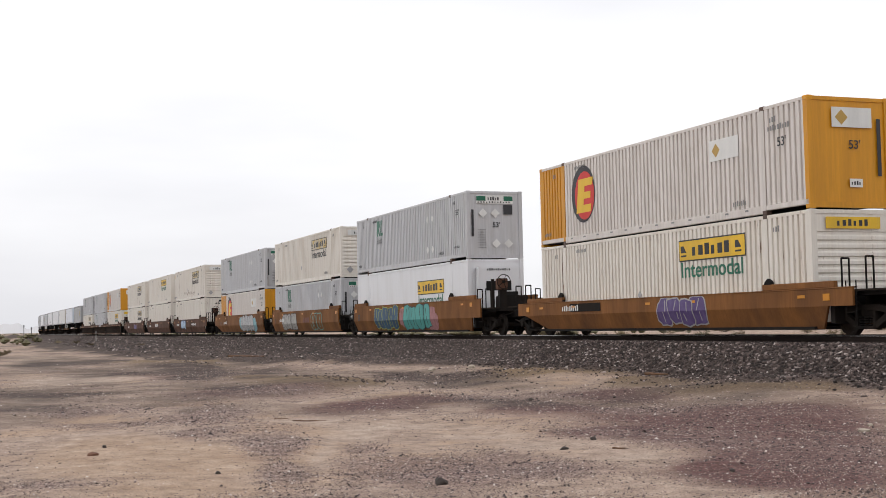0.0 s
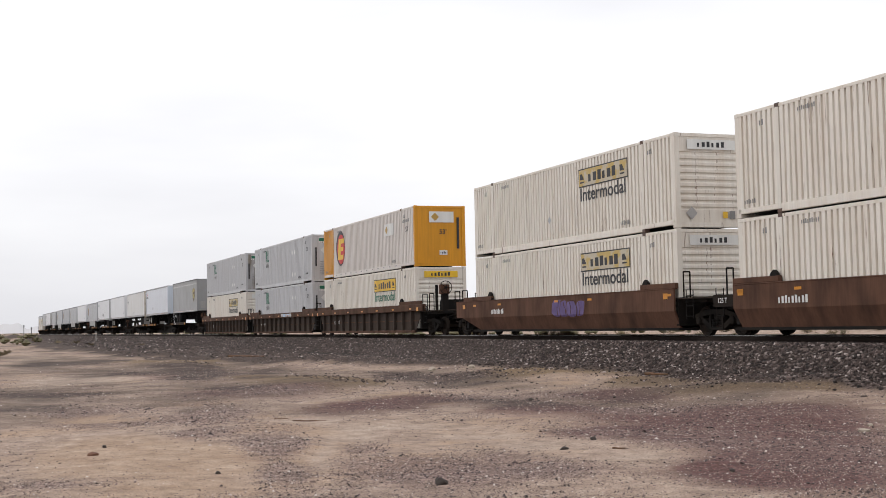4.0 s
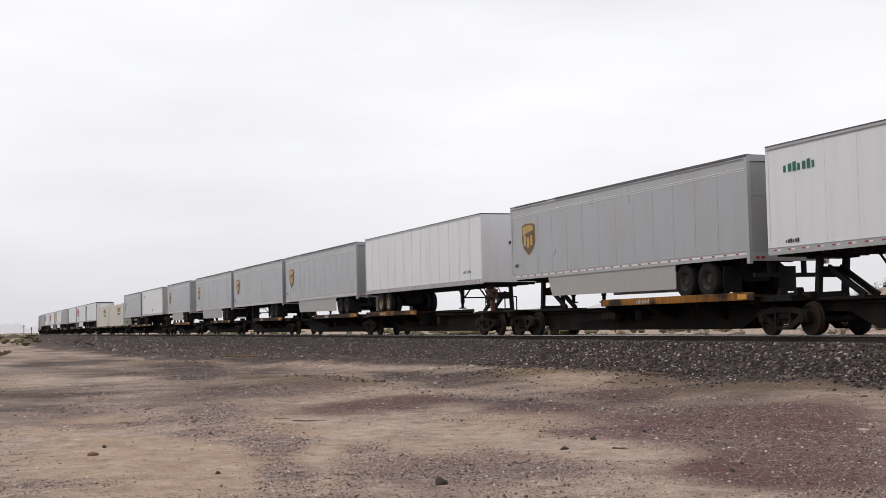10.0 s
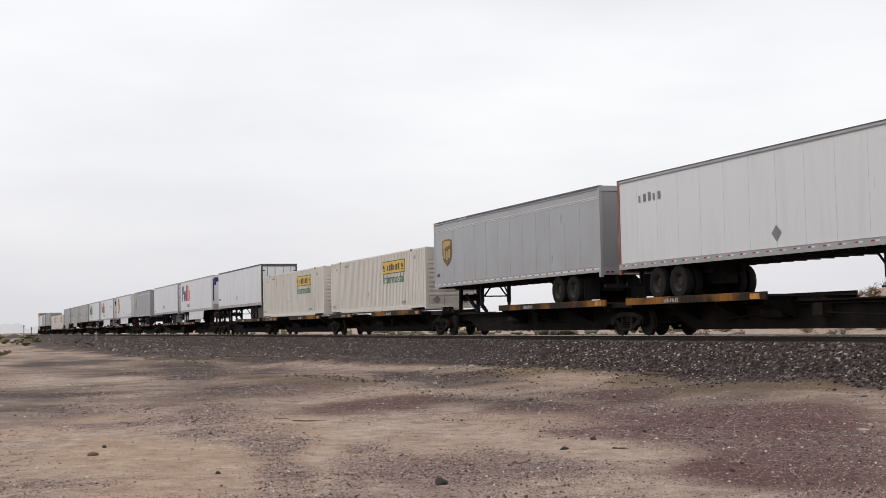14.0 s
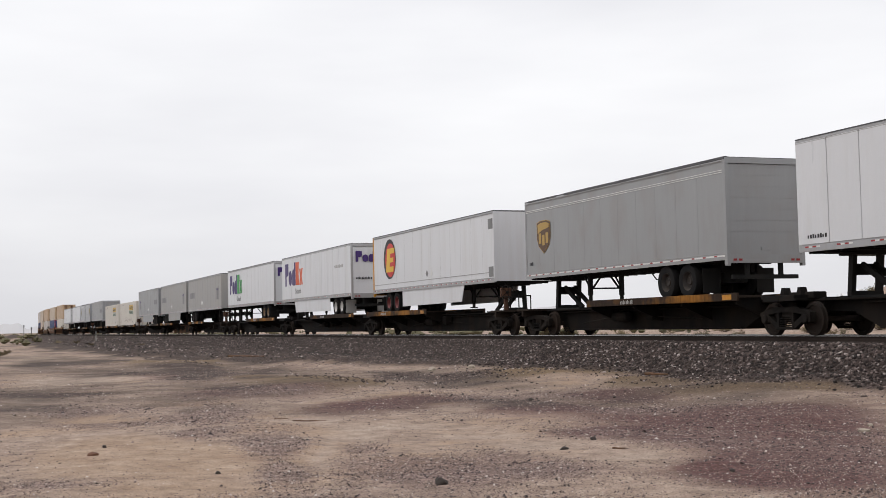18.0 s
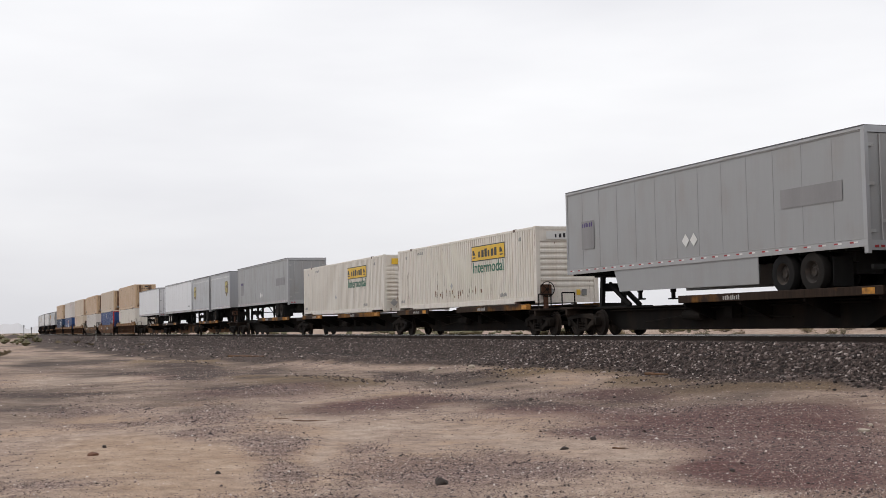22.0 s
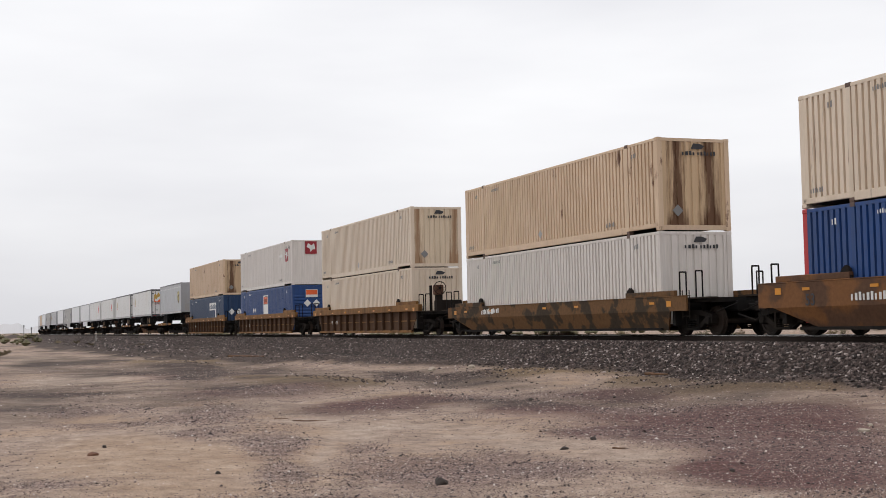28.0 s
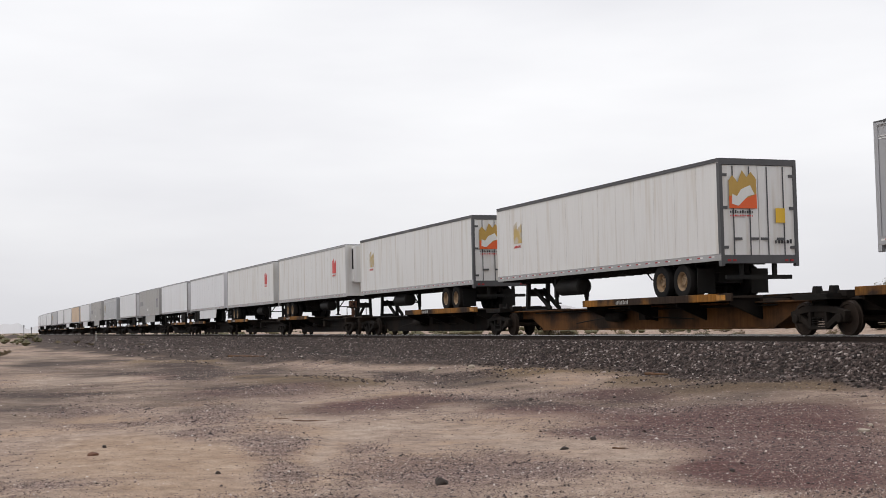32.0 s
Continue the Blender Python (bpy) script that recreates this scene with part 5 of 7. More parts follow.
def spine_car(sa, sb, ends, bogies, label, trays, hitches, paint=None, brake=False, text=True):
    """A platform from sa (rear) to sb (front) along the train. trays: (s middle, length); hitches: (s, way)."""
    mid, L = (sa + sb) / 2, round(sb - sa, 1)
    car = thing("spine_car", label, "railway car", "train cars")
    MOVERS.append((car, mid, 0.0))
    part("centre_beam", ("spine", L), lambda: spine_beam(L), SPINE_BROWN if paint else SPINE_BLACK, car)
    part("brake_gear", ("spine_brake", L), lambda: Shape().lathe([(0, -0.55), (0.15, -0.5), (0.17, 0), (0.15, 0.5), (0, 0.55)], "x", (-1.2, -0.62, 0.62), 12).box(0.6, 1.0, -0.72, -0.4, 0.5, 0.85, 0.02).rod((-L / 2 + 2.5, -0.5, 0.84), (L / 2 - 2.5, -0.5, 0.84), 0.025, 6).rod((1.0, -0.55, 0.6), (3.6, -0.5, 0.5), 0.02, 6).rod((-1.7, -0.6, 0.62), (-4.4, -0.5, 0.42), 0.02, 6), BOGIE, car)
    for x, s_at in [(b - mid, b) for b in bogies]:
        bogie(car, x, s_at)
    for g, e in ((-1, ends[0]), (1, ends[1])):
        if e == "coupled":
            coupler(car, g * (L / 2 - 0.2), g, 0.75)
            part("end_platform", "spine_end", lambda: Shape().box(-0.5, 0.5, -1.40, 1.40, 0.93, 1.0, 0.01).box(-0.06, 0.06, -1.4, 1.4, 0.72, 0.95), DECK, car, (g * (L / 2 - 0.9), 0, 0))
            handrail(car, g * (L / 2 - 0.55), -1.38, 0.98, 0.55, 0.5)
            if brake and g > 0:
                part("brake_stand", "brake_stand_s", lambda: Shape().box(-0.07, 0.07, -0.07, 0.07, 0.95, 1.75, 0.01).box(-0.12, 0.1, -0.2, 0.2, 1.5, 1.9, 0.03), WELL_BROWN, car, (g * (L / 2 - 0.85), -0.95, 0))
                part("brake_wheel", "brake_wheel_s", lambda: wheel_ring(0.28), BLACK_STEEL, car, (g * (L / 2 - 0.68), -0.95, 1.72), smooth=True, turn=(0, 0, 90))
        else:
            part("joint_block", "joint_block", lambda: Shape().box(-0.6, 0.6, -0.5, 0.5, 0.6, 1.0, 0.04).box(-0.35, 0.35, -1.25, 1.25, 0.92, 0.98).box(-0.5, 0.25, -1.2, -0.75, 0.97, 1.07, 0.01).prism([(-0.34, 0.97), (-0.06, 0.97), (-0.13, 1.2), (-0.16, 1.28), (-0.24, 1.28), (-0.27, 1.2)], "y", -0.72, -0.5).box(0.05, 0.4, -0.7, -0.3, 0.97, 1.15, 0.02), BLACK_STEEL, car, (g * (L / 2 - 0.35), 0, 0))
    for sm, tl in trays:
        tl = round(tl, 1)
        x = sm - mid
        part("wheel_tray", ("tray", tl), lambda: tray(tl), DECK, car, (x, 0, 0))
        for g in (-1, 1):
            e = part("tray_edge", ("tray_edge", tl, g), lambda g=g: tray_edge(tl, g), paint or SPINE_YELLOW, car, (x, 0, 0))
            if g < 0:
                plate("reflector", rect(0.46, 0.15), WORN_AMBER, e, (tl / 2 - 0.75, -1.482, 1.0))
                if text:
                    lettering_bars(e, -tl / 2 + 2.4, 1.01, -1.482, 9, 0.13, LIGHTSILVER)
        nb = max(2, int(tl // 2.3))
        for i in range(nb + 1):
            part("cross_bearer", "bearer", lambda: Shape().prism([(-1.40, 1.06), (-1.40, 0.88), (-0.36, 0.45), (0.36, 0.45), (1.40, 0.88), (1.40, 1.06)], "x", -0.05, 0.05), SPINE_BLACK, car, (x - tl / 2 + 0.2 + i * (tl - 0.4) / nb, 0, 0))
    for s_at, way in hitches:
        ob = part("hitch", "hitch", hitch, FRAME_BLACK, car, (s_at - mid, 0, 0))
        if way < 0:
            ob.rotation_euler = (0, 0, math.pi)
    return car

# ---- containers: 53 feet long, posts at the 40-foot places ----
CL, CH, CW = 16.15, 2.90, 1.295


def corrugated(x0, x1, z0, z1, y, g, pitch=0.228, depth=0.072):
    """A folded sheet between two heights; g the way it faces."""
    n = max(1, round((x1 - x0) / pitch))
    p = (x1 - x0) / n
    xs = []
    for i in range(n):
        a = x0 + i * p
        xs += [(a, 1), (a + 0.24 * p, 1), (a + 0.31 * p, 0), (a + 0.93 * p, 0)]
    xs.append((x1, 1))
    v, f = [], []
    for x, k in xs:
        yy = y - g * depth * k
        v += [(x, yy, z0), (x, yy, z1), (x, y - g * 0.095, z0), (x, y - g * 0.095, z1)]
    for i in range(len(xs) - 1):
        a, b = 4 * i, 4 * i + 4
        f += [(a, b, b + 1, a + 1), (a + 2, a + 3, b + 3, b + 2), (a + 1, b + 1, b + 3, a + 3), (a, a + 2, b + 2, b)]
    return Shape().add(v, f)


def box_wall(face):
    """An end wall of a container, in the plane x = 0 facing +x."""
    s = Shape()
    if face == "folded":
        c = corrugated(-1.2, 1.2, 0.16, 2.80, 0.0, -1, 0.27, 0.035)
        s.add([(-y, x, z) for x, y, z in c.v], c.f)
    elif face == "ribbed":
        prof = [(-0.07, 0.16), (-0.012, 0.16), (-0.012, 0.55), (-0.04, 0.57)]
        for i in range(8):
            z = 0.62 + i * 0.21
            prof += [(-0.04, z), (-0.005, z + 0.03), (-0.005, z + 0.11), (-0.04, z + 0.16)]
        prof += [(-0.04, 2.31), (-0.012, 2.33), (-0.012, 2.80), (-0.07, 2.80)]
        s.prism(prof, "y", -1.19, 1.19)
    else:
        s.box(-0.06, -0.015, -1.2, 1.2, 0.16, 2.80)
    return s


def container(s_mid, z, side, end, label, face="folded", posts=None, plain=False, ends_paint=None, roof=None):
    """A box of 53 feet; ends_paint colours the last two metres at the trailing end."""
    c = thing("shipping_container", label, "container", "containers on the train")
    MOVERS.append((c, s_mid, z))
    h = CL / 2
    rails = side
    for g in (-1, 1):
        if plain:
            part("side_panel", ("c_plain", g), lambda g=g: Shape().box(-7.95, 7.95, *sorted((g * 1.23, g * 1.285)), 0.26, 2.79), side, c)
        else:
            for a, b, m in ((-7.97, -6.15, ends_paint or side), (-6.05, 6.05, side), (6.15, 7.97, side)):
                part("side_panel", ("c_side", g, a), lambda g=g, a=a, b=b: corrugated(a, b, 0.24, 2.80, g * 1.288, g), m, c)
        part("bottom_rail", ("c_brail", g), lambda g=g: Shape().box(-6.1, 6.1, *sorted((g * 1.18, g * 1.293)), 0.02, 0.245, 0.012).box(-8.0, -6.1, *sorted((g * 1.18, g * 1.29)), 0.1, 0.245, 0.012).box(6.1, 8.0, *sorted((g * 1.18, g * 1.29)), 0.1, 0.245, 0.012), rails, c)
        part("top_rail", ("c_trail", g), lambda g=g: Shape().box(-8.0, 8.0, *sorted((g * 1.2, g * 1.292)), 2.795, 2.89, 0.01), rails, c)
        for px in (-6.1, 6.1):
            part("lifting_post", ("c_post", g), lambda g=g: Shape().box(-0.075, 0.075, *sorted((g * 1.18, g * 1.297)), 0.0, 2.86, 0.012), side if px > 0 or not ends_paint else ends_paint, c, (px, 0, 0))
            for cz in (-0.01, 2.79):
                part("lifting_casting", "c_cast", lambda: Shape().box(-0.09, 0.09, -0.09, 0.09, 0, 0.118, 0.012), C_CAST, c, (px, g * 1.212, cz))
        for px in (-h + 0.09, h - 0.09):
            part("corner_post", "c_corner", lambda: Shape().box(-0.085, 0.085, -0.085, 0.085, 0.11, 2.80, 0.02), posts or (ends_paint if ends_paint else rails), c, (px, g * 1.205, 0))
            for cz in (0.0, 2.785):
                part("corner_casting", "c_castc", lambda: Shape().box(-0.09, 0.09, -0.09, 0.09, 0, 0.118, 0.015), posts or (ends_paint if ends_paint else rails), c, (px, g * 1.205, cz))
    for g in (-1, 1):
        w = part("end_wall", ("c_end", face), lambda: box_wall(face), end, c, (g * (h - 0.03), 0, 0))
        if g < 0:
            w.rotation_euler = (0, 0, math.pi)
        for ez, eh in ((0.02, 0.15), (2.79, 0.10)):
            part("end_rail", ("c_endrail", eh), lambda eh=eh: Shape().box(-0.07, 0.07, -1.12, 1.12, 0, eh, 0.01), posts or (ends_paint if ends_paint else rails), c, (g * (h - 0.09), 0, ez))
    part("roof", "c_roof", lambda: Shape().box(-8.0, 8.0, -1.22, 1.22, 2.83, 2.865), roof or side, c)
    part("floor", "c_floor", lambda: Shape().box(-8.0, 8.0, -1.2, 1.2, 0.1, 0.2), FRAME_BLACK, c)
    return c


NS = -1.294    # plane of the near side's decals
NE = CL / 2 + 0.004


def small_marks(c, ink=GREYINK):
    bars("lettering", 9, 0.045, 0.12, 0.085, ink, c, (-5.2, NS, 2.55))
    bars("lettering", 3, 0.06, 0.16, 0.1, ink, c, (6.45, NS, 2.42))
    bars("lettering", 7, 0.055, 0.15, 0.1, ink, c, (4.6, NS, 0.34))
    bars("lettering", 2, 0.06, 0.18, 0.11, ink, c, (-6.9, NS, 2.42))
    bars("lettering", 6, 0.05, 0.13, 0.09, ink, c, (-7.7, NS, 0.36))


def oval_emblem(c, x, z, w, h, y=NS):
    """A red oval in a dark ring with a yellow slab across it."""
    plate("emblem_ring", oval(w * 1.02, h * 1.02), INK, c, (x - 0.06 * w, y, z + 0.03 * h), label="dark ring of the emblem")
    plate("emblem_oval", oval(w * 0.84, h * 0.86), P_RED, c, (x, y - 0.005, z), label="red oval")
    k, m = w * 0.30, h * 0.30
    plate("emblem_slab", [(-k * 1.2, -m), (k * 0.85, -m), (k * 0.95, -m * 0.55), (-k * 0.15, -m * 0.55), (-k * 0.1, -m * 0.2), (k * 0.85, -m * 0.2), (k * 0.9, m * 0.2), (0, m * 0.2), (k * 0.05, m * 0.55), (k * 1.15, m * 0.55), (k * 1.25, m), (-k * 0.8, m)], P_YELLOW, c, (x, y - 0.01, z), label="yellow slab")


def yellow_sign(c, x, z, w=3.5, h=0.64, paint=None, word=True):
    """The yellow board with unreadable dark bars, and the word below it."""
    plate("sign_board", rect(w, h), INK, c, (x, NS, z))
    plate("sign_board", rect(w - 0.08, h - 0.08), paint or P_YELLOW, c, (x + 0.04, NS - 0.005, z + 0.04), label="yellow sign board")
    bars("sign_writing", 6, 0.24, h * 0.52, 0.34, INK, c, (x + 0.75, NS - 0.01, z + h * 0.24))
    for k in (0.12, w - 0.5):
        plate("sign_writing", [(0, 0), (0.3, 0), (0.3, 0.05), (0, 0.05)], INK, c, (x + k, NS - 0.01, z + 0.14))
        plate("sign_writing", [(0, 0), (0.3, 0), (0.15, 0.2), (0, 0.2)], INK, c, (x + k, NS - 0.01, z + 0.26))
    if word:
        words("lettering", "Intermodal", 0.64, P_GREEN if paint is None else INK, c, (x + 0.06, NS - 0.002, z - 0.47), squeeze=1.17)


def ivory_box(s_mid, z, faded=False, end_sign=P_YELLOW, chips=False):
    c = container(s_mid, z, C_WHITE, C_WHITE, "ivory corrugated container with a worn sign, rust spots and ribbed end" if faded else "ivory corrugated container with a yellow sign and ribbed end", "ribbed")
    small_marks(c)
    yellow_sign(c, 1.65, 1.87, paint=P_WORN if faded else None)
    if chips:
        rnd = random.Random(int(-s_mid))
        for k in range(17):
            hh = rnd.uniform(0.08, 0.34)
            plate("rust_run", [(0, 0), (rnd.uniform(0.02, 0.05), -hh * 0.2), (rnd.uniform(0.05, 0.09), hh * 0.3), (rnd.uniform(0.03, 0.07), hh), (-0.01, hh * 0.8)], RUST_RUN, c, (-3.0 + 0.36 * k + rnd.uniform(-0.15, 0.15), NS + 0.002, rnd.uniform(0.42, 0.62)), label="brown rust run")
    plate("sign_board", rect(1.7, 0.3), end_sign, c, (NE, -0.85, 2.4), "end", "sign board on the end")
    bars("sign_writing", 6, 0.1, 0.17, 0.17, INK, c, (NE + 0.005, -0.5, 2.47), "end")
    plate("placard", diamond(0.2), ALU, c, (NE, -0.75, 0.45), "end", "grey diamond placard")
    plate("placard", diamond(0.14), ALU, c, (-0.8, NS, 0.95))
    plate("sticker", rect(0.16, 0.2), P_YELLOW, c, (NE, 0.35, 0.3), "end")
    plate("sticker", rect(0.2, 0.24), GREYINK, c, (NE, 0.58, 0.28), "end")
    return c


def grey_box(s_mid, z, end=C_GREY):
    c = container(s_mid, z, C_GREY, end, "grey corrugated container with a green emblem and placards", "flat")
    small_marks(c, INK)
    for k, (w, pts) in enumerate(((0.5, [(0, 0), (0.16, 0), (0.16, 0.3), (0.34, 0), (0.5, 0), (0.36, 0.36), (0.5, 0.5), (0.44, 0.78), (0, 0.78)]), (0.34, [(0, 0), (0.38, 0), (0.38, 0.14), (0.16, 0.14), (0.26, 0.78), (0.08, 0.78)]))):
        plate("emblem", pts, P_GREEN, c, (-4.48 + 0.56 * k, NS, 1.82), label="dark green emblem")
    bars("lettering", 7, 0.08, 0.28, 0.13, GREYINK, c, (-4.48, NS, 1.42))
    words("lettering", "53'", 0.34, INK, c, (6.75, NS - 0.002, 1.95))
    bars("lettering", 8, 0.045, 0.11, 0.085, INK, c, (6.5, NS, 0.52))
    plate("unit_marking", rect(0.1, 1.15), INK, c, (NE, -1.08, 0.95), "end")
    for dx, dz in ((3.15, 2.06), (3.8, 2.06), (3.15, 0.66), (3.8, 0.66)):
        plate("placard", diamond(0.17), P_WHITE, c, (dx, NS, dz), label="white diamond placard")
    plate("sign_board", rect(1.7, 0.36), P_WHITE, c, (NE, -0.85, 2.36), "end", "white name board")
    for a in (-0.84, 0.42):
        plate("sign_stripe", rect(0.42, 0.2), P_GREEN, c, (NE + 0.005, a, 2.48), "end", "green stripe")
    bars("sign_writing", 5, 0.07, 0.16, 0.11, INK, c, (NE + 0.005, -0.32, 2.5), "end")
    bars("sign_writing", 12, 0.05, 0.07, 0.13, INK, c, (NE + 0.005, -0.78, 2.39), "end")
    for a, b in ((-0.55, 1.95), (0.02, 1.95), (0.05, 0.65), (0.62, 0.65)):
        plate("placard", diamond(0.2), P_WHITE, c, (NE, a, b), "end", "white diamond placard")
    words("lettering", "53'", 0.3, INK, c, (NE + 0.002, -0.12, 1.35), "end")
    plate("vent_cover", rect(0.42, 0.4), INK, c, (NE, 0.4, 1.9), "end", "dark document holder")
    for i in range(8):
        bars("lettering", 5, 0.05, 0.05, 0.075, GREYINK, c, (NE, -0.78, 0.45 + 0.11 * i), "end")
    return c


def orange_box(s_mid, z):
    c = container(s_mid, z, C_PALE, C_YELLOW, "light grey corrugated container with orange ends and an oval emblem", "flat", ends_paint=C_YELLOW)
    small_marks(c)
    words("lettering", "53'", 0.34, INK, c, (6.75, NS - 0.002, 1.75))
    bars("lettering", 9, 0.07, 0.15, 0.11, GREYINK, c, (6.35, NS, 2.2))
    for k in range(12):
        plate("tie_down", rect(0.16, 0.05), GREYINK, c, (-5.6 + 0.98 * k, NS - 0.001, 0.14))
    plate("unit_marking", rect(0.12, 1.5), INK, c, (NE, 0.85, 0.85), "end")
    oval_emblem(c, -4.45, 1.58, 1.74, 1.95)
    plate("placard_board", rect(1.48, 0.6), P_WHITE, c, (3.47, NS, 1.73), label="white placard board")
    plate("placard", diamond(0.2), P_GOLD, c, (3.82, NS - 0.005, 2.03))
    plate("placard_board", rect(1.25, 0.52), P_WHITE, c, (NE, -0.55, 2.1), "end", "white placard board")
    plate("placard", diamond(0.2), P_GOLD, c, (NE + 0.005, -0.25, 2.36), "end")
    words("lettering", "53'", 0.32, INK, c, (NE + 0.002, -0.05, 1.55), "end")
    plate("sticker", rect(0.4, 0.22), P_WHITE, c, (NE, -0.05, 0.55), "end")
    bars("lettering", 4, 0.05, 0.1, 0.08, INK, c, (NE + 0.005, -0.0, 0.61), "end")
    return c


def parcel_box(s_mid, z, side, end, label):
    c = container(s_mid, z, side, end, label, "folded")
    small_marks(c)
    bars("lettering", 4, 0.09, 0.13, 0.13, INK, c, (NE, -0.42, 2.36), "end")
    bars("lettering", 6, 0.07, 0.13, 0.115, INK, c, (NE, 0.14, 2.36), "end")
    plate("emblem", [(0, 0), (0.4, 0), (0.5, 0.1), (0.3, 0.17), (0.1, 0.17)], INK, c, (NE, -0.1, 2.56), "end", "small dark emblem")
    plate("placard", diamond(0.19), GREYINK, c, (NE, -0.62, 0.62), "end", "dark diamond placard")
    plate("placard", diamond(0.16), ALU, c, (-0.6, NS, 0.5))
    return c


def blue_box(s_mid, z, kind):
    if kind == "red":
        c = container(s_mid, z, C_BLUE, C_BLUE, "deep blue corrugated container with a red end frame", "folded", posts=C_RED)
        words("lettering", "53", 0.5, P_WHITE, c, (NE + 0.002, -0.2, 1.6), "end")
        plate("sticker", rect(0.38, 0.45), P_WHITE, c, (-0.3, NS, 2.15), label="white sticker")
        words("lettering", "53", 0.52, P_WHITE, c, (6.8, NS - 0.002, 1.92))
        plate("sticker", rect(0.5, 0.36), P_WHITE, c, (6.82, NS, 1.38), label="white sticker")
    elif kind == "diamonds":
        c = container(s_mid, z, C_BLUE, C_BLUE, "blue corrugated container with white placards and orange boards", "ribbed")
        plate("sign_board", rect(1.4, 1.3), P_WHITE, c, (-0.35, NS, 1.15), label="white and orange board")
        plate("sign_board", rect(1.24, 0.56), INK, c, (-0.27, NS - 0.004, 1.81))
        plate("sign_board", rect(1.16, 0.48), P_ORANGE, c, (-0.23, NS - 0.008, 1.85))
        bars("sign_writing", 6, 0.1, 0.26, 0.17, INK, c, (-0.12, NS - 0.013, 1.95))
        for x in (-3.6, -3.1):
            plate("placard", diamond(0.2), P_WHITE, c, (x, NS, 1.45), label="white diamond placard")
        plate("sign_board", rect(0.8, 0.5), P_WHITE, c, (NE, -0.4, 2.1), "end")
        plate("sign_board", rect(0.74, 0.3), P_ORANGE, c, (NE + 0.005, -0.37, 2.27), "end")
        for a in (-0.3, 0.3):
            plate("placard", diamond(0.24), P_WHITE, c, (NE, a, 1.72), "end", "white diamond placard")
    else:
        c = container(s_mid, z, C_TEAL, C_TEAL, "slate blue corrugated container with white painted shapes", "folded")
        plate("emblem", rect(3.0, 0.62), P_WHITE, c, (1.9, NS, 1.75), label="white painted band")
        bars("emblem_pattern", 7, 0.3, 0.4, 0.42, C_TEAL, c, (2.05, NS - 0.005, 1.85))
        plate("emblem", rect(0.4, 1.0), P_WHITE, c, (4.5, NS, 0.8), label="white painted bar")
        bars("lettering", 12, 0.12, 0.11, 0.19, P_WHITE, c, (2.0, NS, 0.75))
        plate("placard", diamond(0.2), P_WHITE, c, (0.9, NS, 1.0), label="white diamond placard")
        for a in (-0.62, 0.0):
            plate("placard", diamond(0.26), P_WHITE, c, (NE, a, 1.55), "end", "white diamond placard")
    small_marks(c, P_WHITE)
    return c


def red_mark_box(s_mid, z):
    c = container(s_mid, z, C_PALE, C_PALE, "white corrugated container with red emblems and rust runs", "flat")
    small_marks(c)
    for at, face in (((6.3, NS, 1.6), "side"), ((NE, -0.4, 2.0), "end")):
        plate("emblem", rect(0.78, 0.82), P_CRIMSON, c, at, face, "dark red square emblem")
        step = (0, -0.006, 0) if face == "side" else (0.006, 0, 0)
        plate("emblem", [(0.1, 0.45), (0.3, 0.35), (0.36, 0.12), (0.52, 0.3), (0.68, 0.3), (0.6, 0.68), (0.42, 0.55), (0.2, 0.7)], P_WHITE, c, tuple(u + w for u, w in zip(at, step)), face)
    for dx, dz in ((4.9, 2.0), (5.35, 2.0)):
        plate("placard", diamond(0.2), P_WHITE, c, (dx, NS, dz), label="white diamond placard")
    words("lettering", "53", 0.34, INK, c, (7.2, NS - 0.002, 2.35))
    bars("lettering", 5, 0.05, 0.06, 0.08, P_RED, c, (6.38, NS, 1.55))
    return c


def reefer_box(s_mid, z):
    c = container(s_mid, z, WHITE, WHITE, "smooth white refrigerated container with a cooling unit on its end", "flat", plain=True)
    yellow_sign(c, 1.65, 1.55)
    part("cooling_unit", "c_reefer", lambda: Shape().box(0, 0.32, -0.95, 0.95, 0.7, 2.55, 0.06), WHITE, c, (NE, 0, 0))
    part("grille", "c_grille", lambda: Shape().box(0.31, 0.34, -0.6, 0.55, 1.55, 1.95).box(0.31, 0.335, 0.05, 0.85, 0.75, 1.5), FRAME_BLACK, c, (NE, 0, 0), label="black grille of the cooling unit")
    bars("lettering", 11, 0.06, 0.1, 0.1, INK, c, (NE + 0.325, -0.55, 2.4), "end")
    return c


# ---- road trailers ----


def tyre():
    prof = [(0.29, -0.12), (0.43, -0.135), (0.49, -0.12), (0.505, -0.09), (0.505, 0.09), (0.49, 0.12), (0.43, 0.135), (0.29, 0.12)]
    return Shape().lathe(prof, "y", (0, 0, 0), 26)


def rim():
    s = Shape().lathe([(0.0, -0.03), (0.10, -0.05), (0.12, -0.02), (0.22, 0.0), (0.26, -0.09), (0.295, -0.115), (0.30, -0.1), (0.29, 0.11), (0.0, 0.11)], "y", (0, 0, 0), 22)
    for i in range(8):
        a = 2 * math.pi * i / 8
        s.lathe([(0.0, -0.03), (0.014, -0.03), (0.014, 0.0)], "y", (0.165 * math.cos(a), 0.0, 0.165 * math.sin(a)), 6)
    return s


def side_sheet(w, h):
    return Shape().box(0.018, w - 0.018, -0.010, 0.02, 0, h)


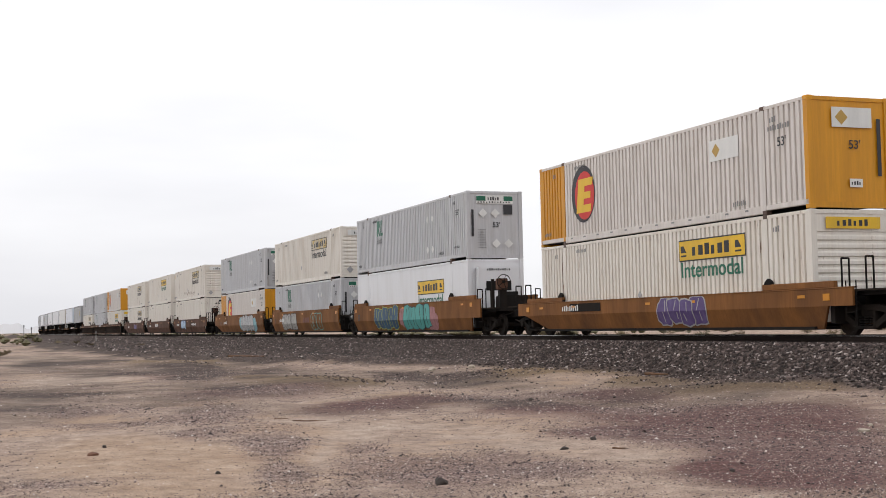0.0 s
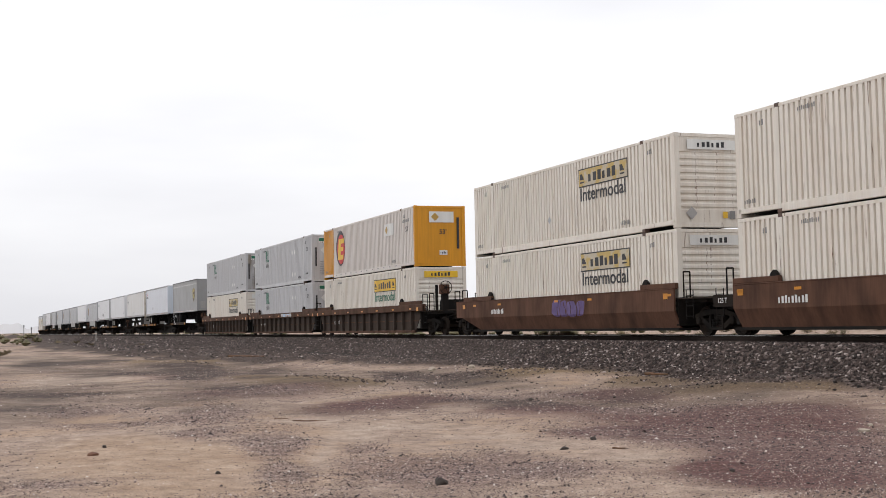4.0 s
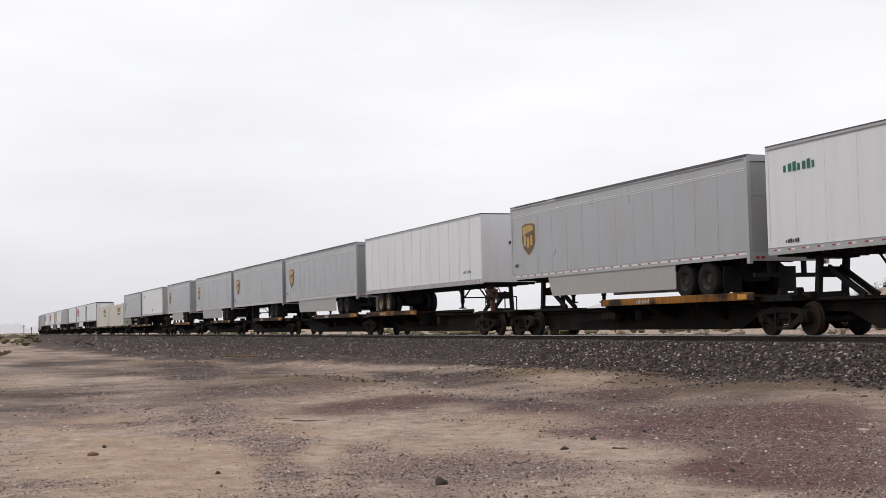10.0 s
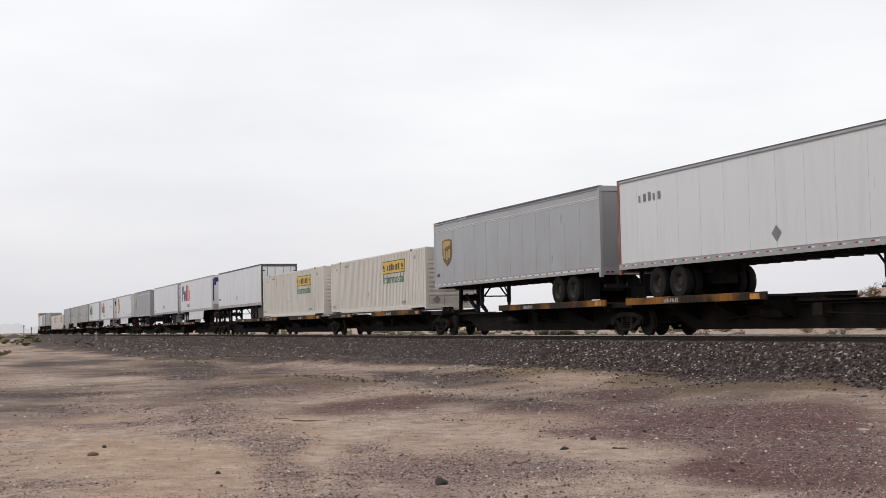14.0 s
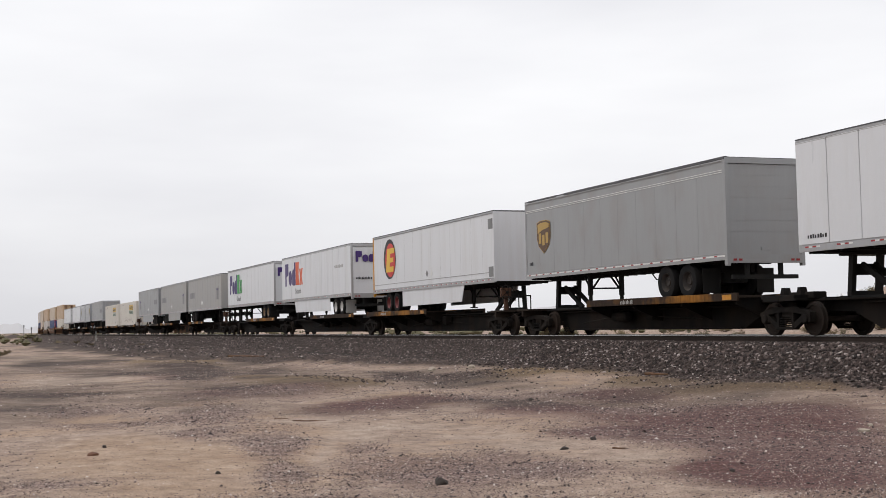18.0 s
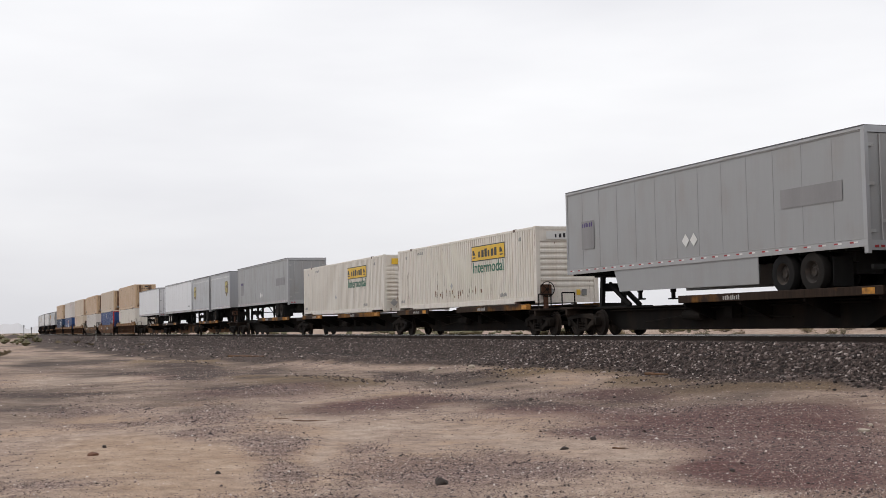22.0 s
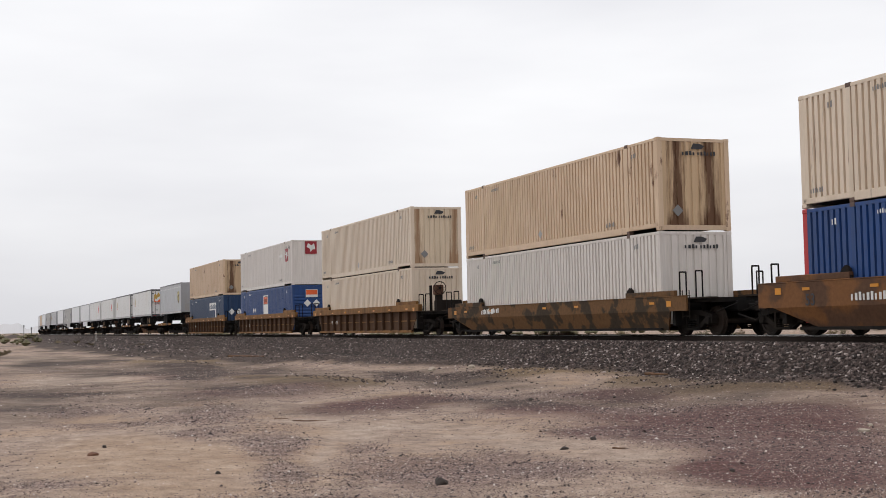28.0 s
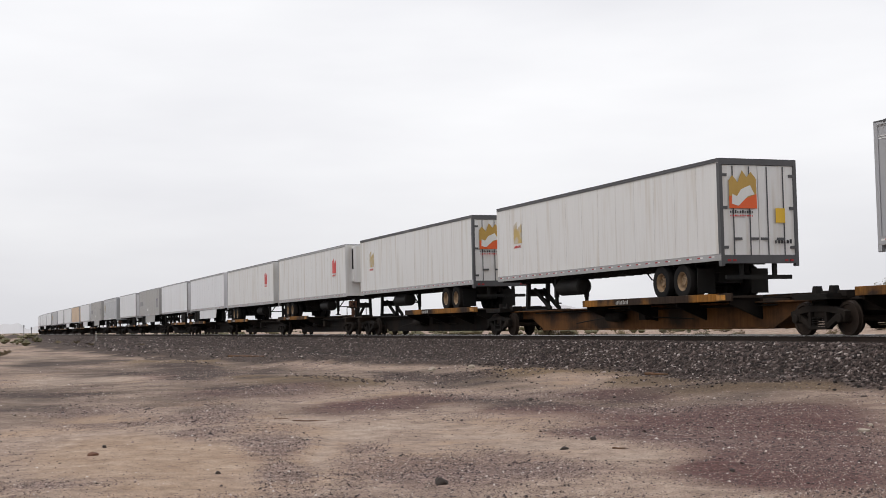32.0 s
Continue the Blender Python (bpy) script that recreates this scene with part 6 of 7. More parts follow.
def shield_emblem(t, x, z, h=1.2, y=-1.305, fill=None):
    accent = P_GOLD if fill is None else fill
    w = h * 0.92
    out = [(-w / 2, h * 0.42), (-w / 2, -h * 0.05), (-w * 0.38, -h * 0.28), (0, -h * 0.5), (w * 0.38, -h * 0.28), (w / 2, -h * 0.05), (w / 2, h * 0.42), (w * 0.25, h * 0.48), (-w * 0.25, h * 0.48)]
    plate("emblem_rim", [(u * 1.05, v * 1.04) for u, v in out], accent, t, (x, y + 0.004, z), label="gold rim of the emblem")
    plate("emblem_shield", out, P_BROWN, t, (x, y, z), label="brown shield emblem")
    plate("emblem_sweep", [(-w * 0.44, h * 0.10), (-w * 0.1, h * 0.2), (w * 0.42, h * 0.26), (w * 0.44, h * 0.38), (w * 0.2, h * 0.43), (-w * 0.2, h * 0.43), (-w * 0.44, h * 0.38)], accent, t, (x, y - 0.005, z), label="gold sweep of the emblem")
    for k in range(3):
        plate("emblem_bar", [(-0.085 * h, -0.15 * h), (0.085 * h, -0.15 * h), (0.085 * h, 0.17 * h), (-0.085 * h, 0.17 * h)], accent, t, (x + (k - 1) * w * 0.27, y - 0.005, z - h * 0.06 + (-0.06 * h if k == 1 else 0)))


def block_mark(t, x, z, size, second, face="side", y=-1.305, end=0.0):
    """A wide name in two colours, drawn as plain blocks, with a readable word below."""
    w = size * 0.635
    for k in range(5):
        m = P_PURPLE if k < 3 else second
        a, h = w * 0.94, size * (1.0, 0.7, 1.02, 1.0, 0.7)[k]
        ring = [(a / 2 + a / 2 * math.cos(q * math.pi / 8), h * 0.36 + h * 0.36 * math.sin(q * math.pi / 8)) for q in range(16)]
        shape = ([(0, 0), (a * 0.4, 0), (a * 0.4, h * 0.42), (a, h * 0.5), (a, h), (0, h)], [(u, v * 1.35) for u, v in ring],
                 [(0, 0.05 * h), (a * 0.3, 0), (a, 0), (a, h), (a * 0.62, h), (a * 0.62, h * 0.7), (a * 0.2, h * 0.7), (0, h * 0.55)],
                 [(0, 0), (a, 0), (a * 0.86, h * 0.5), (a, h), (0, h)],
                 [(0, 0), (a * 0.38, 0), (a * 0.5, h * 0.3), (a * 0.62, 0), (a, 0), (a * 0.74, h * 0.5), (a, h), (a * 0.62, h), (a * 0.5, h * 0.7), (a * 0.38, h), (0, h), (a * 0.26, h * 0.5)])[k]
        at = (x + k * w, y, z) if face == "side" else (end, x + k * w, z)
        plate("name_block", shape, m, t, at, face, "purple block of the name" if k < 3 else "bright block of the name")
    at = (x + 2.78 * w, y, z - size * 0.37) if face == "side" else (end + 0.002, x + 2.6 * w, z - size * 0.42)
    words("lettering", "Ground", size * 0.33, GREYINK, t, at, face)


def trailer(s_mid, length, nose, paint, label, seams=False, skirt=None, rim_mat=None, stripe=False, rear="doors", end_paint=None, tank=False, reefer=False, pup=False, posts=None, top=5.04, far=False):
    """A dry van on its wheels; nose = 1 when its front points the way the train runs."""
    DZ = 1.12                       # the tray that the tyres stand on
    t = thing("road_trailer", label, "trailer", "trailers on the train")
    MOVERS.append((t, s_mid, DZ))
    h, z0, z1 = length / 2, 2.17 - DZ, top - DZ
    L = round(length, 2)
    H = round(z1 - z0, 3)
    X = lambda d: nose * (h - d)
    # body
    for g in (-1, 1):
        part("side_wall", ("t_side", L, H, g), lambda g=g: Shape().box(-h, h, *sorted((g * 1.25, g * 1.287)), z0 + 0.1, z1 - 0.08), SEAM_GREY if seams and g < 0 else paint, t)
        part("bottom_rail", ("t_brail", L, g), lambda g=g: Shape().box(-h, h, *sorted((g * 1.22, g * 1.306)), z0 - 0.03, z0 + 0.15, 0.012), ALU if not stripe else paint, t)
        part("roof_rail", ("t_trail", L, H, g), lambda g=g: Shape().box(-h, h, *sorted((g * 1.2, g * 1.304)), z1 - 0.10, z1, 0.02), RAIL_TOP if posts is RAIL_TOP else ALU, t)
        part("marker_tape", ("t_tape", L, g, seams), lambda g=g: tape(h, g, z0, 0.26 if seams else 0.0), REDREFLECT, t, label="red reflective markers")["kind"] = "stuff"
        if stripe:
            part("pale_tape", ("t_ptape", L, g), lambda g=g: Shape().box(-h + 0.1, h - 0.1, *sorted((g * 1.305, g * 1.307)), z0 + 0.062, z0 + 0.108), P_WHITE, t, label="white reflective strip")
    if seams:
        n = int(L // 1.2)
        w = L / n
        for i in range(n):
            part("side_sheet", ("t_sheet", round(w, 3), H), lambda: side_sheet(w, H - 0.24), paint, t, (-h + i * w, -1.292, z0 + 0.155))
    if not stripe and not far:
        part("pale_tape", ("t_dash", L, seams), lambda: tape(h, -1, z0, 0.26 if seams else 0.0, 0.15), P_WHITE, t, label="white reflective markers")["kind"] = "stuff"
    if stripe:
        part("roof_band", ("t_band", L, H), lambda: Shape().box(-h, h, -1.298, -1.28, z1 - 0.42, z1 - 0.40).box(-h, h, -1.298, -1.28, z1 - 0.36, z1 - 0.34), P_WHITE, t)
        part("roof_cap", ("t_cap", L, H), lambda: Shape().box(-h * 0.5, h, -1.314, -1.19, z1 - 0.055, z1 + 0.03, 0.01).box(-h * 0.95, -h * 0.6, -1.314, -1.19, z1 - 0.04, z1 + 0.028, 0.01), RAIL_TOP, t)
        for i in range(1, int(L // 1.22)):
            part("panel_joint", ("t_joint", H), lambda: Shape().box(-0.006, 0.006, -1.290, -1.28, z0 + 0.15, z1 - 0.42), DARKSILVER, t, (-h + i * 1.22, 0, 0))
    if not far:
        part("wall_seam", ("t_wallseam", L, H, seams or stripe), lambda: wall_seams(h, z0, z1, not (seams or stripe)), SEAM_DARK, t, label="dark seams of the wall and a painted shade line")["kind"] = "stuff"
    part("roof", ("t_roof", L, H), lambda: Shape().box(-h - 0.01, h + 0.01, -1.309, 1.309, z1 - 0.012, z1 + 0.018), RAIL_TOP, t)
    part("floor", ("t_floor", L), lambda: floor_frame(h, z0), FRAME_BLACK, t)
    # nose and rear
    ep = end_paint or paint
    part("front_wall", ("t_front", H), lambda: Shape().box(-0.06, 0.0, -1.22, 1.22, z0 + 0.02, z1 - 0.03, 0.0).box(-0.1, 0.015, -1.30, -1.19, z0, z1 - 0.02, 0.02).box(-0.1, 0.015, 1.19, 1.30, z0, z1 - 0.02, 0.02), ep, t, (X(0), 0, 0), turn=(0, 0, 0 if nose > 0 else 180))
    e = nose * -1
    rz = 0 if e > 0 else 180
    fr = part("rear_frame", ("t_rear", H), lambda: Shape().box(-0.12, 0.02, -1.305, -1.2, z0 - 0.2, z1, 0.015).box(-0.12, 0.02, 1.2, 1.305, z0 - 0.2, z1, 0.015).box(-0.12, 0.02, -1.2, 1.2, z1 - 0.16, z1, 0.015).box(-0.12, 0.02, -1.2, 1.2, z0 - 0.12, z0 + 0.12, 0.015), posts or (ALU if not stripe else paint), t, (X(L), 0, 0), turn=(0, 0, rz))
    if rear == "roll":
        # striped vans' door: its own darker grey plus the end face's shade in the colour
        door = part("roll_door", ("t_roll", H), lambda: roll_door(z0, z1), DARKSILVER if stripe else paint, t, (X(L), 0, 0), turn=(0, 0, rz))
    else:
        for g in (-1, 1):
            door = part("rear_door", ("t_door", H, g), lambda g=g: Shape().box(-0.07, -0.02, *sorted((g * 0.01, g * 1.2)), z0 + 0.12, z1 - 0.17), paint, t, (X(L), 0, 0), turn=(0, 0, rz))
            if not far:
                part("lock_bar", ("t_bar", H, g), lambda g=g: lock_bars(g, z0, z1), RAIL_TOP if posts is RAIL_TOP else ALU, door, smooth=True)
    for g in (-1, 1) if not far else ():
        part("tail_lamp", ("t_lamp", g), lambda g=g: Shape().box(0.02, 0.035, *sorted((g * 1.0, g * 1.11)), z0 - 0.06, z0).box(0.02, 0.03, *sorted((g * 0.82, g * 0.93)), z0 - 0.06, z0), REDREFLECT, fr, label="red tail lamps")
    part("rear_guard", "t_guard", lambda: Shape().box(-0.1, 0.0, -1.1, 1.1, -0.45, -0.33, 0.01).box(-0.14, -0.04, -0.62, -0.5, -0.4, 0.1).box(-0.14, -0.04, 0.5, 0.62, -0.4, 0.1), FRAME_BLACK, t, (X(L) + e * -0.05, 0, z0 - 0.12), turn=(0, 0, rz))
    # running gear
    axles = (L - 1.6,) if pup else (L - 3.52, L - 2.28)
    mid_ax = sum(axles) / len(axles)
    part("slider_frame", ("t_slider", pup), lambda: Shape().box(-1.5 if not pup else -0.8, 1.5 if not pup else 0.8, -0.55, -0.42, z0 - 0.32, z0 - 0.02, 0.01).box(-1.5 if not pup else -0.8, 1.5 if not pup else 0.8, 0.42, 0.55, z0 - 0.32, z0 - 0.02, 0.01).box(-0.1, 0.1, -0.6, 0.6, 0.35, z0 - 0.1).box(-1.35 if not pup else -0.6, 1.35 if not pup else 0.6, -0.41, 0.41, 0.42, z0 - 0.06, 0.02), FRAME_BLACK, t, (X(mid_ax), 0, 0))
    for d in axles:
        part("axle", "t_axle", lambda: Shape().lathe([(0.065, -1.0), (0.065, 1.0)], "y", (0, 0, 0.505), 10).box(-0.12, 0.12, -0.56, -0.44, 0.5, 0.78).box(-0.12, 0.12, 0.44, 0.56, 0.5, 0.78), FRAME_BLACK, t, (X(d), 0, 0))
        for g in (-1, 1):
            for yy in (1.10, 0.77) if not far else (1.10,):
                w = part("tyre", "t_tyre", tyre, RUBBER, t, (X(d), g * yy, 0.506), smooth=True)
                if yy > 1:
                    part("wheel_disc", ("t_rim", g), rim, rim_mat or RIM_STEEL, w, (0, 0, 0), turn=(0, 0, 0 if g < 0 else 180), smooth=True)
    for g in (-1, 1) if not far else ():
        part("mud_flap", "t_flap", lambda: Shape().box(-0.01, 0.01, -0.3, 0.3, 0.12, 0.85), FRAME_BLACK if not seams else LIGHTSILVER, t, (X(min(axles[-1] + 0.85, L - 0.4)), g * 0.92, 0))
    # landing gear
    lg = 3.95 if not pup else 2.6
    for g in (-1, 1):
        leg = part("landing_leg", "t_leg", lambda: Shape().box(-0.07, 0.07, -0.07, 0.07, 0.28, z0, 0.01).box(-0.05, 0.05, -0.05, 0.05, 0.08, 0.3).box(-0.14, 0.14, -0.12, 0.12, 0.04, 0.09, 0.01).bar((-0.04, 0, 0.55), (-0.5, 0, z0 - 0.03), 0.04, 0.05), FRAME_BLACK, t, (X(lg), g * 0.62, 0))
    part("landing_brace", ("t_brace", nose), lambda: braces(z0, nose), FRAME_BLACK, t, (X(lg), 0, 0))
    if skirt:
        a, b = skirt
        x0, x1 = sorted((X(a), X(b)))
        for g in (-1, 1):
            part("side_skirt", ("t_skirt", round(x1 - x0, 1), g), lambda g=g: Shape().prism([(0.0, z0), (0.35, 0.32), (round(x1 - x0, 1), 0.28), (round(x1 - x0, 1), z0)] if nose < 0 else [(0.0, z0), (0.0, 0.28), (round(x1 - x0, 1) - 0.35, 0.32), (round(x1 - x0, 1), z0)], "y", *sorted((g * 1.245, g * 1.27))), paint if paint is not SILVER else LIGHTSILVER, t, (x0, 0, 0), label="aerodynamic side skirt")
    elif not far:
        part("air_line", ("t_air", nose), lambda: hose([(0, 0.95), (0.3, 0.72), (0.8, 0.62), (1.3, 0.68), (1.7, 0.98)], nose), FRAME_BLACK, t, (X(L - 4.3) + nose * 0.0, -0.35, 0), smooth=True)
    if tank:
        part("fuel_tank", "t_tank", lambda: Shape().lathe([(0, -0.9), (0.22, -0.9), (0.3, -0.84), (0.3, 0.84), (0.22, 0.9), (0, 0.9)], "x", (0, 0, 0), 18), FRAME_BLACK, t, (X(5.6), -0.75, 0.62), smooth=True)
        part("tank_cap", "t_tankcap", lambda: Shape().lathe([(0, -0.91), (0.24, -0.905), (0.24, -0.88)], "x", (0, 0, 0), 18), ALU, t, (X(5.6), -0.75, 0.62))
    if reefer:
        part("cooling_unit", "t_reefer", lambda: Shape().box(0, 0.5, -0.95, 0.95, z0 + 0.75, z1 - 0.12, 0.08), WHITE_DIRTY, t, (X(0), 0, 0), turn=(0, 0, 0 if nose > 0 else 180))
        part("grille", "t_grille", lambda: Shape().box(0.12, 0.42, -0.955, -0.94, z0 + 1.5, z1 - 0.25), FRAME_BLACK, t, (X(0), 0, 0), turn=(0, 0, 0 if nose > 0 else 180))
    return t


def wall_seams(h, z0, z1, upright):
    """Grooves under the roof rail and over the bottom rail, a painted shade line at its foot, and faint joints between
    sheets.
    """
    s = Shape().box(-h, h, -1.3065, -1.28, z0 + 0.150, z0 + 0.163).box(-h, h, -1.3065, -1.28, z1 - 0.112, z1 - 0.100)
    # dark strip that paints shade along the bottom rail's lower edge
    s.box(-h, h, -1.307, -1.28, z0 - 0.034, z0 - 0.012)
    if upright:
        n = int(2 * h / 1.22)
        for i in range(1, n):
            x = -h + i * 2 * h / n
            s.box(x - 0.003, x + 0.003, -1.2885, -1.28, z0 + 0.17, z1 - 0.12)
    return s


def tape(h, g, z0, pair=0.0, shift=0.0):
    """Short reflective dashes along the bottom rail, single or in pairs."""
    s = Shape()
    n = int(2 * h / (0.62 if not pair else 1.2))
    for i in range(n):
        x = -h + 0.25 + shift + i * (2 * h - 0.9) / max(n - 1, 1)
        for k in (0.0, pair + 0.05) if pair else (0.0,):
            s.box(x + k, x + k + 0.15, *sorted((g * 1.305, g * 1.3085)), z0 + 0.065, z0 + 0.105)
    return s


def floor_frame(h, z0):
    """Floor and its cross-members, one comb-shaped section."""
    pts = [(h - 0.05, z0 + 0.02), (h - 0.05, z0 + 0.08), (-h + 0.05, z0 + 0.08), (-h + 0.05, z0 + 0.02)]
    n = int(2 * h / 0.6)
    for i in range(n):
        x = -h + 0.3 + i * (2 * h - 0.6) / (n - 1)
        pts += [(x - 0.03, z0 + 0.02), (x - 0.03, z0 - 0.08), (x + 0.03, z0 - 0.08), (x + 0.03, z0 + 0.02)]
    return Shape().prism(pts, "y", -1.21, 1.21)


def roll_door(z0, z1):
    s = Shape()
    n = 8
    for i in range(n):
        a = z0 + 0.12 + i * (z1 - z0 - 0.29) / n
        s.box(-0.07, -0.03, -1.2, 1.2, a + 0.004, a + (z1 - z0 - 0.29) / n - 0.004)
    s.box(-0.065, -0.036, -1.2, 1.2, z0 + 0.12, z1 - 0.17)
    return s.box(-0.03, -0.01, -0.15, 0.15, z0 + 0.25, z0 + 0.33)


def lock_bars(g, z0, z1):
    s = Shape()
    for y in (0.3, 0.85):
        s.rod((0.0, g * y, z0 + 0.1), (0.0, g * y, z1 - 0.2), 0.017)
        s.box(-0.02, 0.03, *sorted((g * y, g * (y - 0.25))), z0 + 0.55, z0 + 0.62)
    for z in (z0 + 0.3, (z0 + z1) / 2, z1 - 0.5):
        s.box(-0.02, 0.02, *sorted((g * 1.05, g * 1.27)), z, z + 0.08)
    return s


def braces(z0, nose):
    """A tube between the legs and two stays that rise from its ends, in one welded frame."""
    top = z0 - 0.02
    return Shape().prism([(-0.62, 0.50), (0.62, 0.50), (0.62, 0.555), (0.54, 0.555), (0.16, top), (0.10, top), (0.47, 0.555), (-0.47, 0.555), (-0.10, top), (-0.16, top), (-0.54, 0.555), (-0.62, 0.555)], "x", -0.03, 0.03)


def hose(pts, nose):
    s = Shape()
    for (a, b), (c, d) in zip(pts, pts[1:]):
        s.rod((nose * a, 0, b), (nose * c, 0, d), 0.022, 6)
    return s

# ---- the train, front to rear: places along it are metres behind the spot abreast of the camera at the start ----
UP, LOW, SINGLE = 3.25, 0.33, 1.20
UNITS = []      # (centre, length, 'well' or 'spine', set number, nose, options)
_set = [0]


def unit(kind, centre, length=16.15, nose=0, new_set=False, **opt):
    if new_set:
        _set[0] += 1
    UNITS.append(dict(kind=kind, c=centre, n=length, nose=nose, set=_set[0], **opt))


# double-stack wells at the front
unit("well", -7.6, new_set=True, style="smooth", paint=WELL_YELLOW, look="yellow")
unit("well", -31.55, new_set=True, style="smooth", paint=WELL_YELLOW, look="yellow")
ivory_box(-7.6, UP), ivory_box(-7.6, LOW)
orange_box(-31.55, UP), ivory_box(-31.55, LOW)
for c_at in (-55.1, -74.45, -93.7):
    unit("well", c_at, new_set=c_at == -55.1, style="smooth", paint=WELL_YELLOW, top=1.52, numbers=c_at != -55.1, look="weathered yellow-brown", brake=c_at == -55.1)
grey_box(-55.1, UP), reefer_box(-55.1, LOW)
ivory_box(-74.45, UP, True, P_WHITE), grey_box(-74.45, LOW)
grey_box(-93.7, UP, C_GRIMY), orange_box(-93.7, LOW)
for c_at in (-117.45, -136.65, -156.05):
    unit("well", c_at, new_set=c_at == -117.45, style="smooth", paint=WELL_BROWN, top=1.43, look="brown", brake=c_at == -117.45)
ivory_box(-117.45, UP, True, P_WHITE, True), parcel_box(-117.45, LOW, C_WHITE, C_WHITE, "ivory corrugated container with dark end lettering")
ivory_box(-136.65, UP), parcel_box(-136.65, LOW, C_WHITE, C_WHITE, "ivory corrugated container with dark end lettering")
ivory_box(-156.05, UP, True, P_WHITE), ivory_box(-156.05, LOW, True, P_WHITE)
for c_at in (-179.8, -198.75, -218.15):
    unit("well", c_at, new_set=c_at == -179.8, style="ribbed", paint=WELL_RUST, web=WELL_GRIME_SHADE, look="dusty brown ribbed", brake=c_at == -179.8)
orange_box(-179.8, UP), ivory_box(-179.8, LOW)
grey_box(-198.75, UP), grey_box(-198.75, LOW)
grey_box(-218.15, UP, C_GRIMY), ivory_box(-218.15, LOW, True, P_WHITE)

# trailers on spine cars
GREY_VAN = "grey road trailer with a brown and gold shield emblem"
WHITE_VAN = "white road trailer with upright panel seams"


def van(c, nose, style, length=16.15, new_set=False, **k):
    """One trailer and its platform."""
    unit("spine", c, length, nose, new_set)
    h = length / 2
    if style == "shield":
        t = trailer(c, length, nose, k.pop("paint", SILVER), k.pop("label", GREY_VAN), stripe=True, rear="roll", **k)
        shield_emblem(t, -h + 1.62 if nose < 0 else h - 1.62, 2.53, fill=P_OLIVE if nose > 0 or length < 13.7 else None)
        bars("lettering", 3, 0.07, 0.14, 0.11, INK, t, (-h + 0.35, -1.305, 1.5))
    elif style == "plain":
        t = trailer(c, length, nose, k.pop("paint", WHITE), k.pop("label", "smooth white road trailer"), **k)
    elif style == "seams":
        t = trailer(c, length, nose, k.pop("paint", WHITE), k.pop("label", WHITE_VAN), seams=True, **k)
    return t


def nose_fittings(t, x=6.87):
    """Couplings and a hatch low on a short trailer's nose."""
    for y, w, h, m in ((-0.92, 0.36, 0.56, LIGHTSILVER), (0.72, 0.34, 0.56, FRAME_BLACK)):
        plate("hatch_frame", rect(w + 0.08, h + 0.08), SEAM_DARK, t, (x, y - 0.04, 1.26), "end")
        plate("hatch", rect(w, h), m, t, (x + 0.005, y, 1.3), "end", "hatch for the air couplings")
    for k, y in enumerate((0.80, 0.95)):
        plate("air_coupling", oval(0.1, 0.1, 10), P_RED if k else ALU, t, (x + 0.011, y, 1.66), "end")
    bars("lettering", 5, 0.06, 0.12, 0.09, INK, t, (x, -0.05, 1.75), "end")
    plate("grime", [(0, 0), (2.3, 0), (2.2, 0.14), (1.6, 0.09), (0.9, 0.16), (0.1, 0.1)], SEAM_DARK, t, (x - 0.002, -1.15, 1.08), "end", "grime along the foot of the nose")


t = van(-238.2, 1, "shield", 13.7, new_set=True, paint=DARKSILVER, label="dark grey road trailer with a roof band and shield emblem")
bars("lettering", 10, 0.08, 0.13, 0.12, INK, t, (13.7 / 2 + 0.02, -0.3, 3.45), "end")
nose_fittings(t)
t = van(-256.7, 1, "plain", paint=BLUISH, end_paint=PALEBLUE, label="bluish white road trailer with a pale blue nose", rim_mat=RIM_WHITE)
bars("lettering", 8, 0.12, 0.2, 0.16, INK, t, (-7.6, -1.297, 2.95))
plate("emblem", [(0, 0), (0.2, 0), (0.2, 0.25), (0.12, 0.25), (0.12, 0.1), (0, 0.1)], P_RED, t, (-7.1, -1.297, 3.25), label="small red emblem")
for x in (-3.0, -2.55):
    plate("placard", diamond(0.17), ALU, t, (x, -1.297, 1.75))
plate("name_board", rect(1.75, 0.65), P_WHITE, t, (8.095, -0.75, 3.0), "end", "white name board")
bars("lettering", 9, 0.07, 0.16, 0.105, INK, t, (8.1, -0.1, 3.38), "end")
t = van(-274.25, -1, "seams", paint=WHITE_DIRTY, label="grimy white road trailer with seams and rusty rear", posts=RUST_POST)
plate("name_board", rect(1.1, 0.55), INK, t, (-7.75, -1.305, 2.75), label="framed name board")
plate("name_board", rect(1.06, 0.51), P_WHITE, t, (-7.73, -1.31, 2.77))
bars("lettering", 6, 0.1, 0.2, 0.14, GREYINK, t, (-7.6, -1.316, 2.9))
plate("placard", diamond(0.2), GREYINK, t, (-1.6, -1.305, 1.55))
t = van(-293.45, 1, "seams", new_set=True, rim_mat=RIM_WHITE)
words("lettering", "53", 0.3, INK, t, (7.4, -1.305, 1.75))
plate("sticker", rect(0.5, 0.1), P_SKY, t, (7.35, -1.305, 1.6))
bars("lettering", 7, 0.05, 0.07, 0.075, GREYINK, t, (6.75, -1.305, 1.62))
plate("name_board", rect(1.1, 0.5), INK, t, (8.095, -0.7, 3.1), "end")
plate("name_board", rect(1.04, 0.44), P_WHITE, t, (8.1, -0.67, 3.13), "end", "white name board")
t = van(-311.25, -1, "plain", label="smooth white road trailer with grey diamond placards")
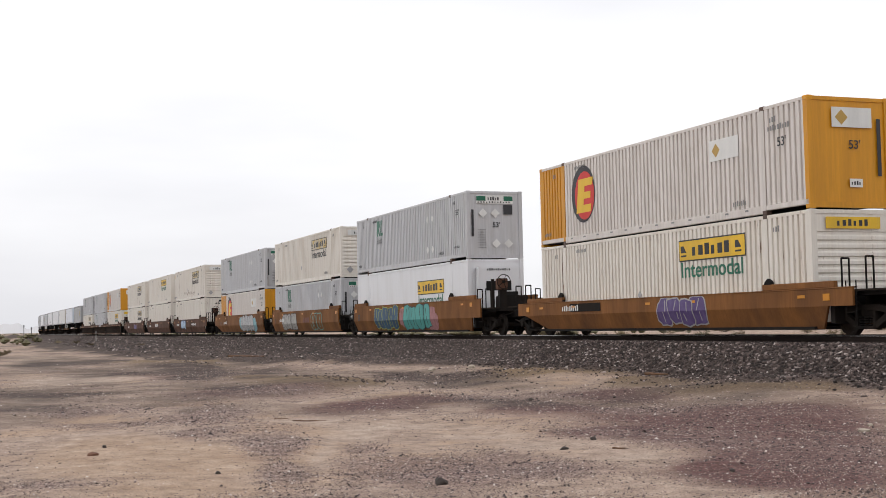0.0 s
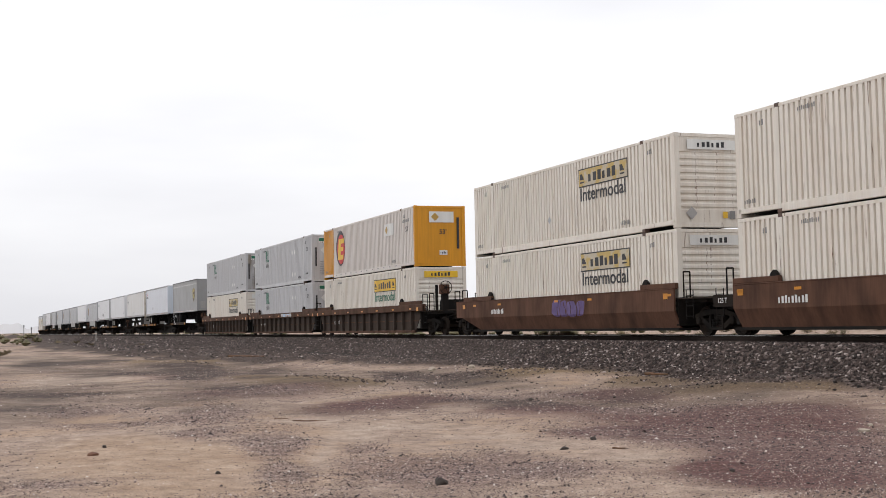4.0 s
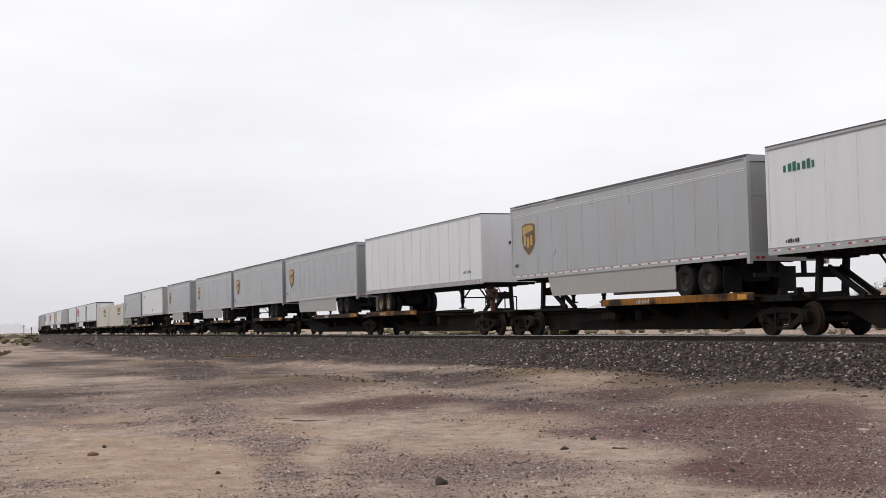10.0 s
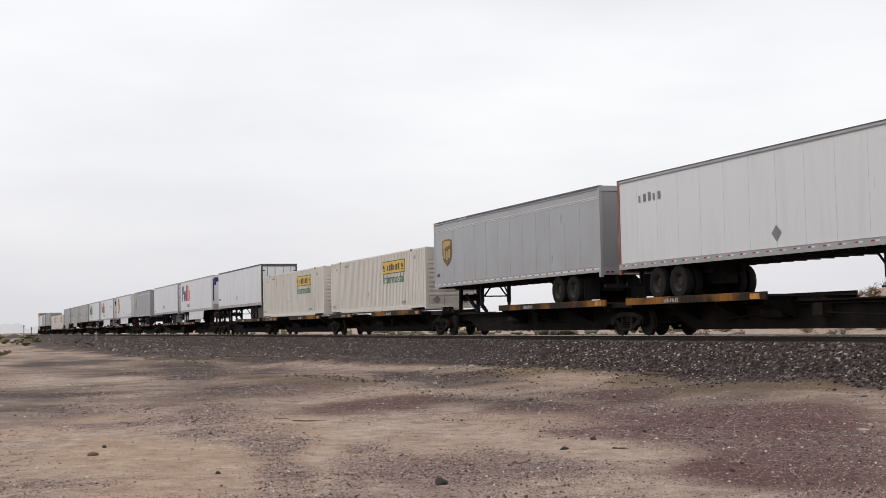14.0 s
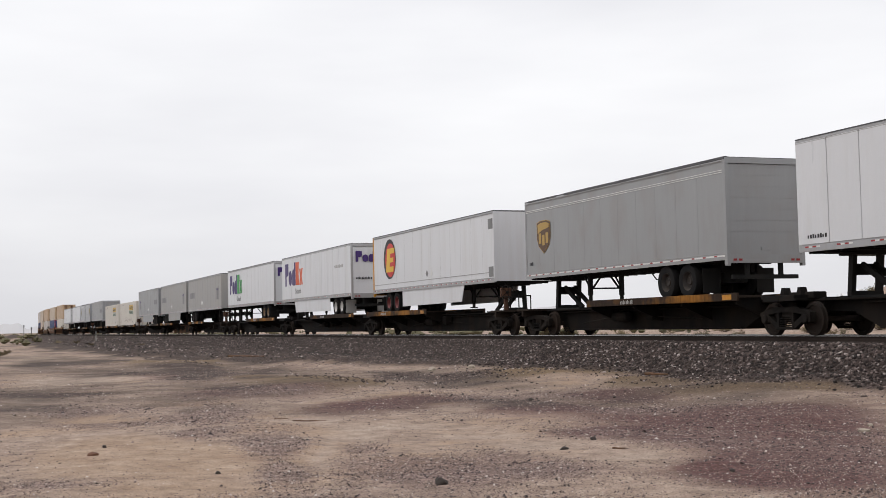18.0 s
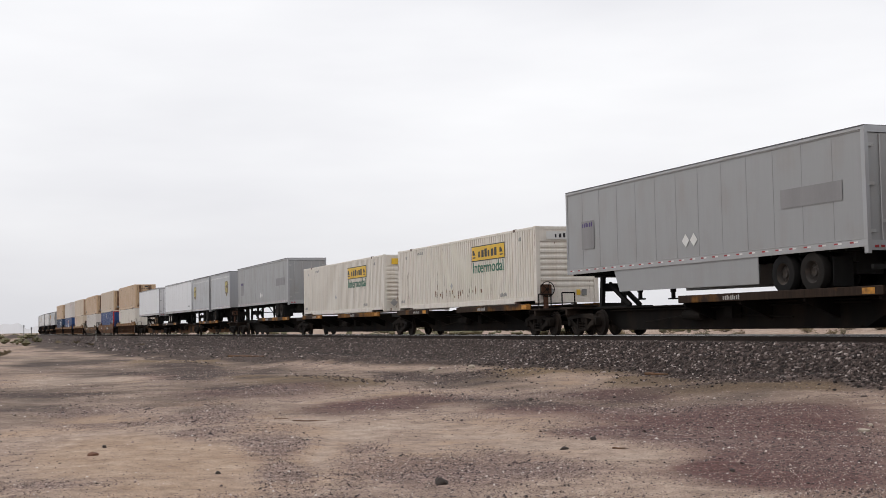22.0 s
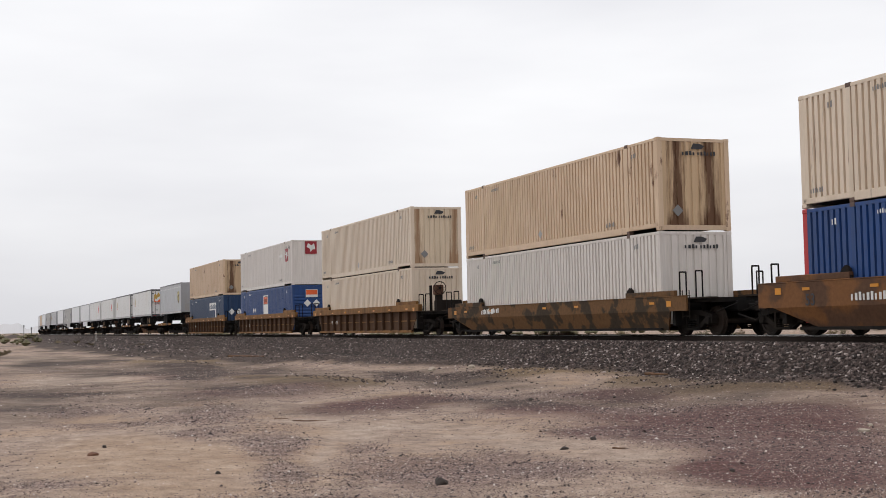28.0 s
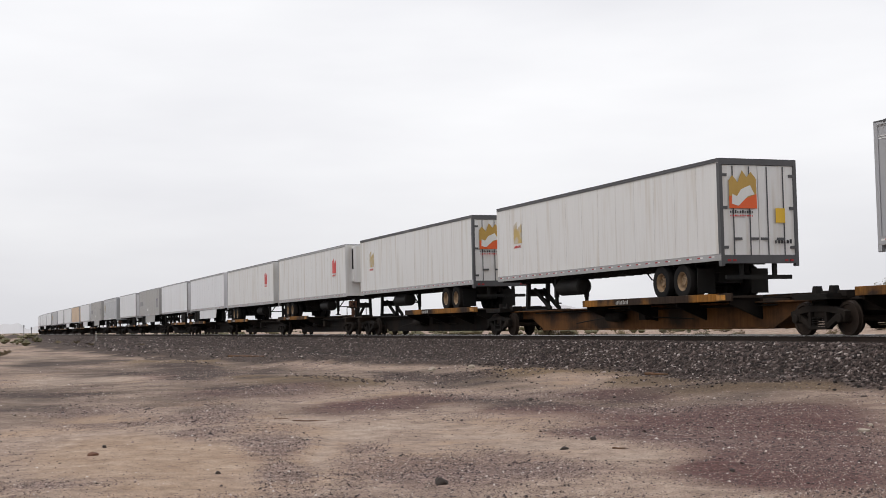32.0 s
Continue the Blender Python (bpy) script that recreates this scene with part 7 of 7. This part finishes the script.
bars("lettering", 7, 0.14, 0.24, 0.2, P_GREEN, t, (-7.3, -1.297, 3.15))
for i in range(4):
    plate("placard", diamond(0.24), GREYINK, t, (-1.2 + 0.62 * i, -1.297, 1.75), label="grey diamond placard")
bars("lettering", 6, 0.07, 0.11, 0.1, INK, t, (-7.3, -1.297, 1.3))
van(-328.3, -1, "shield", skirt=(3.2, 12.2), top=4.96)
t = van(-347.55, 1, "seams", new_set=True, rim_mat=RIM_TAN)
bars("lettering", 7, 0.1, 0.13, 0.14, GREYINK, t, (6.0, -1.305, 1.5))
bars("lettering", 4, 0.12, 0.16, 0.16, INK, t, (8.1, 0.1, 2.9), "end")
bars("lettering", 6, 0.12, 0.16, 0.16, INK, t, (8.1, -0.05, 2.66), "end")
van(-365.4, -1, "shield", skirt=(3.2, 11.9))
van(-382.5, -1, "shield")
van(-399.65, -1, "shield", skirt=(3.2, 11.9), rim_mat=RIM_STEEL)
van(-417.95, -1, "shield", 13.5, skirt=(2.9, 9.4))
t = van(-436.3, 1, "plain", new_set=True, paint=WHITE, end_paint=LIGHTSILVER, posts=RUST_RED, label="white road trailer with a grey nose and faint lettering")
bars("lettering", 5, 0.16, 0.28, 0.3, GREYINK, t, (-6.7, -1.297, 3.1))
bars("lettering", 8, 0.12, 0.2, 0.16, P_WHITE, t, (8.1, -0.6, 3.4), "end")
bars("lettering", 6, 0.12, 0.2, 0.16, P_WHITE, t, (8.1, -0.6, 1.95), "end")
plate("placard", diamond(0.22), GREYINK, t, (0.6, -1.297, 1.6))
van(-453.75, -1, "shield")
ivory_box(-471.15, SINGLE), unit("spine", -471.15, 16.15, 0)
ivory_box(-488.9, SINGLE), unit("spine", -488.9, 16.15, 0)
t = van(-505.55, -1, "seams", posts=RAIL_TOP, label="white seamed road trailer with a dark rear frame")
bars("lettering", 6, 0.09, 0.14, 0.12, INK, t, (-7.8, -1.305, 1.7))
plate("placard", diamond(0.26), ALU, t, (-0.6, -1.305, 1.75))
t = van(-524.95, 1, "seams", new_set=True, skirt=(3.9, 11.6), rim_mat=RIM_WHITE, label="white seamed road trailer with purple and orange name blocks")
block_mark(t, -7.18, 2.05, 1.46, P_ORANGE)
block_mark(t, -1.05, 3.12, 0.66, P_ORANGE, "end", end=8.1)
plate("unit_marking", rect(0.1, 1.9), INK, t, (8.1, -1.17, 1.75), "end")
for k in range(5):
    plate("nose_rib", rect(0.44, 0.5), LIGHTSILVER, t, (8.1, -1.15 + 0.47 * k, 1.02), "end", "grey panel along the foot of the nose")
t = van(-542.95, -1, "seams", label="white seamed road trailer with diamond placards")
for x in (-1.2, -0.75):
    plate("placard", diamond(0.24), GREYINK, t, (x, -1.305, 1.75))
bars("lettering", 8, 0.07, 0.11, 0.1, INK, t, (-7.7, -1.305, 1.35))
for y in (-0.6, 0.1):
    plate("placard", diamond(0.24), GREYINK, t, (8.1, y, 2.0), "end", "grey diamond placard")
t = van(-561.2, -1, "shield", 13.7, paint=DARKSILVER, label="dark grey road trailer with a shield emblem")
t = van(-579.25, 1, "plain", new_set=True, skirt=(3.4, 11.6), rim_mat=RIM_RED, posts=C_YELLOW, label="white road trailer with an oval emblem and orange edge")
oval_emblem(t, -5.24, 2.62, 1.86, 1.97, -1.297)
for x, m in ((0.1, GREYINK), (0.72, P_WHITE)):
    plate("placard", diamond(0.17), m, t, (x, -1.297, 1.72))
plate("wall_band", rect(16.0, 0.03), SEAM_DARK, t, (-8.0, -1.293, 1.42), label="dark line along the wall")
plate("corner_cap", rect(0.5, 0.42), GREYINK, t, (7.5, -1.297, 3.2))
plate("corner_cap", rect(0.5, 0.42), GREYINK, t, (7.5, -1.297, 1.25))
t = van(-599.4, -1, "seams", skirt=(3.2, 11.6), rim_mat=RIM_WHITE, rear="roll", label="white seamed road trailer with purple and orange name blocks")
block_mark(t, -7.18, 2.05, 1.46, P_ORANGE)
block_mark(t, -1.05, 2.9, 0.6, P_ORANGE, "end", end=8.1)
bars("lettering", 11, 0.06, 0.13, 0.085, INK, t, (8.1, -1.05, 1.95), "end")
bars("lettering", 10, 0.05, 0.08, 0.085, GREYINK, t, (8.1, 0.1, 2.0), "end")
bars("lettering", 9, 0.13, 0.18, 0.2, LIGHTSILVER, t, (4.7, -1.305, 2.7))
t = van(-617.9, -1, "plain", rim_mat=RIM_TAN, rear="roll", label="white seamed road trailer with purple and green name blocks")
block_mark(t, -7.18, 2.05, 1.46, P_LIME)
block_mark(t, -1.05, 2.9, 0.6, P_LIME, "end", end=8.1)
FADED = "light grey road trailer with faded painted-over blocks"


def faded_marks(t, nose, small=5.5):
    sgn = -nose
    plate("faded_block", rect(2.54, 0.5), FADEDBLOCK, t, (sgn * 5.94 - 1.27, -1.300, 2.2), label="darker painted-over block")
    plate("faded_block", rect(0.93, 0.97), FADEDBLOCK, t, (-sgn * 6.43 - 0.46, -1.300, 1.84), label="darker painted-over block")
    bars("lettering", 6, 0.08, 0.16, 0.13, P_PURPLE, t, (-sgn * 6.43 - 0.4, -1.304, 2.6))
    for x in (-0.6, -0.15):
        plate("placard", diamond(0.2), P_WHITE, t, (x + sgn * 0.5, -1.302, 1.7), label="pale diamond placard")
    for i in range(1, 13):
        part("panel_joint", "t_joint_l", lambda: Shape().box(-0.007, 0.007, -1.291, -1.28, 1.2, 3.8), FADEDBLOCK, t, (-8.07 + i * 1.242, 0, 0))


t = van(-636.85, 1, "plain", new_set=True, paint=LIGHTSILVER, label=FADED)
faded_marks(t, 1)
bars("lettering", 6, 0.09, 0.15, 0.12, P_PURPLE, t, (8.1, -0.1, 3.2), "end")
t = van(-654.2, 1, "plain", paint=LIGHTSILVER, label=FADED, skirt=(3.6, 11.2))
faded_marks(t, 1)
t = van(-672.3, -1, "plain", paint=DARKSILVER, label=FADED, skirt=(3.4, 11.6), posts=SILVER)
faded_marks(t, -1)
unit("spine", -691.1, 16.15, 0, new_set=True, brake=True), ivory_box(-691.1, SINGLE, end_sign=P_WHITE, chips=True)
unit("spine", -709.6, 16.15, 0), ivory_box(-709.6, SINGLE, end_sign=P_YELLOW)
t = van(-729.85, -1, "plain", paint=DARKSILVER, label=FADED, posts=SILVER)
faded_marks(t, -1)
unit("spine", -749.8, 17.1, 2, new_set=True)
for pc, pn in ((-745.25, 1), (-754.2, -1)):
    t = trailer(pc, 8.2, pn, SILVER, "short grey road trailer with a shield emblem", stripe=True, pup=True, rear="roll", end_paint=None)
    shield_emblem(t, 2.8 if pn > 0 else -2.9, 2.6, fill=P_OLIVE)
t = van(-767.2, 1, "plain", rim_mat=RIM_WHITE, label="clean smooth white road trailer")
bars("lettering", 8, 0.07, 0.1, 0.1, GREYINK, t, (6.3, -1.297, 1.5))
t = van(-787.6, -1, "plain", rim_mat=RIM_TAN, label="smooth white road trailer with twin swing doors")
bars("lettering", 4, 0.12, 0.18, 0.16, INK, t, (8.1, 0.35, 2.3), "end")
bars("lettering", 4, 0.12, 0.18, 0.16, INK, t, (8.1, 0.35, 2.05), "end")
plate("sticker", rect(0.2, 0.5), P_YELLOW, t, (8.1, 0.85, 1.3), "end")

# stained double-stack wells
unit("well", -808.4, new_set=True, style="ribbed", paint=WELL_OCHRE, look="ochre ribbed")
parcel_box(-808.4, UP, C_TAN, C_RUN, "tan corrugated container with dark rust stains"), parcel_box(-808.4, LOW, C_WHITE, C_WHITE, "ivory corrugated container with dark end lettering")
unit("well", -831.7, new_set=True, style="smooth", paint=WELL_PATCHY, top=1.40, look="patchy yellow and brown")
parcel_box(-831.7, UP, C_CREAM, C_RUN, "cream corrugated container with rust-stained end"), blue_box(-831.7, LOW, "red")
unit("well", -855.05, new_set=True, style="smooth", paint=WELL_DARK, look="brown and dark olive")
parcel_box(-855.05, UP, C_TAN, C_RUN, "tan corrugated container with heavy rust runs"), parcel_box(-855.05, LOW, C_PALE, C_PALE, "white corrugated container with grey grime")
unit("well", -878.3, new_set=True, style="ribbed", paint=WELL_OCHRE, look="ochre ribbed", brake=True)
parcel_box(-878.3, UP, C_CREAM, C_RUN_PALE, "cream corrugated container with brown stains on its end"), parcel_box(-878.3, LOW, C_CREAM, C_CREAM, "cream corrugated container with dark end lettering")
unit("well", -901.8, new_set=True, style="ribbed", paint=WELL_OCHRE, look="ochre ribbed")
red_mark_box(-901.8, UP), blue_box(-901.8, LOW, "diamonds")
unit("well", -924.95, new_set=True, style="ribbed", paint=WELL_OCHRE, look="ochre ribbed")
parcel_box(-924.95, UP, C_TAN, C_RUN, "tan corrugated container with dark rust stains"), blue_box(-924.95, LOW, "shapes")

# trailers to the rear
t = van(-944.95, 1, "shield", 13.7, new_set=True)
bars("lettering", 10, 0.07, 0.11, 0.1, INK, t, (6.87, -0.3, 3.5), "end")
nose_fittings(t)


def arrow_van(c, nose, new_set=False):
    t = van(c, nose, "plain", new_set=new_set, paint=WHITE_DIRTY, rim_mat=RIM_TAN, tank=True, reefer=nose > 0, posts=RAIL_TOP if nose < 0 else None, label="grimy white refrigerated road trailer with red and orange emblem")
    x = -6.6 if nose < 0 else 6.6
    plate("emblem", [(0, 0), (0.75, 0), (0.75, 0.75), (0.35, 0.55), (0.3, 0.85), (0, 0.7)], P_WORN if nose < 0 else P_RED, t, (x + (0.15 if nose < 0 else -1.2), -1.297, 2.42), label="orange and red emblem")
    bars("lettering", 6, 0.07, 0.1, 0.11, P_RED, t, (x + (0.15 if nose < 0 else -1.2), -1.297, 2.25))
    if nose < 0:
        plate("emblem", [(0, 0), (0.92, 0), (0.92, 0.85), (0.75, 1.05), (0.6, 0.9), (0.45, 1.1), (0.3, 0.75), (0.12, 0.95), (0, 0.8)], P_GOLD, t, (8.1, -1.0, 2.5), "end", "orange emblem")
        plate("emblem", [(0, 0), (0.92, 0), (0.92, 0.42), (0.6, 0.3), (0, 0.36)], P_ORANGE, t, (8.106, -1.0, 2.5), "end", "orange-red foot of the emblem")
        plate("emblem", [(0.08, 0.08), (0.3, 0.02), (0.62, 0.3), (0.85, 0.36), (0.7, 0.62), (0.4, 0.5), (0.26, 0.3), (0.1, 0.36)], P_WHITE, t, (8.112, -1.0, 2.55), "end", "white arrow shape")
        bars("lettering", 10, 0.05, 0.09, 0.08, INK, t, (8.1, -0.98, 2.36), "end")
        bars("lettering", 10, 0.05, 0.05, 0.08, P_RED, t, (8.1, -0.98, 2.27), "end")
        plate("sticker", rect(0.32, 0.42), P_YELLOW, t, (8.1, 0.55, 2.1), "end", "yellow warning sticker")
        bars("lettering", 6, 0.07, 0.12, 0.1, INK, t, (8.1, 0.5, 1.5), "end")
    return t


arrow_van(-966.55, -1)
arrow_van(-985.35, -1)
arrow_van(-1004.4, 1, True)
arrow_van(-1022.0, 1)
van(-1039.6, 1, "plain", skirt=(3.4, 11.4), paint=WHITE)
for i, c_at in enumerate((-1057.6, -1075.6, -1095.0, -1115.4, -1135.2, -1154.3, -1173.0, -1191.6, -1209.4, -1227.2, -1246.4, -1264.2, -1282.0, -1301.2, -1319.0, -1336.8, -1356.0, -1373.8)):
    style = ("plain", "plain", "seams", "shield", "plain", "seams")[i % 6]
    if i == 6:
        van(c_at, -1, "plain", new_set=True, paint=C_TAN, far=True, label="tan road trailer far along the train")
    elif i % 3 == 1 and i < 5:
        faded_marks(van(c_at, 1, "plain", new_set=i % 3 == 0, paint=LIGHTSILVER, label=FADED, far=True, skirt=(3.4, 11.0)), 1)
    elif style == "shield":
        van(c_at, -1, "shield", new_set=i % 3 == 0, far=True)
    else:
        van(c_at, 1 if i % 2 else -1, style, new_set=i % 3 == 0, far=True, skirt=(3.4, 11.0) if i % 2 else None)

# ---- the cars under the loads ----
EDGE = []
for a, b in zip(UNITS, UNITS[1:]):
    e = (a["c"] - a["n"] / 2 + b["c"] + b["n"] / 2) / 2
    same = a["set"] == b["set"]
    EDGE.append((e + (0.6 if same and a["kind"] == "spine" else 0.0), same))
EDGE.insert(0, (UNITS[0]["c"] + 11.8, False))
EDGE.append((UNITS[-1]["c"] - 9.8, False))
for i, un in enumerate(UNITS):
    (front, fs), (back, bs) = EDGE[i], EDGE[i + 1]
    c_at = un["c"]
    inset = 2.25 if un["kind"] == "well" else 1.85
    if un["kind"] == "well":
        left = ("joint", c_at - back, back - c_at) if bs else ("coupled", c_at - back, back + inset - c_at)
        right = ("joint", front - c_at, None) if fs else ("coupled", front - c_at, front - inset - c_at)
        car = well_car(c_at, un["style"], un["paint"], un["look"] + " well car carrying two stacked containers", left, right, un.get("brake", False), un.get("numbers", True), un.get("top", 1.2), un.get("web"))
        un["car"] = car
    else:
        sa, sb = back + (0.0 if bs else 0.42), front - (0.0 if fs else 0.42)
        bog = [back if bs else back + inset] + ([] if fs else [front - inset])
        if un["nose"] == 2:
            trays, hitches = [(c_at, 8.6)], [(c_at + 7.6, 1), (c_at - 7.6, -1)]
        elif un["nose"] == 0:
            trays, hitches = [(c_at + 4.0, 7.6), (c_at - 5.6, 4.4)], []
        else:
            rear = c_at - un["nose"] * un["n"] / 2
            a, b = sorted((rear - un["nose"] * 0.7, rear + un["nose"] * 8.4))
            a, b = max(a, sa + 0.7), min(b, sb - 0.7)
            trays, hitches = [((a + b) / 2, b - a)], [(c_at + un["nose"] * (un["n"] / 2 - 1.0), un["nose"])]
        spine_car(sa, sb, ("joint" if bs else "coupled", "joint" if fs else "coupled"), bog, "sooty black spine car with a yellow-edged wheel tray" if un["nose"] else "sooty black spine car carrying one container", trays, hitches, brake=not fs, paint=SPINE_YELLOW if c_at in (-749.8, -767.2, -787.6, -525.0, -966.55, -654.2) else None)


def cut(pts, z, above):
    """The part of a polygon of (along, up) that lies above or below a height."""
    out = []
    for (a, b), (c, d) in zip(pts, pts[1:] + pts[:1]):
        inside, ahead = (b >= z) == above, (d >= z) == above
        if inside:
            out.append((a, b))
        if inside != ahead:
            k = (z - b) / (d - b)
            out.append((a + k * (c - a), z))
    return out


FOLD = 0.74


def folded_plate(name, pts, mat, car, x, z, lift, label="", top=1.2):
    """Paint on a smooth car side, carried over the fold onto the half that leans in."""
    pts = [(a, min(max(b + z, 0.24), top - 0.05)) for a, b in pts]
    up, low = cut(pts, FOLD, True), cut(pts, FOLD, False)
    s = Shape()
    if len(up) > 2:
        s.prism(up, "y", -1.504 - lift - 0.003, -1.503 - lift)
    if len(low) > 2:
        n = len(s.v)
        s.prism(low, "y", -1.504 - lift - 0.003, -1.503 - lift)
        s.v[n:] = [(p, q + LEAN * (FOLD - r) / 0.56, r) for p, q, r in s.v[n:]]
    ob = new(name, s.mesh(name, mat))
    ob.parent, ob.location = car, (x, 0, 0)
    if label:
        ob["label"] = label
    return ob


def spray(car, x, z, w, h, mat, seed, cloud=None, edge=None, n=None, top=1.2):
    """Sprayed lettering nobody can read: swollen overlapping shapes with an outline, on a cloud of another colour."""
    rnd = random.Random(seed)
    n = n or max(3, int(w / 0.75))
    if cloud:
        for k, u in enumerate((-0.52, 0.0, 0.54, 0.66)):
            folded_plate("spray_cloud", blob(h * (1.1, 1.6, 1.2, 0.8)[k], h * (0.85, 0.9, 0.95, 0.5)[k], seed + 90 + k, 26, 0.16), cloud, car, x + u * w, z - 0.05 * k, 0.0007 * k, "cloud of spray paint", top)
    for k in range(n):
        u = -w / 2 + (k + 0.5) * w / n
        hh, ww, lean = h * rnd.uniform(0.9, 1.1), w / n * rnd.uniform(1.1, 1.4), rnd.uniform(-0.25, 0.25)
        pts = [(p + lean * q, q) for p, q in blob(ww, hh, seed + 3 * k, 16, 0.16)]
        dz = z + rnd.uniform(-0.04, 0.04)
        lift = 0.003 + 0.008 * (k % 3)
        if edge:
            folded_plate("spray_line", [(p * (1 + 0.10 / ww), q * (1 + 0.09 / hh)) for p, q in pts], edge, car, x + u, dz, lift, "outline of spray paint", top)
        folded_plate("spray_paint", pts, mat, car, x + u, dz, lift + 0.003, "swollen shape of spray paint", top)
        for j in range(2):
            a, c, d = rnd.uniform(-0.4, 0.4), rnd.uniform(0.12, 0.25) * hh, 0.022
            ca, sa = math.sin(a), math.cos(a)
            folded_plate("spray_stroke", [(-c * ca - d, -c * sa), (-c * ca + d, -c * sa), (c * ca + d, c * sa), (c * ca - d, c * sa)], edge or P_WHITE, car, x + u + rnd.uniform(-0.15, 0.15) * ww, dz + (0.22 if j else -0.18) * hh, lift + 0.006, top=top)


CAR = {round(un["c"]): un["car"] for un in UNITS if un["kind"] == "well"}
spray(CAR[-32], 1.95, 0.72, 2.5, 0.85, P_VIOLET, 11, edge=LIGHTSILVER, n=4)
plate("number_board", rect(2.3, 0.28), BLACK_STEEL, CAR[-32], (-5.4, -1.508, 0.83))
spray(CAR[-55], -2.6, 0.86, 3.6, 1.12, P_NAVY, 21, edge=P_CITRON, n=5, top=1.52)
spray(CAR[-55], 2.0, 0.86, 3.6, 1.14, P_AQUA, 23, P_PINK, edge=INK, n=4, top=1.52)
for c_at in (-55, -74, -94):
    words("lettering", "53", 0.42, INK, CAR[c_at], (-7.4, -1.512, 0.78))
spray(CAR[-74], -3.35, 0.84, 3.6, 1.05, P_PEWTER, 25, edge=INK, n=5, top=1.52)
spray(CAR[-74], 3.3, 0.84, 2.3, 1.0, WELL_YELLOW, 29, edge=P_AQUA, n=3, top=1.52)
for k in range(3):
    plate("name_block", rect(0.42, 0.3), P_RUST, CAR[-74], (0.15 + 0.55 * k, -1.508, 0.78), label="faded dark red block")
spray(CAR[-94], 2.9, 0.86, 4.2, 1.1, P_BUBBLE, 27, P_CLOUD, edge=INK, n=6, top=1.52)
spray(CAR[-117], -2.2, 0.95, 2.5, 0.72, P_SKY, 31, edge=P_STEELBLUE, n=5, top=1.43)
bars("number_marking", 9, 0.2, 0.2, 0.3, P_WHITE, CAR[-117], (2.1, -1.508, 0.86))
for k in range(3):
    plate("name_block", rect(0.52, 0.3), P_WHITE, CAR[-137], (-1.5 + 0.76 * k, -1.508, 0.86), label="white painted block")
spray(CAR[-156], 1.0, 0.95, 2.4, 0.6, P_VIOLET, 35, edge=WELL_BROWN, n=4, top=1.43)
for k in range(5):
    plate("spray_paint", blob(0.62, 0.2, 37 + k, 14), P_SKY if k % 2 else P_BUBBLE, CAR[-199], (1.0 + 0.55 * k, -1.507, 1.29), label="patch of pale spray paint")
plate("name_board", rect(2.5, 0.44), BLACK_STEEL, CAR[-832], (1.6, -1.508, 0.68), label="black name board")
for k in range(3):
    plate("name_block", rect(0.5, 0.26), P_WHITE, CAR[-832], (1.88 + 0.68 * k, -1.514, 0.76), label="white painted block")
words("lettering", "53", 0.42, INK, CAR[-832], (-7.8, -1.512, 0.78))
bars("number_marking", 9, 0.1, 0.18, 0.16, P_WHITE, CAR[-855], (-5.6, -1.508, 0.9))


def motions():
    """The whole train runs past; each car and each load follows the track."""
    for ob, s_at, z in MOVERS:
        rows = []
        for k in range(0, 33):
            x, y, rz = on_track(s_at + travel(k))
            rows.append((float(k), pose(x, y, z, 0, 0, rz)))
        walk(ob, rows)


motions()
